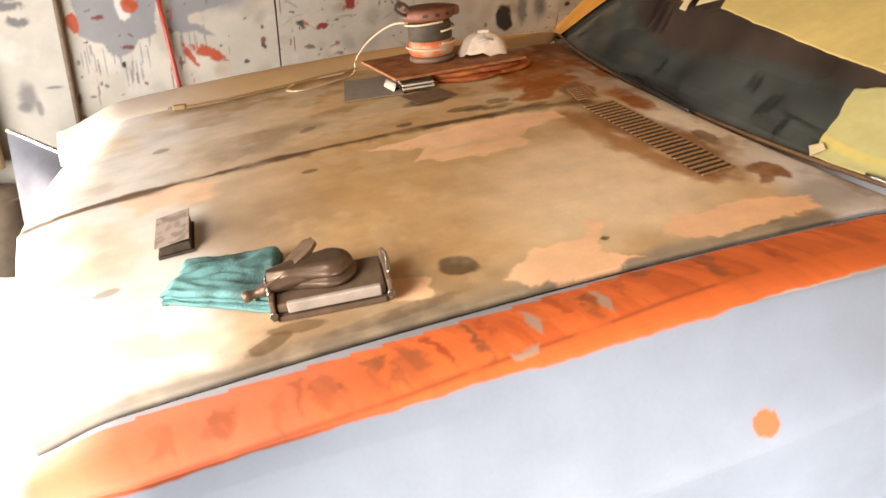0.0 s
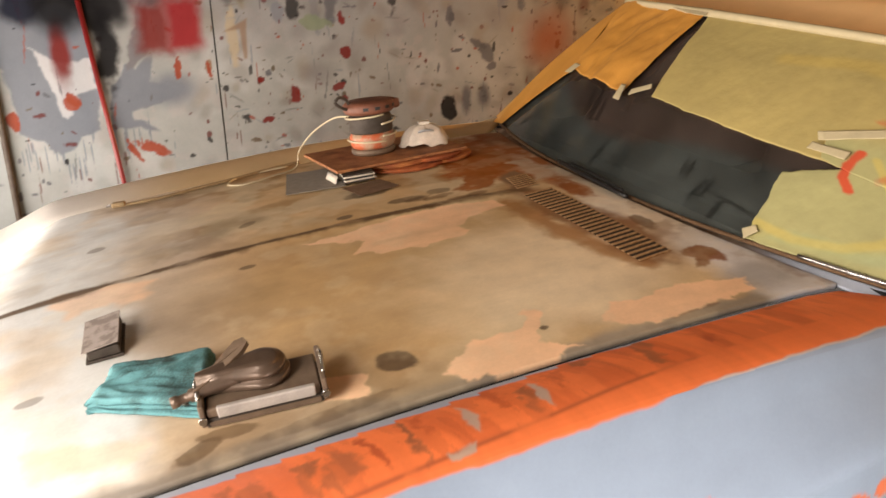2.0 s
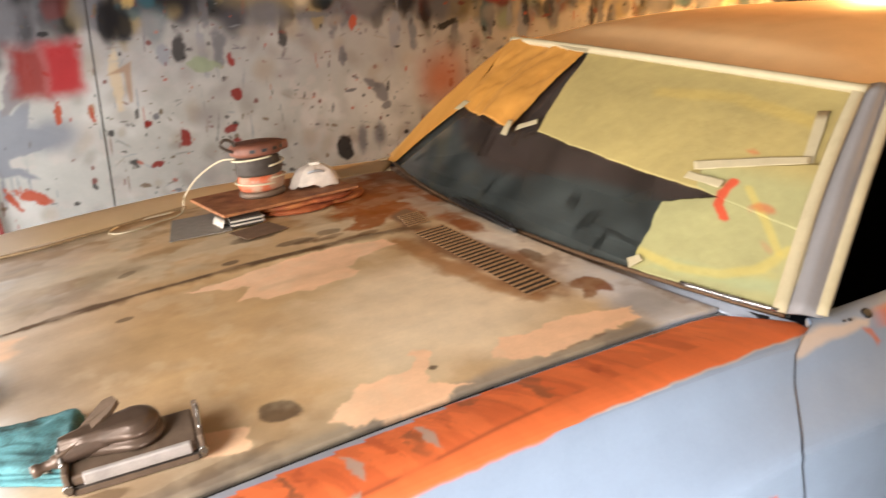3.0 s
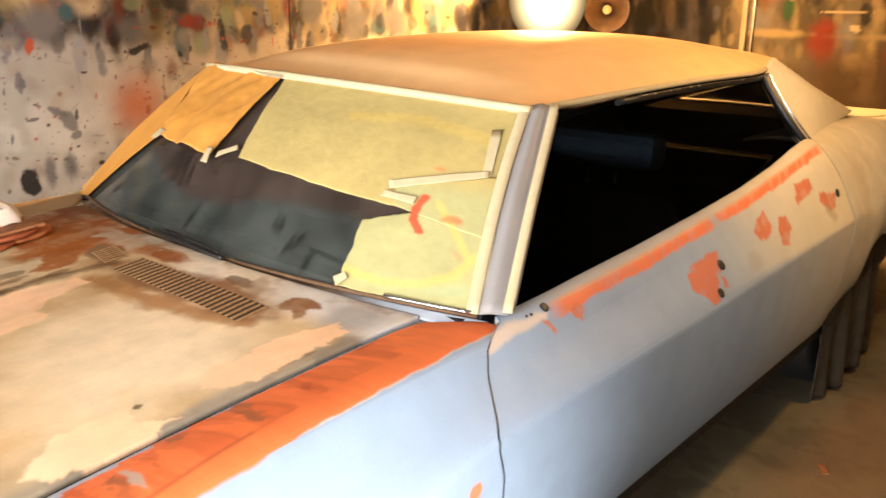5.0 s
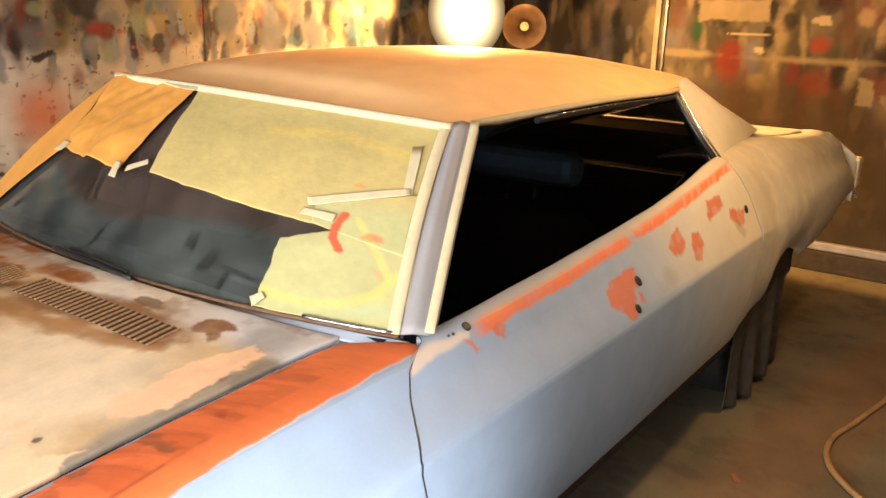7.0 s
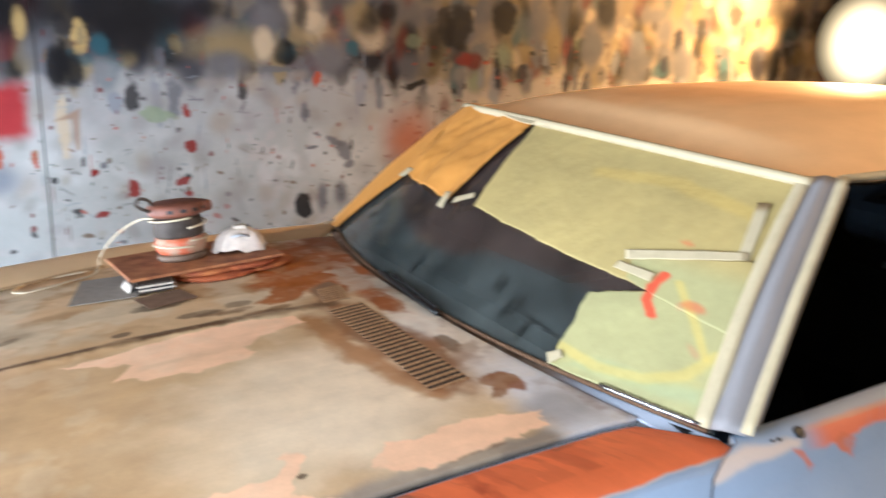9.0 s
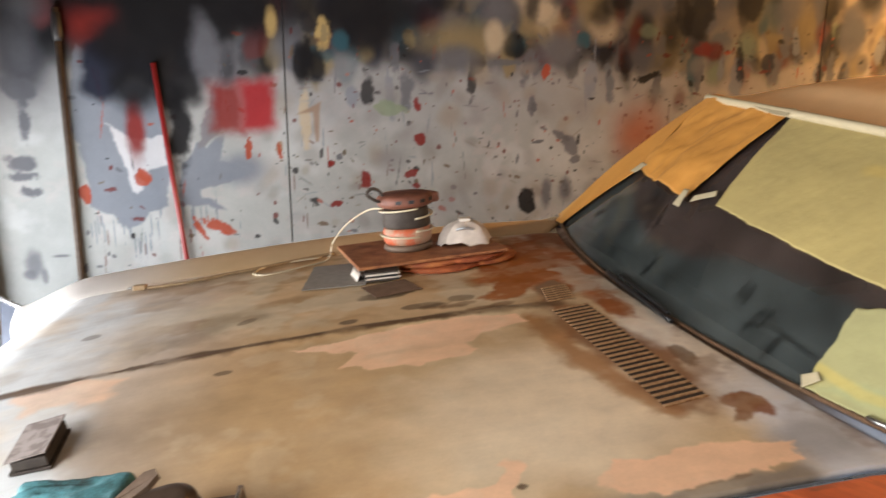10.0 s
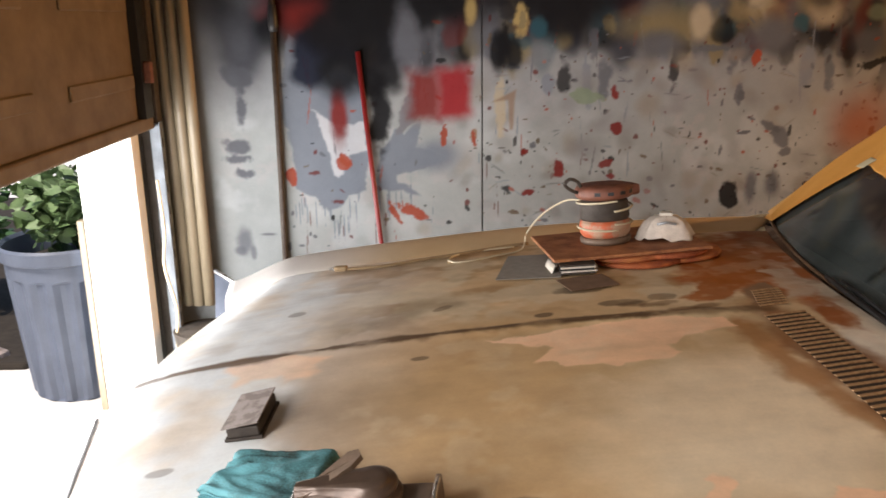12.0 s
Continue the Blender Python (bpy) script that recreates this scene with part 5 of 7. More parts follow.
def far_paint(x, o, z, arc):
    n = fbm(x, arc, 0.25, 95)
    col = np.array(TAN) * (0.86 + 0.3 * n[..., None])
    # paler towards the nose, the daylight there painted in
    return blend(col, 0.8 * smooth(-0.85, -1.25, x), lin(206, 206, 206))


def side_panel(name, lines, x0, x1, nx, side, paint, label, n=5, ends=None):
    x = np.linspace(x0, x1, nx)
    p = refine(chaikin(lines(x), 2), n if side < 0 else 2)
    xx = np.repeat(x[:, None], p.shape[1], 1)
    if ends is not None:
        xx = ends(xx, p[..., 0], p[..., 1])
    arc = np.cumsum(np.hypot(np.diff(p[..., 0], axis=1, prepend=p[:, :1, 0]), np.diff(p[..., 1], axis=1, prepend=p[:, :1, 1])), 1)
    pts = np.stack([xx, side * p[..., 0], p[..., 1]], -1)
    return part(name, sheet_mesh(name, pts, paint(xx, p[..., 0], p[..., 1], arc), flip=side < 0), M_PAINT, car, label, thick=0.010)


def fender_ends(x, o, z):
    # the rear edge leans along the windscreen foot, then runs down the door gap
    lean = np.where(z > 0.955, ramp(o, ((0.69, 0.035), (0.80, 0.125), (0.83, 0.125), (0.862, 0.050))), ramp(z, ((0.42, -0.030), (0.777, -0.026), (0.833, -0.044), (0.856, -0.040), (0.90, 0.008), (0.955, 0.052))))
    return x + (lean - 0.055) * smooth(-0.45, 0.055, x)


def door_ends(x, o, z):
    lean = np.where(z > 0.955, ramp(o, ((0.806, 0.14), (0.83, 0.125), (0.862, 0.050))), ramp(z, ((0.42, -0.030), (0.777, -0.026), (0.833, -0.044), (0.856, -0.040), (0.90, 0.008), (0.955, 0.052))))
    return x + (lean - 0.055) * (1 - smooth(0.062, 0.50, x))


def gap_lean(z):
    return ramp(z, ((0.42, 0.062), (0.87, 0.062), (1.0, 0.020), (1.11, -0.050), (1.13, -0.055)))


def door_both_ends(x, o, z):
    return door_ends(x, o, z) + gap_lean(z) * smooth(1.30, 1.825, x)


def quarter_ends(x, o, z):
    return x + gap_lean(z) * (1 - smooth(1.829, 2.35, x))


for side, pf, pd in ((-1, near_fender_paint, near_door_paint), (1, far_paint, far_paint)):
    near = side < 0
    side_panel("front_fender", fender_lines, -1.42, 0.0574, 520 if near else 80, side, pf, "pale grey fender with a broad orange filler band" if near else "dusty tan sanded fender", ends=fender_ends)
    side_panel("front_door", door_lines, 0.0590, 1.825, 560 if near else 110, side, pd, "long pale primed door with orange filler dabs" if near else "primed door", ends=door_both_ends)
    side_panel("quarter_panel", quarter_lines, 1.829, 3.83, 170 if near else 90, side, side_paint, "primed quarter panel tinted cream for warm lamp light, with a kicked-up tail", 3, ends=quarter_ends)


# thin dark shut lines of the near door
for lines, xa, ends_ in ((door_lines, 0.0582, door_ends), (door_lines, 1.8270, quarter_ends)):
    q = np.array([xa - 0.0013, xa, xa + 0.0013])
    prof = refine(chaikin(lines(q), 2), 5)[:, 6:]
    seam_x = np.repeat(q[:, None], prof.shape[1], 1)
    if ends_ is not None:
        seam_x = ends_(seam_x, prof[..., 0], prof[..., 1])
    part("shut_line", sheet_mesh("shut_line", np.stack([seam_x, -prof[..., 0] - 0.0012, prof[..., 1] + 0.0008], -1), flip=True), M_TRIMDARK, car, "thin dark door shut line")


# ---- greenhouse ----
def screen(u, v):
    """Windscreen surface: u from -1 (near) to 1, v from the foot to the roof."""
    u, v = np.asarray(u, float), np.asarray(v, float)
    foot = np.stack([0.13 * u * u, 0.80 * u, 0.985 - 0.01 * u * u], -1)
    top = np.stack([0.455 + 0.055 * u * u, 0.625 * u, 1.348 - 0.012 * u * u + 0.018 * u], -1)
    return foot + (top - foot) * v[..., None] + np.array((-0.012, 0, 0.015)) * np.sin(np.pi * v)[..., None]


def screen_patch(name, pts, mat, parent, lift=0.006, n=14, colours=None, wave=0.0, thick=0.001, label="", flip=False, edge=0.0, pleat=0.0):
    """A paper or tape on the windscreen: four corners in u, v, in order round; edge: how far its rim is torn; pleat: depth of its folds."""
    a, b, c, d = (np.array(p) for p in pts)
    s, t = np.meshgrid(np.linspace(0, 1, n * 2), np.linspace(0, 1, n), indexing="ij")
    uv = (a * (1 - s)[..., None] + b * s[..., None]) * (1 - t)[..., None] + (d * (1 - s)[..., None] + c * s[..., None]) * t[..., None]
    rim_in = np.minimum(np.minimum(s, 1 - s), np.minimum(t, 1 - t))
    torn = (1 - smooth(0.0, 0.10, rim_in)) * edge
    uv = uv + torn[..., None] * np.stack([fbm(uv[..., 0], uv[..., 1], 0.05, 61) - 0.5, fbm(uv[..., 0], uv[..., 1], 0.05, 62) - 0.5], -1) * 2
    p = screen(uv[..., 0], uv[..., 1])
    out = np.array((-0.64, 0, 0.77))
    folds = pleat * np.sin(s * 11 + 1.6 * t) * (0.3 + 0.7 * t) * np.sin(np.pi * s)
    p = p + out * np.maximum(folds, -0.4 * pleat)[..., None]
    p = p + out * (lift + wave * (fbm(uv[..., 0], uv[..., 1] * 0.6, 0.16, int(lift * 1e4)) - 0.4))[..., None]
    me = sheet_mesh(name, p, None if colours is None else colours(uv[..., 0], uv[..., 1]), flip=flip)
    return part(name, me, mat, parent, label, thick=thick)


u, v = np.meshgrid(np.linspace(-0.985, 0.985, 260), np.linspace(0.0, 1.0, 110), indexing="ij")
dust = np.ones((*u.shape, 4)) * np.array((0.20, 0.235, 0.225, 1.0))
# brown zone over grey-green, a reflection painted into the dust colour
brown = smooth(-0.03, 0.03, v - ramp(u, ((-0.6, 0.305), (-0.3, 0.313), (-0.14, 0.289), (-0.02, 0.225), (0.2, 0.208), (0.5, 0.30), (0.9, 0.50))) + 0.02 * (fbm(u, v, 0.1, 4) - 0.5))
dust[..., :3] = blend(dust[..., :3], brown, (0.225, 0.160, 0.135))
wiped = np.zeros(u.shape)
for cu, cv, ru, rv, rot in ((-0.37, 0.13, 0.012, 0.055, 8), (-0.395, 0.145, 0.010, 0.050, 8), (-0.46, 0.075, 0.012, 0.050, 6), (-0.30, 0.20, 0.011, 0.045, -8), (-0.275, 0.205, 0.010, 0.045, -8), (-0.50, 0.12, 0.09, 0.008, 12),
                            (0.34, 0.33, 0.018, 0.10, -30), (0.40, 0.34, 0.014, 0.09, -30), (0.28, 0.31, 0.012, 0.08, -28), (0.10, 0.12, 0.012, 0.06, 4)):
    wiped = np.maximum(wiped, blob(u, v, cu, cv, ru, rv, rot, 0.35, 0.25, 0.02, 5))
dust[..., 3] = 1.0 - 0.6 * wiped
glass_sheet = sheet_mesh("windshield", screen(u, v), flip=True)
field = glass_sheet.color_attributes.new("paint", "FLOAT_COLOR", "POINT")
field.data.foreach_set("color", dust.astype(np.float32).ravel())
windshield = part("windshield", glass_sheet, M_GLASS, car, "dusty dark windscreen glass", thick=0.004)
rim = [screen(a, 0.0) + np.array((-0.006, 0, 0.004)) for a in np.linspace(-0.98, 0.98, 40)]
part("windshield_seal", tube([tuple(p) for p in rim], 0.0045, 6, steps=1), M_RUSTSEAL, windshield, "dusty foot seal")
hdr = [screen(a, 0.985) + np.array((-0.012, 0, 0.006)) for a in np.linspace(-1.0, 1.0, 40)]
part("header_trim", tube([tuple(p) for p in hdr], 0.011, 6, steps=1), M_TAPE, car, "pale taped header moulding")

# cowl panel between hood and glass
yy, ss = np.meshgrid(np.linspace(-0.80, 0.80, 160), np.linspace(0, 1, 12), indexing="ij")
foot = screen(yy / 0.80, 0 * yy)
cx0 = cowl_x(yy) - 0.010
cowl_pts = np.stack([cx0 + (foot[..., 0] - cx0) * ss, yy, hood_z(cx0, yy) - 0.004 + (foot[..., 2] - hood_z(cx0, yy)) * ss], -1)
cowl_col = blend(blend(np.array(lin(150, 128, 110)) * np.ones(cowl_pts.shape), 0.7 * smooth(0.45, 0.6, fbm(cowl_pts[..., 0], yy, 0.08, 3)), lin(110, 76, 54)), smooth(-0.45, -0.60, yy), lin(186, 194, 208))
part("cowl_panel", sheet_mesh("cowl_panel", cowl_pts, cowl_col, flip=True), M_HOOD, car, "dusty cowl strip below the glass", thick=0.006)
wiper = part("wiper", tube([(-0.005, 0.17, 1.000), (-0.020, 0.05, 1.004), (-0.026, -0.17, 1.000)], 0.0055, 6), M_TRIMDARK, car, "black wiper arm")
part("wiper_blade", tube([(0.004, 0.12, 1.006), (-0.010, -0.02, 1.008), (-0.016, -0.14, 1.004)], 0.0035, 6), M_BLACK, wiper)
part("chrome_strip", tube([tuple(screen(a, 0.012) + np.array((-0.012, 0, 0.006))) for a in np.linspace(-0.97, -0.74, 10)], 0.005, 6, steps=1), M_CHROME, car, "bright chrome foot moulding")


def roof_half(x):
    return ramp(x, ((0.48, 0.628), (0.8, 0.648), (1.2, 0.660), (1.76, 0.648), (1.92, 0.612), (2.10, 0.570)))


def roof_edge(x):
    return ramp(x, ((0.48, 1.328), (0.8, 1.340), (1.2, 1.348), (1.76, 1.340), (1.92, 1.356), (2.10, 1.360)))


def roof_crown(x):
    return ramp(x, ((0.43, 1.352), (0.58, 1.402), (0.8, 1.436), (1.1, 1.454), (1.4, 1.458), (1.7, 1.448), (1.92, 1.425), (2.16, 1.385)))


def soft_ramp(f, x):
    return sum(f(x + d) for d in (-0.12, -0.06, 0, 0.06, 0.12)) / 5


def roof_point(x, a):
    """a from -1 to 1 across."""
    half = soft_ramp(roof_half, x)
    z = soft_ramp(roof_edge, x) + (soft_ramp(roof_crown, x) - soft_ramp(roof_edge, x)) * (1 - np.abs(a) ** 3.0) + 0.018 * a * (1 - smooth(0.6, 1.3, x))
    return np.stack([x, half * a, z], -1)


s, a = np.meshgrid(np.linspace(0, 1, 110), np.linspace(-1, 1, 90), indexing="ij")
hx = 0.455 + 0.055 * a * a
rx = hx + (2.10 - 0.04 * a * a - hx) * s
rp = roof_point(rx, a)
header = screen(a, 0 * a + 1.0)
w = (1 - smooth(0.0, 0.10, s))[..., None]
rp = rp * (1 - w) + (header + (rx - hx)[..., None] * np.array((1, 0, 0.12))) * w
rcol = np.array(lin(240, 194, 140)) * (0.92 + 0.14 * fbm(rp[..., 0], rp[..., 1], 0.3, 5)[..., None])
rcol = blend(rcol, 0.6 * blob(rp[..., 0], rp[..., 1], 1.30, 0.02, 0.55, 0.36, 0, 0.3, 0.25, 0.2, 2), lin(244, 172, 104))
rcol = blend(rcol, 0.5 * smooth(0.45, 0.7, fbm(rp[..., 0], rp[..., 1], 0.2, 8)) * smooth(1.5, 1.9, rp[..., 0]), lin(214, 150, 104))
roof = part("roof", sheet_mesh("roof", rp, rcol), M_PAINT, car, "pale primed roof panel", thick=0.012)

for side in (-1, 1):
    near = side < 0
    vv = np.linspace(0, 1, 24)
    inner = screen(np.full(24, side * 0.955), vv)
    outer = np.stack([ramp(vv, ((0, 0.152), (0.5, 0.338), (1, 0.545))), side * ramp(vv, ((0, 0.832), (0.5, 0.748), (1, 0.655))), ramp(vv, ((0, 0.985), (0.5, 1.158), (1, 1.326 + 0.016 * (side > 0)))) ], -1)
    mid = (inner + outer) / 2 + np.array((-0.012, side * 0.012, 0.012))
    back = outer + np.array((0.045, -side * 0.02, -0.02))
    rows = np.stack([inner + np.array((-0.004, 0, 0.004)), mid, outer, back], 0)
    fine_rows = np.concatenate([loft(rows[k], rows[k + 1], 5)[: 5 + (k == 2)] for k in range(3)])
    pcol = np.ones(fine_rows.shape) * np.array(lin(142, 138, 138) if near else lin(206, 150, 84))
    pillar = part("a_pillar", sheet_mesh("a_pillar", fine_rows, pcol, flip=not near), M_PAINT, car, "pale grey windscreen pillar" if near else "windscreen pillar wrapped in brown masking paper", thick=0.006)
    if near:
        for wid, shift in ((0.012, inner * 0.93 + outer * 0.07), (0.009, inner * 0.03 + outer * 0.97)):
            line = shift + np.array((-0.010, side * 0.008, 0.010))
            strip = np.stack([line + np.array((-wid * 0.3, -side * wid, 0)), line, line + np.array((wid * 0.3, side * wid, 0))])
            part("tape_strip", sheet_mesh("tape_strip", strip, flip=not near), M_TAPE, pillar, "cream masking tape strip", thick=0.0015)
    # drip rail over the side window, black seal under it with a chrome line
    xs = np.linspace(0.548, 1.80, 30)
    rail = [(float(q), side * (float(soft_ramp(roof_half, q)) + 0.010), float(soft_ramp(roof_edge, q)) - 0.006) for q in xs]
    part("drip_rail", tube(rail, 0.0085, 6, steps=1), M_TAPE, car, "cream taped drip rail")
    part("window_seal", tube([(q, yv + side * 0.004, zv - 0.020) for q, yv, zv in rail[6:]], 0.009, 6, steps=1), M_TRIMDARK, car, "black window seal")
    part("window_trim", tube([(q, yv + side * 0.012, zv - 0.013) for q, yv, zv in rail[8:]], 0.0022, 5, steps=1), M_CHROME, car, "thin chrome window trim")
    # C pillar: from the rear edge of the side window to the rear glass
    t = np.linspace(0, 1, 26)
    win = np.stack([1.775 + 0.03 * t - 0.02 * np.sin(np.pi * t), side * ramp(t, ((0, 0.650), (1, 0.818))), ramp(t, ((0, 1.322), (0.9, 1.122), (1, 1.096)))], -1)
    rear = np.stack([ramp(t, ((0, 2.07), (0.45, 2.46), (1, 2.94))), side * ramp(t, ((0, 0.572), (1, 0.62))), ramp(t, ((0, 1.362), (0.45, 1.236), (1, 1.098)))], -1)
    sail = loft(win, rear, 30)
    g = np.linspace(0, 1, 31)[:, None]
    sail[..., 1] += side * 0.045 * np.sin(np.pi * g) * np.sin(np.pi * t)[None]
    sail[..., 2] += 0.022 * np.sin(np.pi * g) * (1 - t)[None]
    # cream tint puts the warm lamp light into the primer
    scol = np.ones(sail.shape) * np.array(lin(204, 198, 182))
    part("c_pillar", sheet_mesh("c_pillar", sail, scol, flip=near), M_PAINT, car, "primed rear roof pillar tinted cream for warm lamp light", thick=0.010)
    edge = [tuple(win[k] + np.array((-0.004, side * 0.004, 0.0))) for k in range(0, 26, 3)]
    part("quarter_seal", tube([(p[0] - 0.016, p[1], p[2]) for p in edge], 0.012, 6), M_TRIMDARK, car, "black quarter window seal")
    part("quarter_trim", tube([(p[0] - 0.002, p[1] + side * 0.014, p[2] + 0.004) for p in edge], 0.0035, 5), M_CHROME, car, "thin chrome quarter trim")
    # side glass
    xs = np.linspace(0.17, 1.77, 40)
    # far pane opaque and enlarged to keep lamp light out
    reach = 0.0 if near else 0.035
    low = np.stack([xs, side * 0.800 + 0 * xs, belt(xs) - 0.02 - reach], -1)
    tx = np.linspace(0.57, 1.765, 40)
    high = np.stack([tx, side * (soft_ramp(roof_half, tx) - 0.004 - 0.3 * reach), soft_ramp(roof_edge, tx) - 0.015 + 0.6 * reach], -1)
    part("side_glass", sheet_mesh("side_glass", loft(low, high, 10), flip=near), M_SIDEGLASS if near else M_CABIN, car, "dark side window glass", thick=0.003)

# dark sheet inside the far door, added to block lamp light from the cabin
part("far_light_block", sheet_mesh("far_light_block", loft(low + np.array((0, -0.06, -0.25)), high + np.array((0, -0.07, -0.005)), 8)), M_CABIN, car, "dark sheet blocking lamp light on the far side", thick=0.01)

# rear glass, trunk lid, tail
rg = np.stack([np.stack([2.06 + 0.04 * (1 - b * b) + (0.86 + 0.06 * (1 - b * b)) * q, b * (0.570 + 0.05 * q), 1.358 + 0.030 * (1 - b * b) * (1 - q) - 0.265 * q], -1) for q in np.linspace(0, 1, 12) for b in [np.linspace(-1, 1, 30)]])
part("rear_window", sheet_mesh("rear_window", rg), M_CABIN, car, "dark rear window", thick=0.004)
tx, ty = np.meshgrid(np.linspace(2.86, 3.61, 60), np.linspace(-0.70, 0.70, 40), indexing="ij")
tz = soft_ramp(deck, tx) - 0.002 + 0.012 * (1 - (ty / 0.7) ** 2)
part("trunk_lid", sheet_mesh("trunk_lid", np.stack([tx, ty, tz], -1), np.ones((*tx.shape, 3)) * np.array(lin(204, 190, 168))), M_PAINT, car, "primed trunk lid", thick=0.01)
pz, py = np.meshgrid(np.linspace(0, 1, 20), np.linspace(-0.93, 0.93, 40), indexing="ij")
px = 3.61 + 0.22 * np.sin(pz * math.pi * 0.55) - 0.10 * (np.abs(py) / 0.93) ** 6 * pz
part("tail_panel", sheet_mesh("tail_panel", np.stack([px, py * (0.86 + 0.14 * np.minimum(pz * 3, 1)), 1.04 - 0.36 * pz], -1), np.ones((*px.shape, 3)) * np.array(lin(206, 196, 174))), M_PAINT, car, "primed tail panel", thick=0.01)
for side in (-1, 1):
    part("tail_lamp", box(3.77, side * 0.90 - 0.035, 0.74, 3.87, side * 0.90 + 0.035, 0.90, round_=0.012), M_TAIL, car, "ivory tail lamp lens")
part("underbody", box(-1.35, -0.84, 0.34, 2.15, 0.84, 0.44), M_CABIN, car, "dark underbody")
for side in (-1, 1):
    part("wheel_well", box(2.16, side * 0.74 - 0.14, 0.46, 2.84, side * 0.74 + 0.14, 0.72, round_=0.05), M_CABIN, car, "dark wheel well")
part("rear_underbody", box(2.15, -0.62, 0.36, 3.5, 0.62, 0.62), M_CABIN, car, "dark underbody")

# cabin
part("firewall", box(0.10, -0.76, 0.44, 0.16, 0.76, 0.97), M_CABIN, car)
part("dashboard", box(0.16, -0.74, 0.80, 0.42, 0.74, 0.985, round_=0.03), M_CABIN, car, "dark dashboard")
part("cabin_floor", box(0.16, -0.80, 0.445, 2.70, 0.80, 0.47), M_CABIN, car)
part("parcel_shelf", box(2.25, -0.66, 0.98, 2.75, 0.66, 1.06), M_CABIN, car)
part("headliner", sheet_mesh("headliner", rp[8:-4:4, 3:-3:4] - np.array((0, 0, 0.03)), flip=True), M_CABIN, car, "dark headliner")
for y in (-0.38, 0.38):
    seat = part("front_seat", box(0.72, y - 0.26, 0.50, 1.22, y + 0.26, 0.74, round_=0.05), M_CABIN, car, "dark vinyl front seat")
    bk = part("seat_back", box(-0.06, -0.26, 0, 0.07, 0.26, 0.36, round_=0.05), M_SEAT, seat, "dark brown vinyl seat back")
    bk.matrix_basis = pose(1.14, y, 0.64, 0, 12, 0)
    hr = part("headrest", box(-0.05, -0.20, 0, 0.055, 0.17, 0.110, round_=0.035), M_VINYL, seat, "dark blue vinyl headrest")
    hr.matrix_basis = pose(1.22, y, 1.066, 0, 8, 0)
    for d in (-0.05, 0.05):
        part("headrest_post", tube([(1.225, y + d, 0.95), (1.23, y + d, 1.08)], 0.006, 8, curved=False), M_CHROME, seat)
part("rear_bench", box(1.85, -0.62, 0.50, 2.30, 0.62, 0.96, round_=0.05), M_CABIN, car, "dark rear bench seat")

# door handle holes
for x, z, r in ((0.926, 0.918, 0.014), (0.857, 0.871, 0.012), (1.784, 0.967, 0.014), (0.251, 0.977, 0.010), (0.206, 0.975, 0.003), (0.192, 0.975, 0.0025)):
    q = np.array([x])
    prof = refine(chaikin(door_lines(q), 2), 6)[0]
    k = int(np.argmin(np.abs(prof[:, 1] - z) + (prof[:, 0] < 0.82)))
    out, up = prof[k], prof[max(k - 2, 0)] - prof[min(k + 2, len(prof) - 1)]
    lean = math.degrees(math.atan2(-up[0], up[1]))
    hole = part("handle_hole", lathe([(r, -0.010), (r, 0.0022), (r * 0.6, 0.0026)], 16), M_BLACK, car, "dark empty handle hole")
    hole.matrix_basis = pose(x, -out[0], out[1], 90 - lean, 0, 0)

# wheels; the rear ones draped
for x in (-0.72, 2.50):
    for side in (-1, 1):
        wheel = part("wheel", lathe([(0.10, -0.09), (0.19, -0.10), (0.19, 0.10), (0.10, 0.085)], 32), M_STEEL, car, "steel wheel")
        wheel.matrix_basis = pose(x, side * 0.70, 0.33, 90, 0, 0)
        part("tyre", lathe([(0.20, -0.09), (0.29, -0.105), (0.325, -0.08), (0.33, 0.0), (0.325, 0.08), (0.29, 0.105), (0.20, 0.09)], 40, close=False), M_BLACK, wheel, "black rubber tyre")


# ---- masking papers on the windscreen ----
def yellow_paint(u, v):
    col = np.array(lin(178, 158, 100)) * np.ones((*u.shape, 3)) * (0.93 + 0.12 * fbm(u, v, 0.3, 7)[..., None])
    col = blend(col, 0.5 * line_mask(u, v, [(-0.60, 0.03), (-0.72, 0.05), (-0.84, 0.06), (-0.92, 0.11)], 0.022, 0.5, 0.2), lin(206, 178, 92))
    col = blend(col, 0.45 * line_mask(u, v, [(-0.3, 0.80), (-0.6, 0.84), (-0.88, 0.78)], 0.03, 0.6, 0.3), lin(206, 174, 90))
    col = blend(col, 0.5 * poly(u, v, [(-0.62, 0.02), (-0.95, 0.05), (-0.95, 0.10), (-0.70, 0.08)], 0.02, 0.01), lin(160, 184, 150))
    col = blend(col, 0.9 * line_mask(u, v, [(-0.754, 0.432), (-0.738, 0.38), (-0.742, 0.326), (-0.770, 0.285)], 0.013, 0.3, 0.5, 0.03, 3), lin(206, 72, 40))
    for cu, cv, ru, rv, a in ((-0.858, 0.353, 0.030, 0.016, 12), (-0.895, 0.216, 0.024, 0.010, 50), (-0.757, 0.584, 0.020, 0.010, 10), (-0.83, 0.345, 0.012, 0.012, 0)):
        col = blend(col, 0.65 * blob(u, v, cu, cv, ru, rv, a, 0.4, 0.5, 0.02), lin(200, 100, 56))
    return col


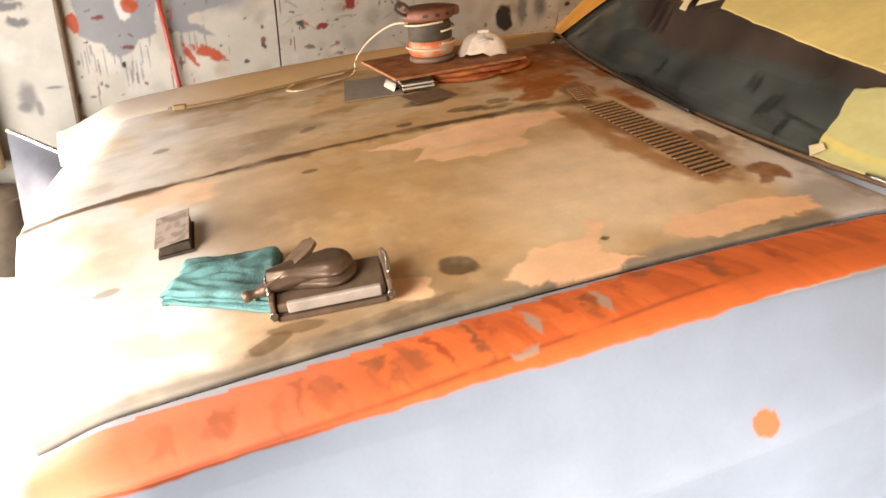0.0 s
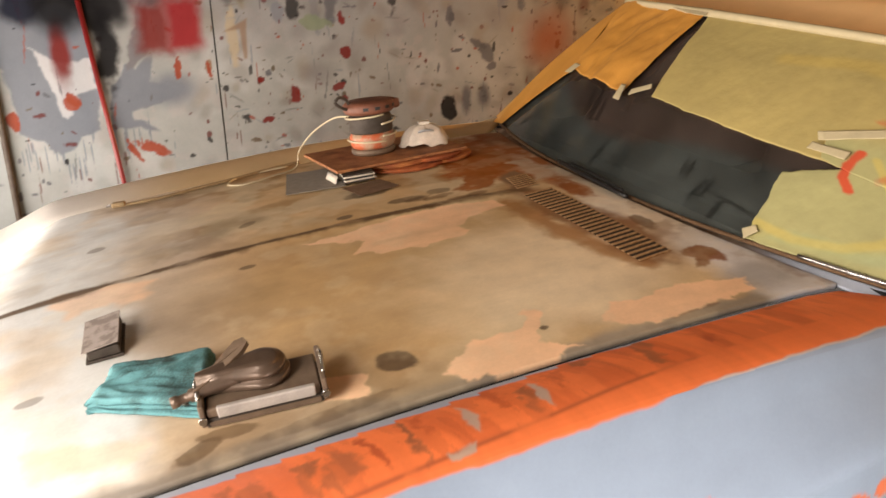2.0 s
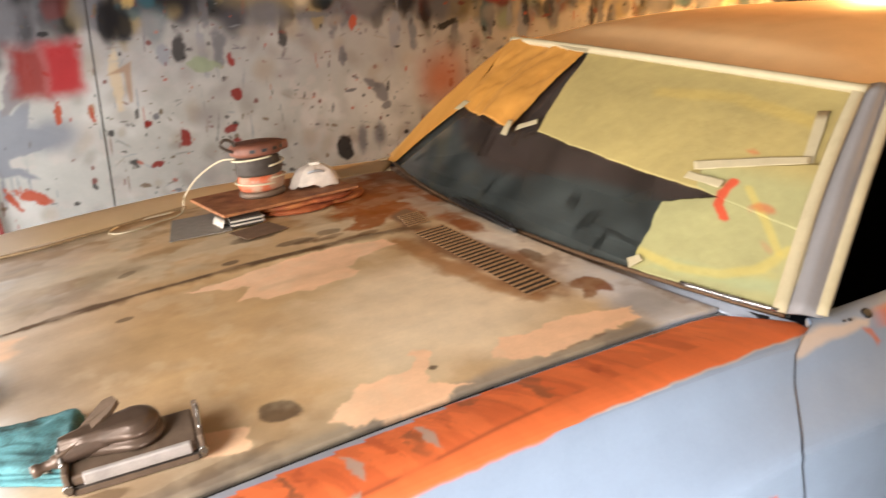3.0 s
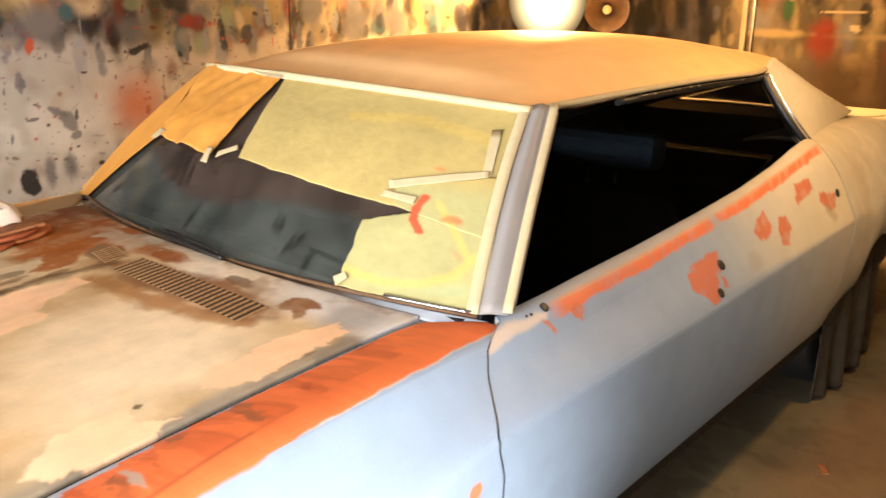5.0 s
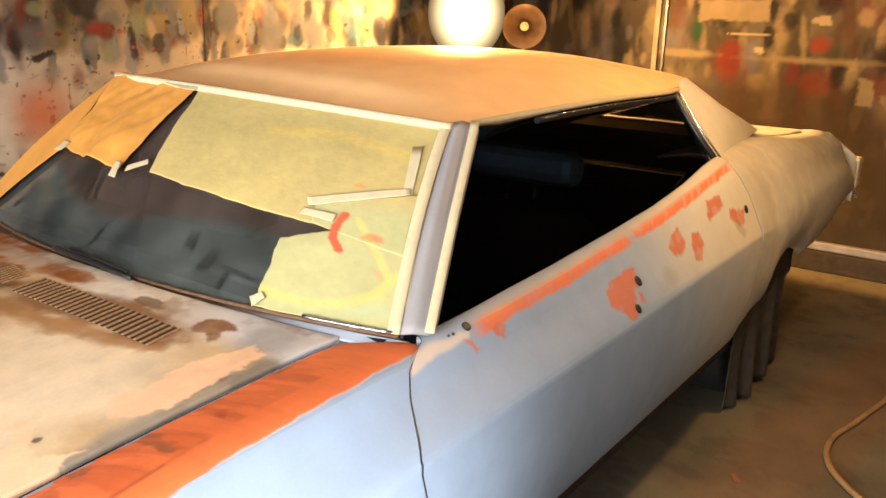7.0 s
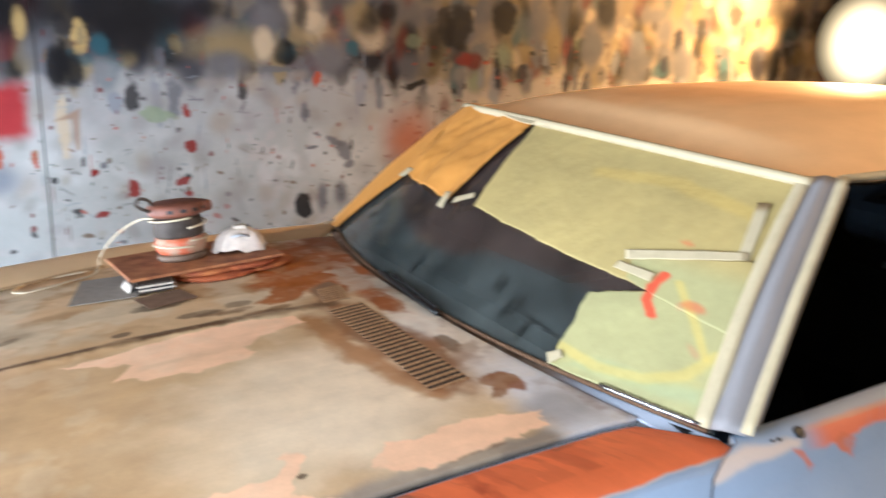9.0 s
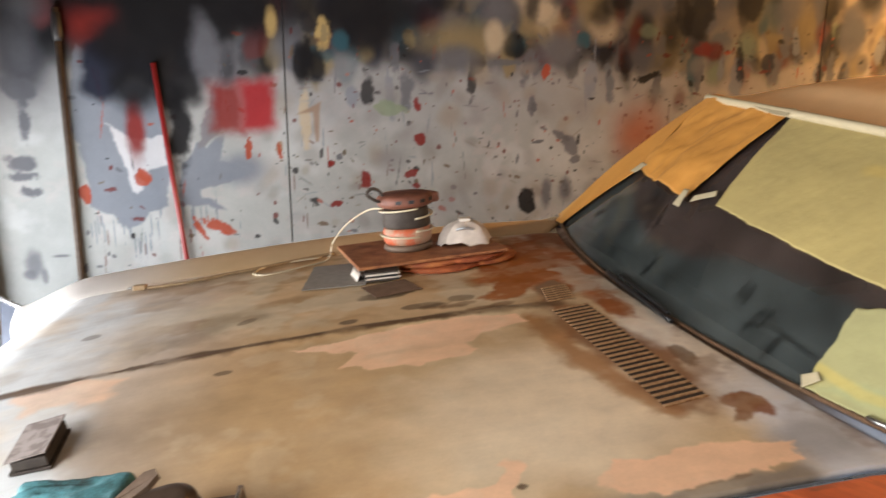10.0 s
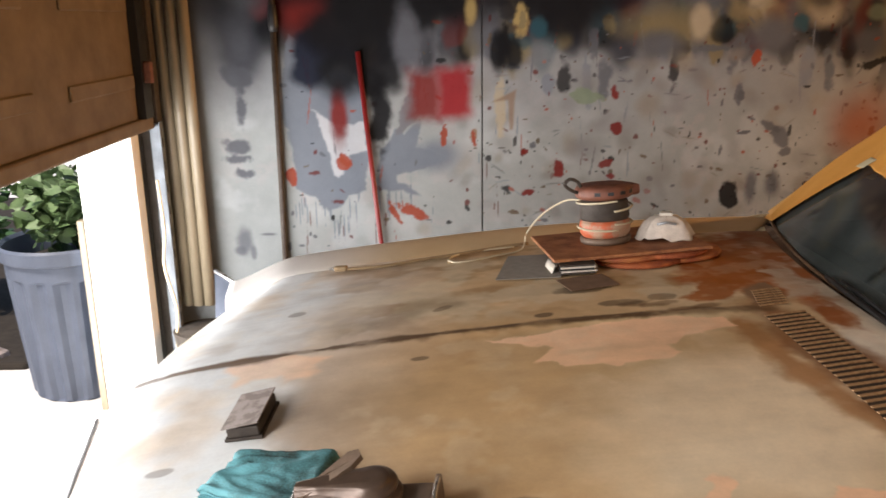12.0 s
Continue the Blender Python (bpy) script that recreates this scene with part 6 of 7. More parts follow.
def green_paint(u, v):
    """The lower paper, tinted green for the daylight on it, with curved yellow streaks."""
    col = blend(yellow_paint(u, v), 0.55 * smooth(0.56, 0.44, v), lin(160, 166, 122))
    for pts, width in (([(-0.60, 0.075), (-0.70, 0.055), (-0.82, 0.075), (-0.90, 0.13), (-0.95, 0.22)], 0.016), ([(-0.80, 0.42), (-0.88, 0.30), (-0.93, 0.20)], 0.012)):
        col = blend(col, 0.55 * line_mask(u, v, pts, width, 0.5, 0.3), lin(204, 180, 92))
    col = blend(col, 0.9 * line_mask(u, v, [(-0.754, 0.432), (-0.738, 0.38), (-0.742, 0.326), (-0.770, 0.285)], 0.013, 0.3, 0.5, 0.03, 3), lin(206, 72, 40))
    return blend(col, 0.6 * blob(u, v, -0.858, 0.353, 0.030, 0.016, 12, 0.4, 0.5, 0.02), lin(200, 100, 56))


upper = screen_patch("masking_paper", [(0.275, 0.97), (-0.95, 0.985), (-0.95, 0.345), (0.085, 0.455)], M_YELLOW, None, 0.004, 60, yellow_paint, 0.006, edge=0.006)
tagged(upper, "yellow masking paper taped over the upper windscreen", "masking paper")
lower = screen_patch("masking_paper", [(-0.584, 0.287), (-0.955, 0.47), (-0.965, 0.005), (-0.592, 0.002)], M_YELLOW, None, 0.008, 50, green_paint, 0.006, edge=0.008)
patch = screen_patch("masking_paper", [(-0.640, 0.47), (-0.955, 0.58), (-0.955, 0.30), (-0.663, 0.377)], M_YELLOW, None, 0.011, 30, green_paint, 0.005, edge=0.006)
tagged(patch, "small yellow masking paper piece taped over the windscreen", "masking paper")
tagged(lower, "yellow masking paper with red smears over the driver side glass", "masking paper")
corner = screen_patch("masking_paper", [(1.0, 1.00), (0.30, 0.975), (0.228, 0.43), (0.715, 0.455)], M_ORANGE, None, 0.009, 40, None, 0.030, edge=0.008, pleat=0.012)
tagged(corner, "brown masking paper hanging over the windscreen corner", "masking paper")
side_paper = screen_patch("masking_paper", [(1.0, 0.98), (0.715, 0.46), (0.90, 0.0), (1.02, -0.03)], M_ORANGE, None, 0.011, 24, None, 0.006)
tagged(side_paper, "brown masking paper strip along the windscreen pillar", "masking paper")
TAPES = (([(-0.608, 0.483), (-0.924, 0.605), (-0.930, 0.572), (-0.625, 0.447)], 0.0120), ([(-0.618, 0.428), (-0.732, 0.424), (-0.728, 0.390), (-0.615, 0.398)], 0.016),
         ([(0.262, 0.455), (0.232, 0.458), (0.190, 0.372), (0.232, 0.374)], 0.022), ([(0.192, 0.448), (0.118, 0.505), (0.098, 0.480), (0.180, 0.418)], 0.017),
         ([(0.735, 0.49), (0.68, 0.49), (0.69, 0.43), (0.745, 0.42)], 0.018), ([(-0.580, 0.030), (-0.607, 0.058), (-0.622, 0.036), (-0.597, -0.006)], 0.016),
         ([(-0.880, 0.83), (-0.916, 0.84), (-0.946, 0.385), (-0.920, 0.38)], 0.0085), ([(-0.950, 0.985), (-0.985, 0.985), (-0.989, 0.005), (-0.953, 0.01)], 0.0095),
         ([(0.30, 1.0), (-0.97, 1.0), (-0.97, 0.972), (0.30, 0.970)], 0.012), ([(0.62, 0.975), (0.26, 0.995), (0.26, 0.94), (0.34, 0.94)], 0.018))
for pts, lift in TAPES:
    tape = screen_patch("masking_tape", pts, M_TAPE, None, lift, 10, None, 0.004, edge=0.003)
    tagged(tape, "strip of cream masking tape on the masked windscreen", "masking tape", group="tape strips on the windscreen")


# ---- things on the hood ----
def on_hood(x, y, lift=0.0):
    return (x, y, float(hood_z(np.float64(x), np.float64(y))) + lift)


def tilt_at(x, y):
    dx = float(hood_z(np.float64(x + 0.02), y) - hood_z(np.float64(x - 0.02), y)) / 0.04
    dy = float(hood_z(np.float64(x), y + 0.02) - hood_z(np.float64(x), y - 0.02)) / 0.04
    return math.degrees(math.atan(dy)), -math.degrees(math.atan(dx))


def set_on_hood(ob, x, y, turn, lift=0.0):
    rx_, ry_ = tilt_at(x, y)
    ob.matrix_basis = pose(*on_hood(x, y, lift), rx_, ry_, 0) @ pose(0, 0, 0, 0, 0, turn)
    return ob


block = thing("sanding_block", "grey sanding block wrapped in worn sandpaper", "sanding block")
part("foam_core", box(-0.032, -0.066, 0.006, 0.032, 0.066, 0.024, round_=0.003), M_DARKTOOL, block)
part("sandpaper_sheet", box(-0.037, -0.070, 0.0245, 0.037, 0.070, 0.027, round_=0.0008), M_BLOCK, block, "worn grey sandpaper face").matrix_basis = pose(0, 0, 0.003, 0, -5, 0)
part("sandpaper_base", box(-0.038, -0.068, 0.0, 0.036, 0.068, 0.0055, round_=0.0008), M_DARKTOOL, block)
set_on_hood(block, -1.138, -0.247, -4, 0.001)
block.scale = (0.84, 0.84, 0.95)


TOWEL_AT = (-1.068, -0.456)
TOWEL = [Vector((x - TOWEL_AT[0], y - TOWEL_AT[1], 0)) for x, y in ((-1.172, -0.450), (-1.004, -0.566), (-0.974, -0.418), (-1.130, -0.383))]


def fold_mesh(top, low, front, seed):
    """A cloth folded back on itself, open behind, with a rolled front edge and wrinkles."""
    bm = bmesh.new()
    n, m, turn = 46, 26, 8
    section = [(1 - k / m * (1 - front), top, 1) for k in range(m)]
    section += [(front - 0.5 * (top - low) / 0.12 * math.sin(math.pi * k / turn), (top + low) / 2 + (top - low) / 2 * math.cos(math.pi * k / turn), 1) for k in range(turn + 1)]
    section += [(front + k / m * (1 - front), low, 0.3) for k in range(1, m + 1)]
    rows = []
    for i in range(n):
        p, row = i / (n - 1), []
        for v, z, soft in section:
            fl, fr, br, bl = TOWEL
            c = fl * (1 - p) * (1 - v) + fr * p * (1 - v) + br * p * v + bl * (1 - p) * v
            w = noise.noise(Vector((p * 3.1, v * 2.6, 1))) * 0.009 + (0.5 - abs(noise.noise(Vector((p * 2.2 + v, v * 4.5 - p, 3))))) * 0.015 - 0.006 + noise.noise(Vector((p * 11, v * 9, seed + 3))) * 0.0012
            sag = 0.45 * max(0, 1 - p / 0.10) ** 2 + 0.35 * max(0, 1 - (1 - p) / 0.06) ** 2
            z = max(z * (1 - sag) + w * soft, 0.0015)
            row.append(bm.verts.new((c.x + 0.004 * noise.noise(Vector((v * 4, z * 60, seed + 5))), c.y + 0.003 * noise.noise(Vector((p * 5, z * 60, seed + 9))), z)))
        rows.append(row)
    for a, b in zip(rows, rows[1:]):
        for j in range(len(section) - 1):
            bm.faces.new((a[j], a[j + 1], b[j + 1], b[j])).smooth = True
    return bm


towel = thing("towel", "folded teal terry towel lying on the hood", "towel")
for top, low, front, seed in ((0.030, 0.017, 0.03, 1), (0.0165, 0.010, 0.0, 4), (0.0095, 0.002, -0.04, 8)):
    part("fold", fold_mesh(top, low, front, seed), M_TEAL, towel, thick=0.004)
label_patch = part("care_label", box(-0.011, -0.002, -0.006, 0.011, 0.002, 0.006), M_DARKTOOL, towel, "small dark sewn label")
label_patch.matrix_basis = pose(0.030, -0.088, 0.022, 35, 0, -34)
for d in (-0.004, 0.003):
    part("label_bar", box(d - 0.002, -0.0028, -0.003, d + 0.002, -0.0021, 0.003), M_MASK, label_patch)
set_on_hood(towel, TOWEL_AT[0], TOWEL_AT[1], 0, 0.003)

# air sander: flat pad, side clamps, domed motor, lever, exhaust
sander = thing("air_sander", "worn chrome air sander with a rectangular pad", "sander")
part("pad", box(-0.085, -0.046, 0.0, 0.085, 0.046, 0.014, round_=0.003), M_DARKTOOL, sander, "dark sanding pad")
part("base_plate", box(-0.082, -0.044, 0.0145, 0.082, 0.044, 0.030, round_=0.003), M_DUSTMETAL, sander, "dull metal base plate")
part("front_rail", box(-0.066, -0.053, 0.018, 0.074, -0.0445, 0.036, round_=0.002), M_RAIL, sander, "pale steel front rail")
part("pad_edge", box(-0.080, -0.0475, 0.002, 0.080, -0.0462, 0.011, round_=0.0005), M_DUSTMETAL, sander, "dusty pad edge")
for s_ in (-1, 1):
    clamp = part("clamp", box(s_ * 0.088 - 0.004, -0.048, 0.004, s_ * 0.088 + 0.004, 0.048, 0.040, round_=0.002), M_DUSTMETAL, sander, "paper clamp")
    part("clamp_knob", tube([(s_ * 0.088, -0.052, 0.016), (s_ * 0.088, -0.044, 0.016)], 0.006, 10, curved=False), M_CHROME, clamp)
    part("clamp_lever", tube([(s_ * 0.090, -0.03, 0.040), (s_ * 0.092, 0.0, 0.052), (s_ * 0.090, 0.035, 0.042)], 0.003, 6), M_CHROME, clamp)
def keyhole(scale, z, n=30):
    """Outline of the housing: a round motor that narrows to a neck."""
    ring = [(0.024 + 0.044 * scale * math.cos(a), 0.010 + 0.044 * scale * math.sin(a)) for a in (radians(-115 + 230 * k / n) for k in range(n + 1))]
    neck = 0.013 * scale
    return [(x, y, z) for x, y in ring + [(-0.050, neck + 0.010), (-0.090, neck - 0.004), (-0.090, -neck - 0.004), (-0.050, -neck - 0.004)]]


housing = bmesh.new()
rows = [[housing.verts.new(q) for q in keyhole(k, z)] for k, z in ((1.0, 0.030), (1.05, 0.032), (1.07, 0.037), (1.0, 0.042), (0.84, 0.043), (0.82, 0.046), (0.92, 0.048), (0.95, 0.053), (0.88, 0.058), (0.70, 0.060), (0.68, 0.063), (0.60, 0.066), (0.30, 0.067))]
for a_, b_ in zip(rows, rows[1:]):
    for k in range(len(a_)):
        housing.faces.new((a_[k], a_[(k + 1) % len(a_)], b_[(k + 1) % len(a_)], b_[k])).smooth = True
housing.faces.new(rows[-1])
part("motor_housing", housing, M_TOOLMETAL, sander, "rounded dusty metal motor housing with grooves").matrix_basis = pose(-0.014, 0.004, 0.004) @ Matrix.Diagonal((0.84, 0.90, 0.90, 1.0))
part("body_arm", tube([(-0.030, 0.0, 0.046), (-0.060, -0.003, 0.044), (-0.094, -0.008, 0.040)], lambda t: 0.015 - 0.003 * t, 16), M_TOOLMETAL, sander, "tapered metal body")
lever = bmesh.new()
tips = [lever.verts.new(q) for q in ((-0.094, -0.020, 0.050), (-0.060, -0.006, 0.060), (-0.020, 0.026, 0.072), (-0.010, 0.044, 0.076), (-0.016, 0.056, 0.077), (-0.030, 0.054, 0.075), (-0.046, 0.036, 0.070), (-0.070, 0.014, 0.060), (-0.096, 0.000, 0.050))]
lever.faces.new(tips)
part("throttle_lever", lever, M_DUSTMETAL, sander, "flat dusty throttle lever", thick=0.008)
part("hose_fitting", lathe([(0.008, 0), (0.010, 0.002), (0.010, 0.016), (0.007, 0.018), (0.007, 0.032), (0.009, 0.034), (0.009, 0.044)], 12), M_TOOLMETAL, sander, "air hose fitting").matrix_basis = pose(-0.086, -0.008, 0.040, 0, -98, 6)
set_on_hood(sander, -0.922, -0.560, -8, 0.001)

# boards, papers, discs, power sander and mask on the far side
sheet = tagged(part("sandpaper_sheet", box(-0.075, -0.115, 0.0, 0.075, 0.115, 0.0015), M_GREYPAPER), "grey sheet of sandpaper lying on the hood", "sandpaper")
set_on_hood(sheet, -0.598, 0.425, -12, 0.003)
book = thing("sandpaper_pack", "stack of black and white sandpaper sheets by the board", "sandpaper")
for k in range(5):
    part("sheet", box(-0.05 - 0.002 * (k % 2), -0.10, 0.0045 * k, 0.05, 0.10, 0.0045 * k + 0.0042, round_=0.001), (M_DARKTOOL, M_MASK, M_BLACK, M_MASK, M_DARKTOOL)[k], book).matrix_basis = pose(0, 0, 0, 0, 0, (0, 3, -2, 2, -1)[k])
set_on_hood(book, -0.500, 0.385, -6, 0.006)
book.scale = (0.80, 0.84, 1.0)
scrap_sheet = tagged(part("sandpaper_sheet", box(-0.055, -0.05, 0.0, 0.055, 0.05, 0.0015, round_=0.0006), M_BROWNPAPER), "small grey-brown sheet of sandpaper on the hood", "sandpaper")
set_on_hood(scrap_sheet, -0.500, 0.240, 12, 0.003)
flap = part("folded_sheet", sheet_mesh("folded_sheet", np.array([[(-0.024, -0.05, 0.0), (-0.024, 0.05, 0.0)], [(-0.004, -0.045, 0.022), (-0.004, 0.055, 0.022)], [(0.02, -0.04, 0.003), (0.02, 0.06, 0.003)]])), M_MASK, None, thick=0.001)
tagged(flap, "folded white paper standing by the board", "paper")
set_on_hood(flap, -0.556, 0.372, 4, 0.005)
flap.scale = (0.5, 0.8, 0.8)
board = tagged(part("wooden_board", box(-0.187, -0.145, 0.0, 0.187, 0.145, 0.008, round_=0.002), M_BOARD), "thin brown board on a stack of sandpaper", "board")
set_on_hood(board, -0.385, 0.478, 4, 0.030)
pack = tagged(part("sandpaper_pad", box(-0.13, -0.085, 0.0, 0.13, 0.085, 0.020, round_=0.003), M_DARKTOOL), "stack of used sandpaper under the board", "sandpaper")
set_on_hood(pack, -0.345, 0.56, -8, 0.006)
for x, y, turn, lift, mat in ((-0.345, 0.420, 10, 0.002, M_DISC), (-0.375, 0.436, 40, 0.0155, M_REDDISC), (-0.285, 0.440, -30, 0.0165, M_DISC), (-0.250, 0.455, 70, 0.0025, M_REDDISC)):
    disc = tagged(part("sanding_disc", lathe([(0.106, 0.0), (0.111, 0.002), (0.112, 0.008), (0.108, 0.0115), (0.02, 0.012)], 40), mat), "large dusty orange sanding disc under the board", "sanding disc", group="sanding discs")
    set_on_hood(disc, x, y, turn, lift)

power = thing("electric_sander", "dusty red and black electric sander wrapped in its cord", "sander")
part("sole", lathe([(0.050, 0.0), (0.053, 0.004), (0.053, 0.012), (0.048, 0.016)], 32), M_DUSTMETAL, power, "dusty backing pad")
part("lower_body", lathe([(0.047, 0.016), (0.052, 0.024), (0.054, 0.040), (0.050, 0.056)], 32), M_DUSTYRED, power, "dusty red lower housing")
part("middle_body", lathe([(0.050, 0.056), (0.052, 0.062), (0.050, 0.098), (0.046, 0.104)], 32), M_DARKTOOL, power, "black rubber grip")
part("cap", lathe([(0.046, 0.104), (0.056, 0.108), (0.060, 0.114), (0.060, 0.130), (0.052, 0.137), (0.01, 0.139)], 32), M_REDTOOL, power, "dusty red top")
part("snout", box(0.030, -0.024, 0.107, 0.074, 0.022, 0.133, round_=0.007), M_REDTOOL, power, "blunt dusty outlet")
for k in range(4):
    slot_ = part("vent_slot", box(-0.006, -0.0012, -0.004, 0.006, 0.0012, 0.004), M_BLACK, power, "dark vent slot")
    a_ = math.radians(-125 + 26 * k)
    slot_.matrix_basis = pose(0.0598 * math.cos(a_), 0.0598 * math.sin(a_), 0.122, 0, 0, math.degrees(a_) + 90)
part("loop", tube([(-0.045, 0.0, 0.118), (-0.072, -0.006, 0.130), (-0.088, -0.008, 0.146), (-0.078, -0.01, 0.158), (-0.060, -0.006, 0.150), (-0.048, 0.0, 0.130)], 0.004, 8), M_DARKTOOL, power, "dark strap loop")
for z, m_ in ((0.086, M_CORD), (0.046, M_CORD)):
    part("cord_turn", tube([(0.057 * math.cos(k * 0.4), 0.057 * math.sin(k * 0.4), z + 0.0015 * k * (1 if z > 0.05 else -0.6)) for k in range(-4, 13)], 0.0025, 6, steps=3), m_, power, "pale cord wound round it")
set_on_hood(power, -0.412, 0.480, 12, 0.0385)
power.scale = (1.16, 1.16, 1.04)
mask = thing("dust_mask", "white cup dust mask lying on the board", "dust mask")
cup = bmesh.new()
rows = []
for z, r in ((0.0, 0.056), (0.004, 0.053), (0.020, 0.047), (0.036, 0.038), (0.046, 0.026), (0.050, 0.010)):
    rows.append([cup.verts.new((r * 1.05 * math.cos(2 * math.pi * k / 32) + 0.004 * math.sin(5 * k), r * (0.85 + 0.12 * math.cos(4 * math.pi * k / 32)) * math.sin(2 * math.pi * k / 32), z + (0.004 + 0.004 * math.cos(6 * math.pi * k / 32) + 0.003 * math.sin(k * 1.7)) * (1 - z / 0.05))) for k in range(32)])
for a_, b_ in zip(rows, rows[1:]):
    for k in range(32):
        cup.faces.new((a_[k], a_[(k + 1) % 32], b_[(k + 1) % 32], b_[k])).smooth = True
cup.faces.new(rows[-1])
part("cup", cup, M_MASKCUP, mask, thick=0.002)
part("nose_clip", tube([(-0.018, -0.032, 0.036), (0.0, -0.036, 0.040), (0.018, -0.032, 0.036)], 0.003, 6), M_STEEL, mask)
part("valve", box(-0.012, -0.010, 0.047, 0.014, 0.012, 0.056, round_=0.003), M_MASK, mask)
set_on_hood(mask, -0.268, 0.462, -12, 0.040)
mask.scale = (1.2, 1.2, 1.15)

cord_pts = [(-0.462, 0.51, 0.140), (-0.500, 0.56, 0.136), (-0.550, 0.605, 0.100), (-0.588, 0.632, 0.050), (-0.606, 0.622, 0.005), (-0.68, 0.578, 0.004), (-0.765, 0.547, 0.004), (-0.80, 0.585, 0.004), (-0.775, 0.640, 0.004), (-0.70, 0.662, 0.004), (-0.62, 0.665, 0.004)]
cord = tagged(part("power_cord", tube([on_hood(x, y, h) for x, y, h in cord_pts], 0.0023, 8), M_CORD), "pale power cord looped on the hood", "cord")
old = [(-0.58, 0.69, 0.005), (-0.66, 0.676, 0.005), (-0.77, 0.645, 0.005), (-0.874, 0.628, 0.005), (-0.96, 0.614, 0.005), (-1.03, 0.622, 0.005), (-1.07, 0.634, 0.005)]
whip = thing("plug_lead", "dusty cord end with a plug lying on the hood", "cord")
part("lead", tube([on_hood(x, y, h) for x, y, h in old], 0.0045, 8), M_OLDCORD, whip)
plug = part("plug", box(-0.045, -0.012, 0.0, 0.0, 0.012, 0.018, round_=0.005), M_OLDCORD, whip)
plug.matrix_basis = pose(*on_hood(-1.07, 0.634, 0.001), 0, -6, -14)
plug.scale = (0.8, 0.8, 0.8)
for d in (-0.006, 0.006):
    part("prong", box(-0.062, d - 0.001, 0.006, -0.045, d + 0.001, 0.012), M_CHROME, plug)

# ---- corner lamps ----
flood = thing("flood_lamp", "lit flood lamp glaring on a stand behind the car", "lamp", LAMP, (0, 0, 215))
part("housing", lathe([(0.05, -0.12), (0.09, -0.10), (0.13, -0.02), (0.135, 0.0), (0.128, 0.0)], 36, close=False), M_LAMPTIN, flood, "metal lamp housing", thick=0.003).matrix_basis = pose(0, 0, 0, 0, 90, 0)
# face widened and faded at the rim to imitate glare
part("lamp_face", lathe([(0.235, 0.0), (0.222, 0.012), (0.20, 0.022), (0.15, 0.032), (0.08, 0.041), (0.01, 0.044)], 40), M_BULB, flood, "oversized glowing lamp face imitating glare").matrix_basis = pose(0, 0, 0, 0, 90, 0) @ Matrix.Diagonal((1.2, 1.0, 1.0, 1.0))
part("yoke", tube([(-0.03, 0.135, 0), (-0.06, 0.14, -0.12), (-0.06, 0, -0.20), (-0.06, -0.14, -0.12), (-0.03, -0.135, 0)], 0.010, 8), M_BLACK, flood)
part("pole", tube([(-0.06, 0, -0.20), (-0.06, 0, -LAMP[2] + 0.3)], 0.014, 10, curved=False), M_CONDUIT, flood, "lamp stand pole")
for k in range(3):
    part("leg", tube([(-0.06, 0, -LAMP[2] + 0.34), (-0.06 + 0.30 * math.cos(k * 2.094), 0.30 * math.sin(k * 2.094), -LAMP[2] + 0.012)], 0.010, 8, curved=False), M_CONDUIT, flood)
fan = thing("round_reflector", "round grey metal lamp reflector on a stand, unlit", "lamp", (4.05, 1.31, 1.51), (0, 0, 210))
part("dish", lathe([(0.03, 0.0), (0.06, 0.03), (0.11, 0.065), (0.142, 0.09), (0.147, 0.09)], 36, close=False), M_DISH, fan, "spun metal dish", thick=0.002).matrix_basis = pose(0, 0, 0, 0, 90, 0)
part("bulb", lathe([(0.012, 0.0), (0.016, 0.03), (0.030, 0.065), (0.028, 0.085), (0.012, 0.098), (0.002, 0.100)], 20), M_TAIL, fan, "dull bulb").matrix_basis = pose(0, 0, 0, 0, 90, 0)
part("pole", tube([(-0.05, 0, 0.0), (-0.05, 0, -1.49)], 0.012, 10, curved=False), M_CONDUIT, fan, "lamp stand pole")
part("foot", lathe([(0.13, -1.51), (0.13, -1.498), (0.015, -1.49)], 24), M_BLACK, fan).location = (-0.05, 0, 0)

# ---- by the rear wheel, floor ----
def drape():
    """Cloth hung over the rear wheel, gathered in folds."""
    n, m = 60, 34
    pts = np.zeros((n, m, 3))
    for i in range(n):
        p = i / (n - 1)
        for j in range(m):
            q = j / (m - 1)
            fold = 0.040 * math.sin(p * 27 + 2.4 * math.sin(p * 5) + 0.8 * q) * (0.25 + 0.75 * q) + 0.010 * math.sin(p * 43 + 5 * q)
            fold *= min(1.0, 5 * p * (1 - p) + 0.15)
            x = 2.40 + (p - 0.5) * (0.66 + 0.10 * q) + 0.20 * q
            top = 0.62 - 0.5 * (p - 0.5) ** 2
            z = top * (1 - q) + (0.015 + 0.09 * max(0, 0.5 - abs(p - 0.62)) ** 2) * q
            pts[i, j] = (x, -0.868 + 0.05 * q + fold, z)
    return sheet_mesh("wheel_cover", pts)


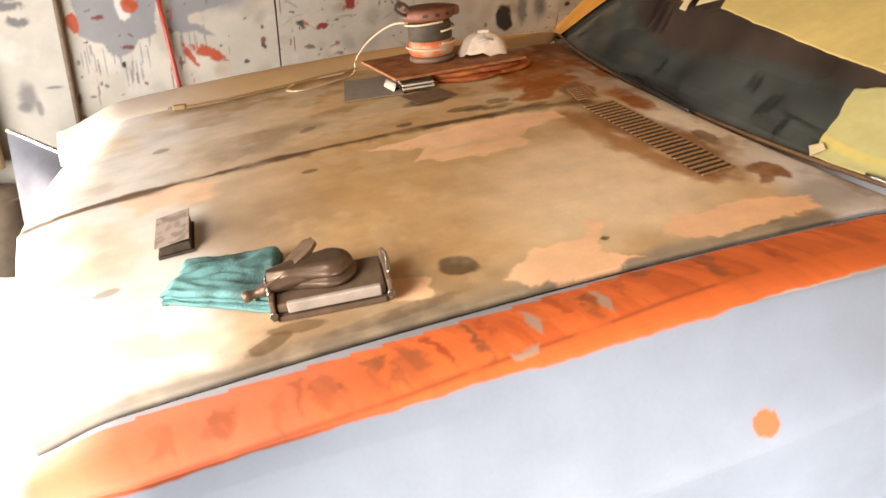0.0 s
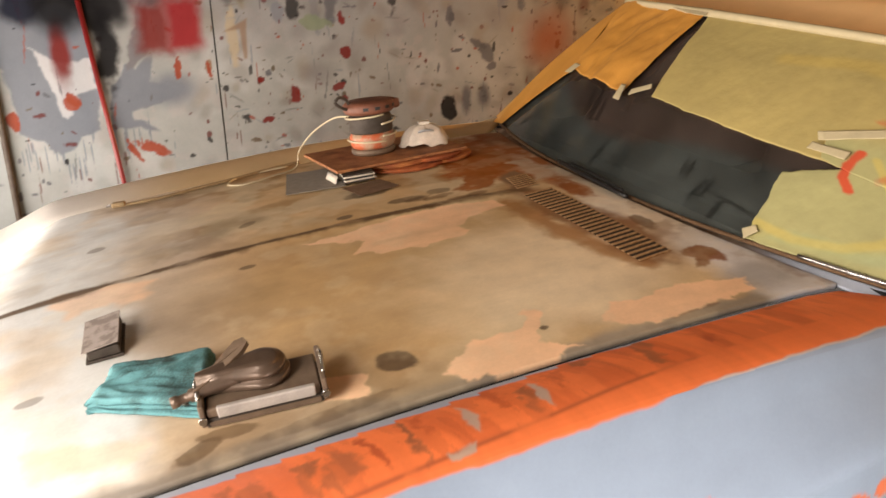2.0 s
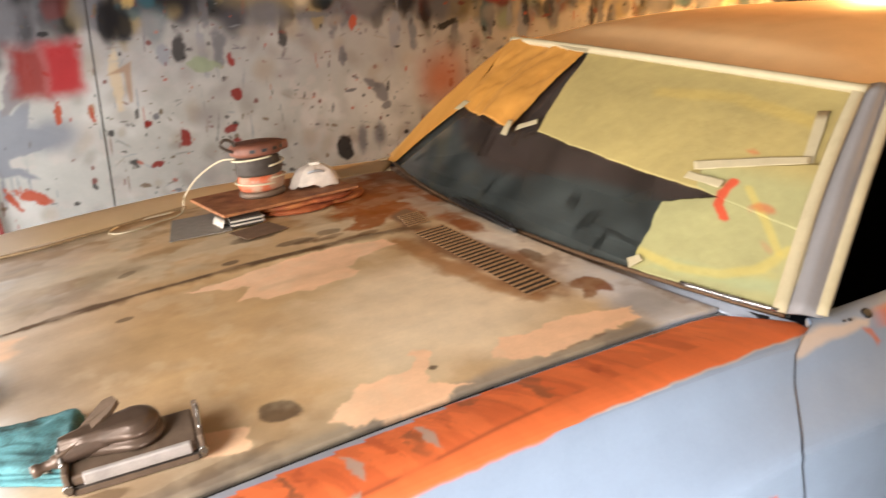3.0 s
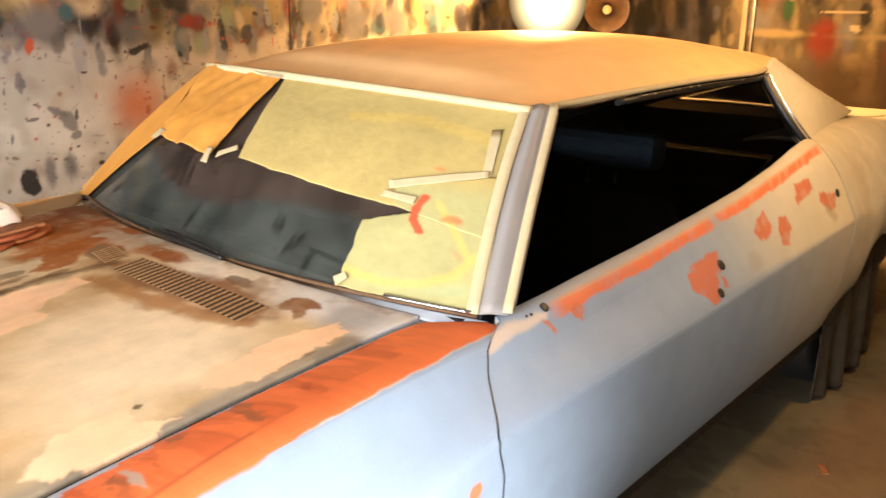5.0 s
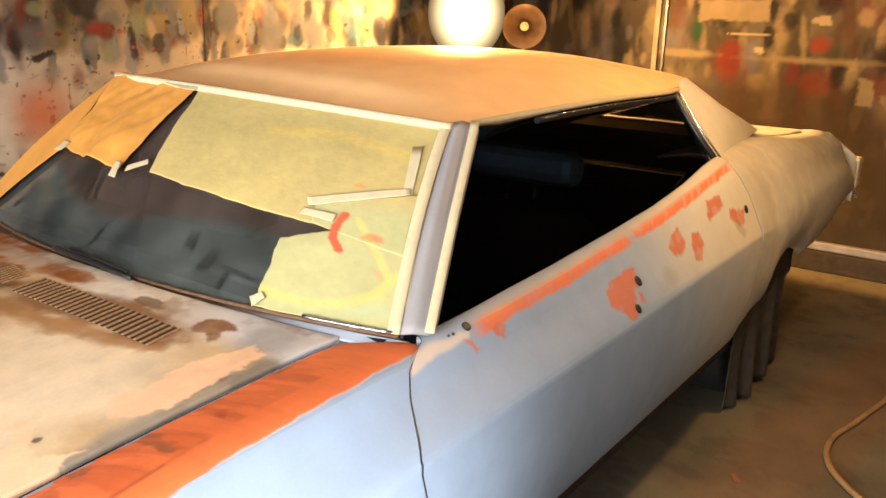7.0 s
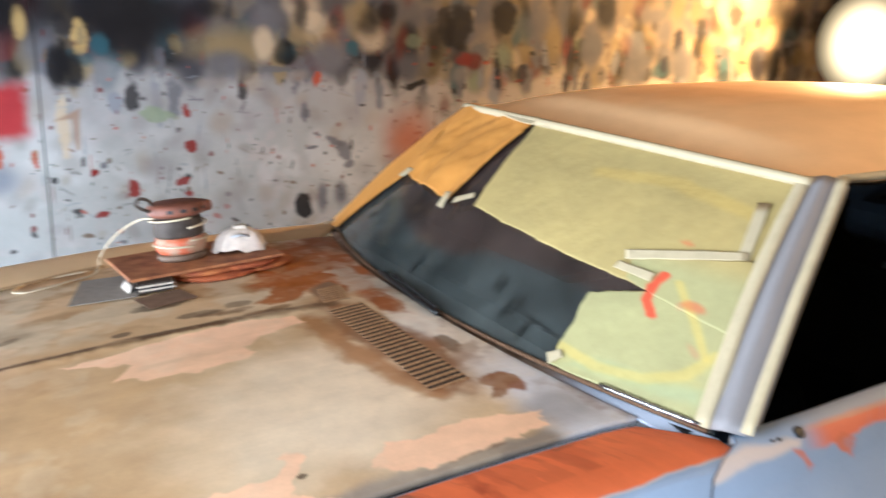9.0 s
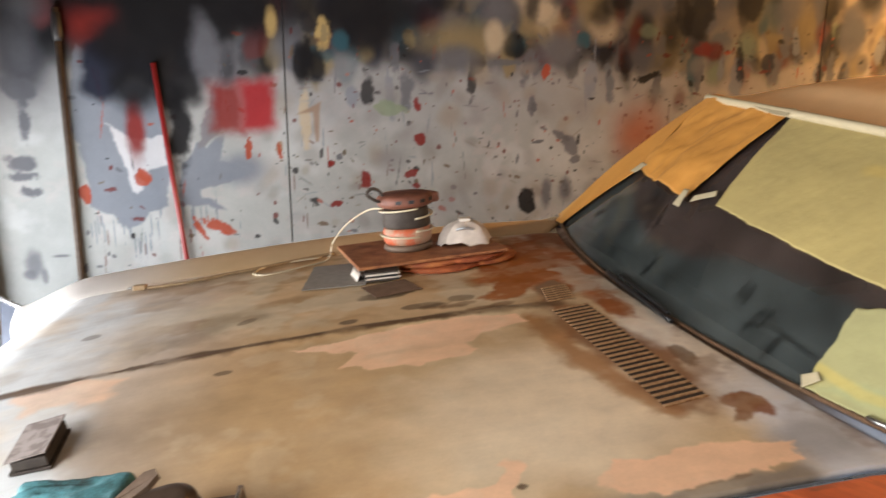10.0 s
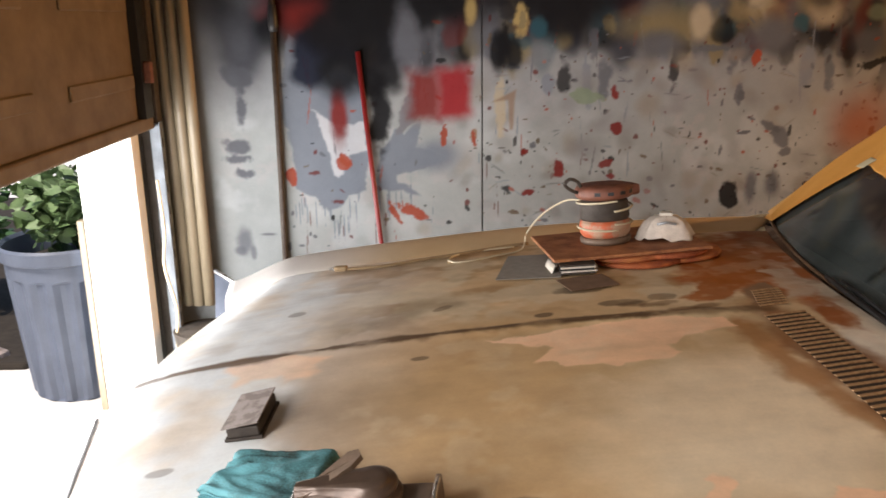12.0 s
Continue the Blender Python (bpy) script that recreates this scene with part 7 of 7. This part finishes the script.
cover = tagged(part("wheel_cover", drape(), M_BAG, None, thick=0.004), "black cloth hung over the rear wheel in folds", "wheel cover")
hose_pts = [(3.6, -1.75, 0.012), (3.1, -1.42, 0.012), (2.72, -1.33, 0.012), (2.48, -1.28, 0.012), (2.28, -1.235, 0.012), (2.10, -1.25, 0.012), (1.95, -1.33, 0.012), (1.80, -1.50, 0.012), (1.6, -1.9, 0.012), (1.2, -2.3, 0.012)]
hose = tagged(part("air_hose", tube(hose_pts, 0.011, 10), M_HOSE), "tan air hose lying on the floor", "hose")
for x, y in ((0.95, -0.98), (1.75, -1.02)):
    scrap = tagged(part("paper_scrap", box(-0.03, -0.012, 0.0, 0.03, 0.012, 0.004, round_=0.001), M_WOOD), "brown scrap of paper on the floor", "scrap")
    scrap.matrix_basis = pose(x, y, 0.001, 0, 0, 30)

# fittings of the unseen bulb, added with its light
pendant = thing("unseen_bulb", "unseen bare bulb in a plain socket, added for warm light", "ceiling lamp", (UNSEEN_BULB[0], UNSEEN_BULB[1], CEIL_Z))
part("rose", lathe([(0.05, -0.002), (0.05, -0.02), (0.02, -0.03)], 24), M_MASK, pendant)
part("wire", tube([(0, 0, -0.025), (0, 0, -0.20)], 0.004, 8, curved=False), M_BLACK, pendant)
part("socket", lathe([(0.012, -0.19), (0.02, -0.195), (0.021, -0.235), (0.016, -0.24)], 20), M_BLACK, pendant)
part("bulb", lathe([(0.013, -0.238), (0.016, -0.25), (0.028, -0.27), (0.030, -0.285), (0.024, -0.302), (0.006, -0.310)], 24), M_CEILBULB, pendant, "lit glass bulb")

# sheet of metal with a tubular edge leaning in the front corner
panel = thing("metal_panel", "grey sheet-metal panel with a bright tubular edge leaning in the corner", "metal panel")
tip, corner_, foot, rear_ = (-1.685, 1.56, 0.618), (-1.36, 1.47, 0.44), (-1.38, 1.40, 0.012), (-1.70, 1.46, 0.06)
part("panel_sheet", sheet_mesh("panel_sheet", np.array([[tip, corner_], [rear_, foot]])), M_TINPANEL, panel, thick=0.003)
for a_, b_ in ((tip, corner_), (corner_, foot)):
    part("edge_tube", tube([a_, b_], 0.009, 10, curved=False), M_CHROME, panel, "bright tubular edge")
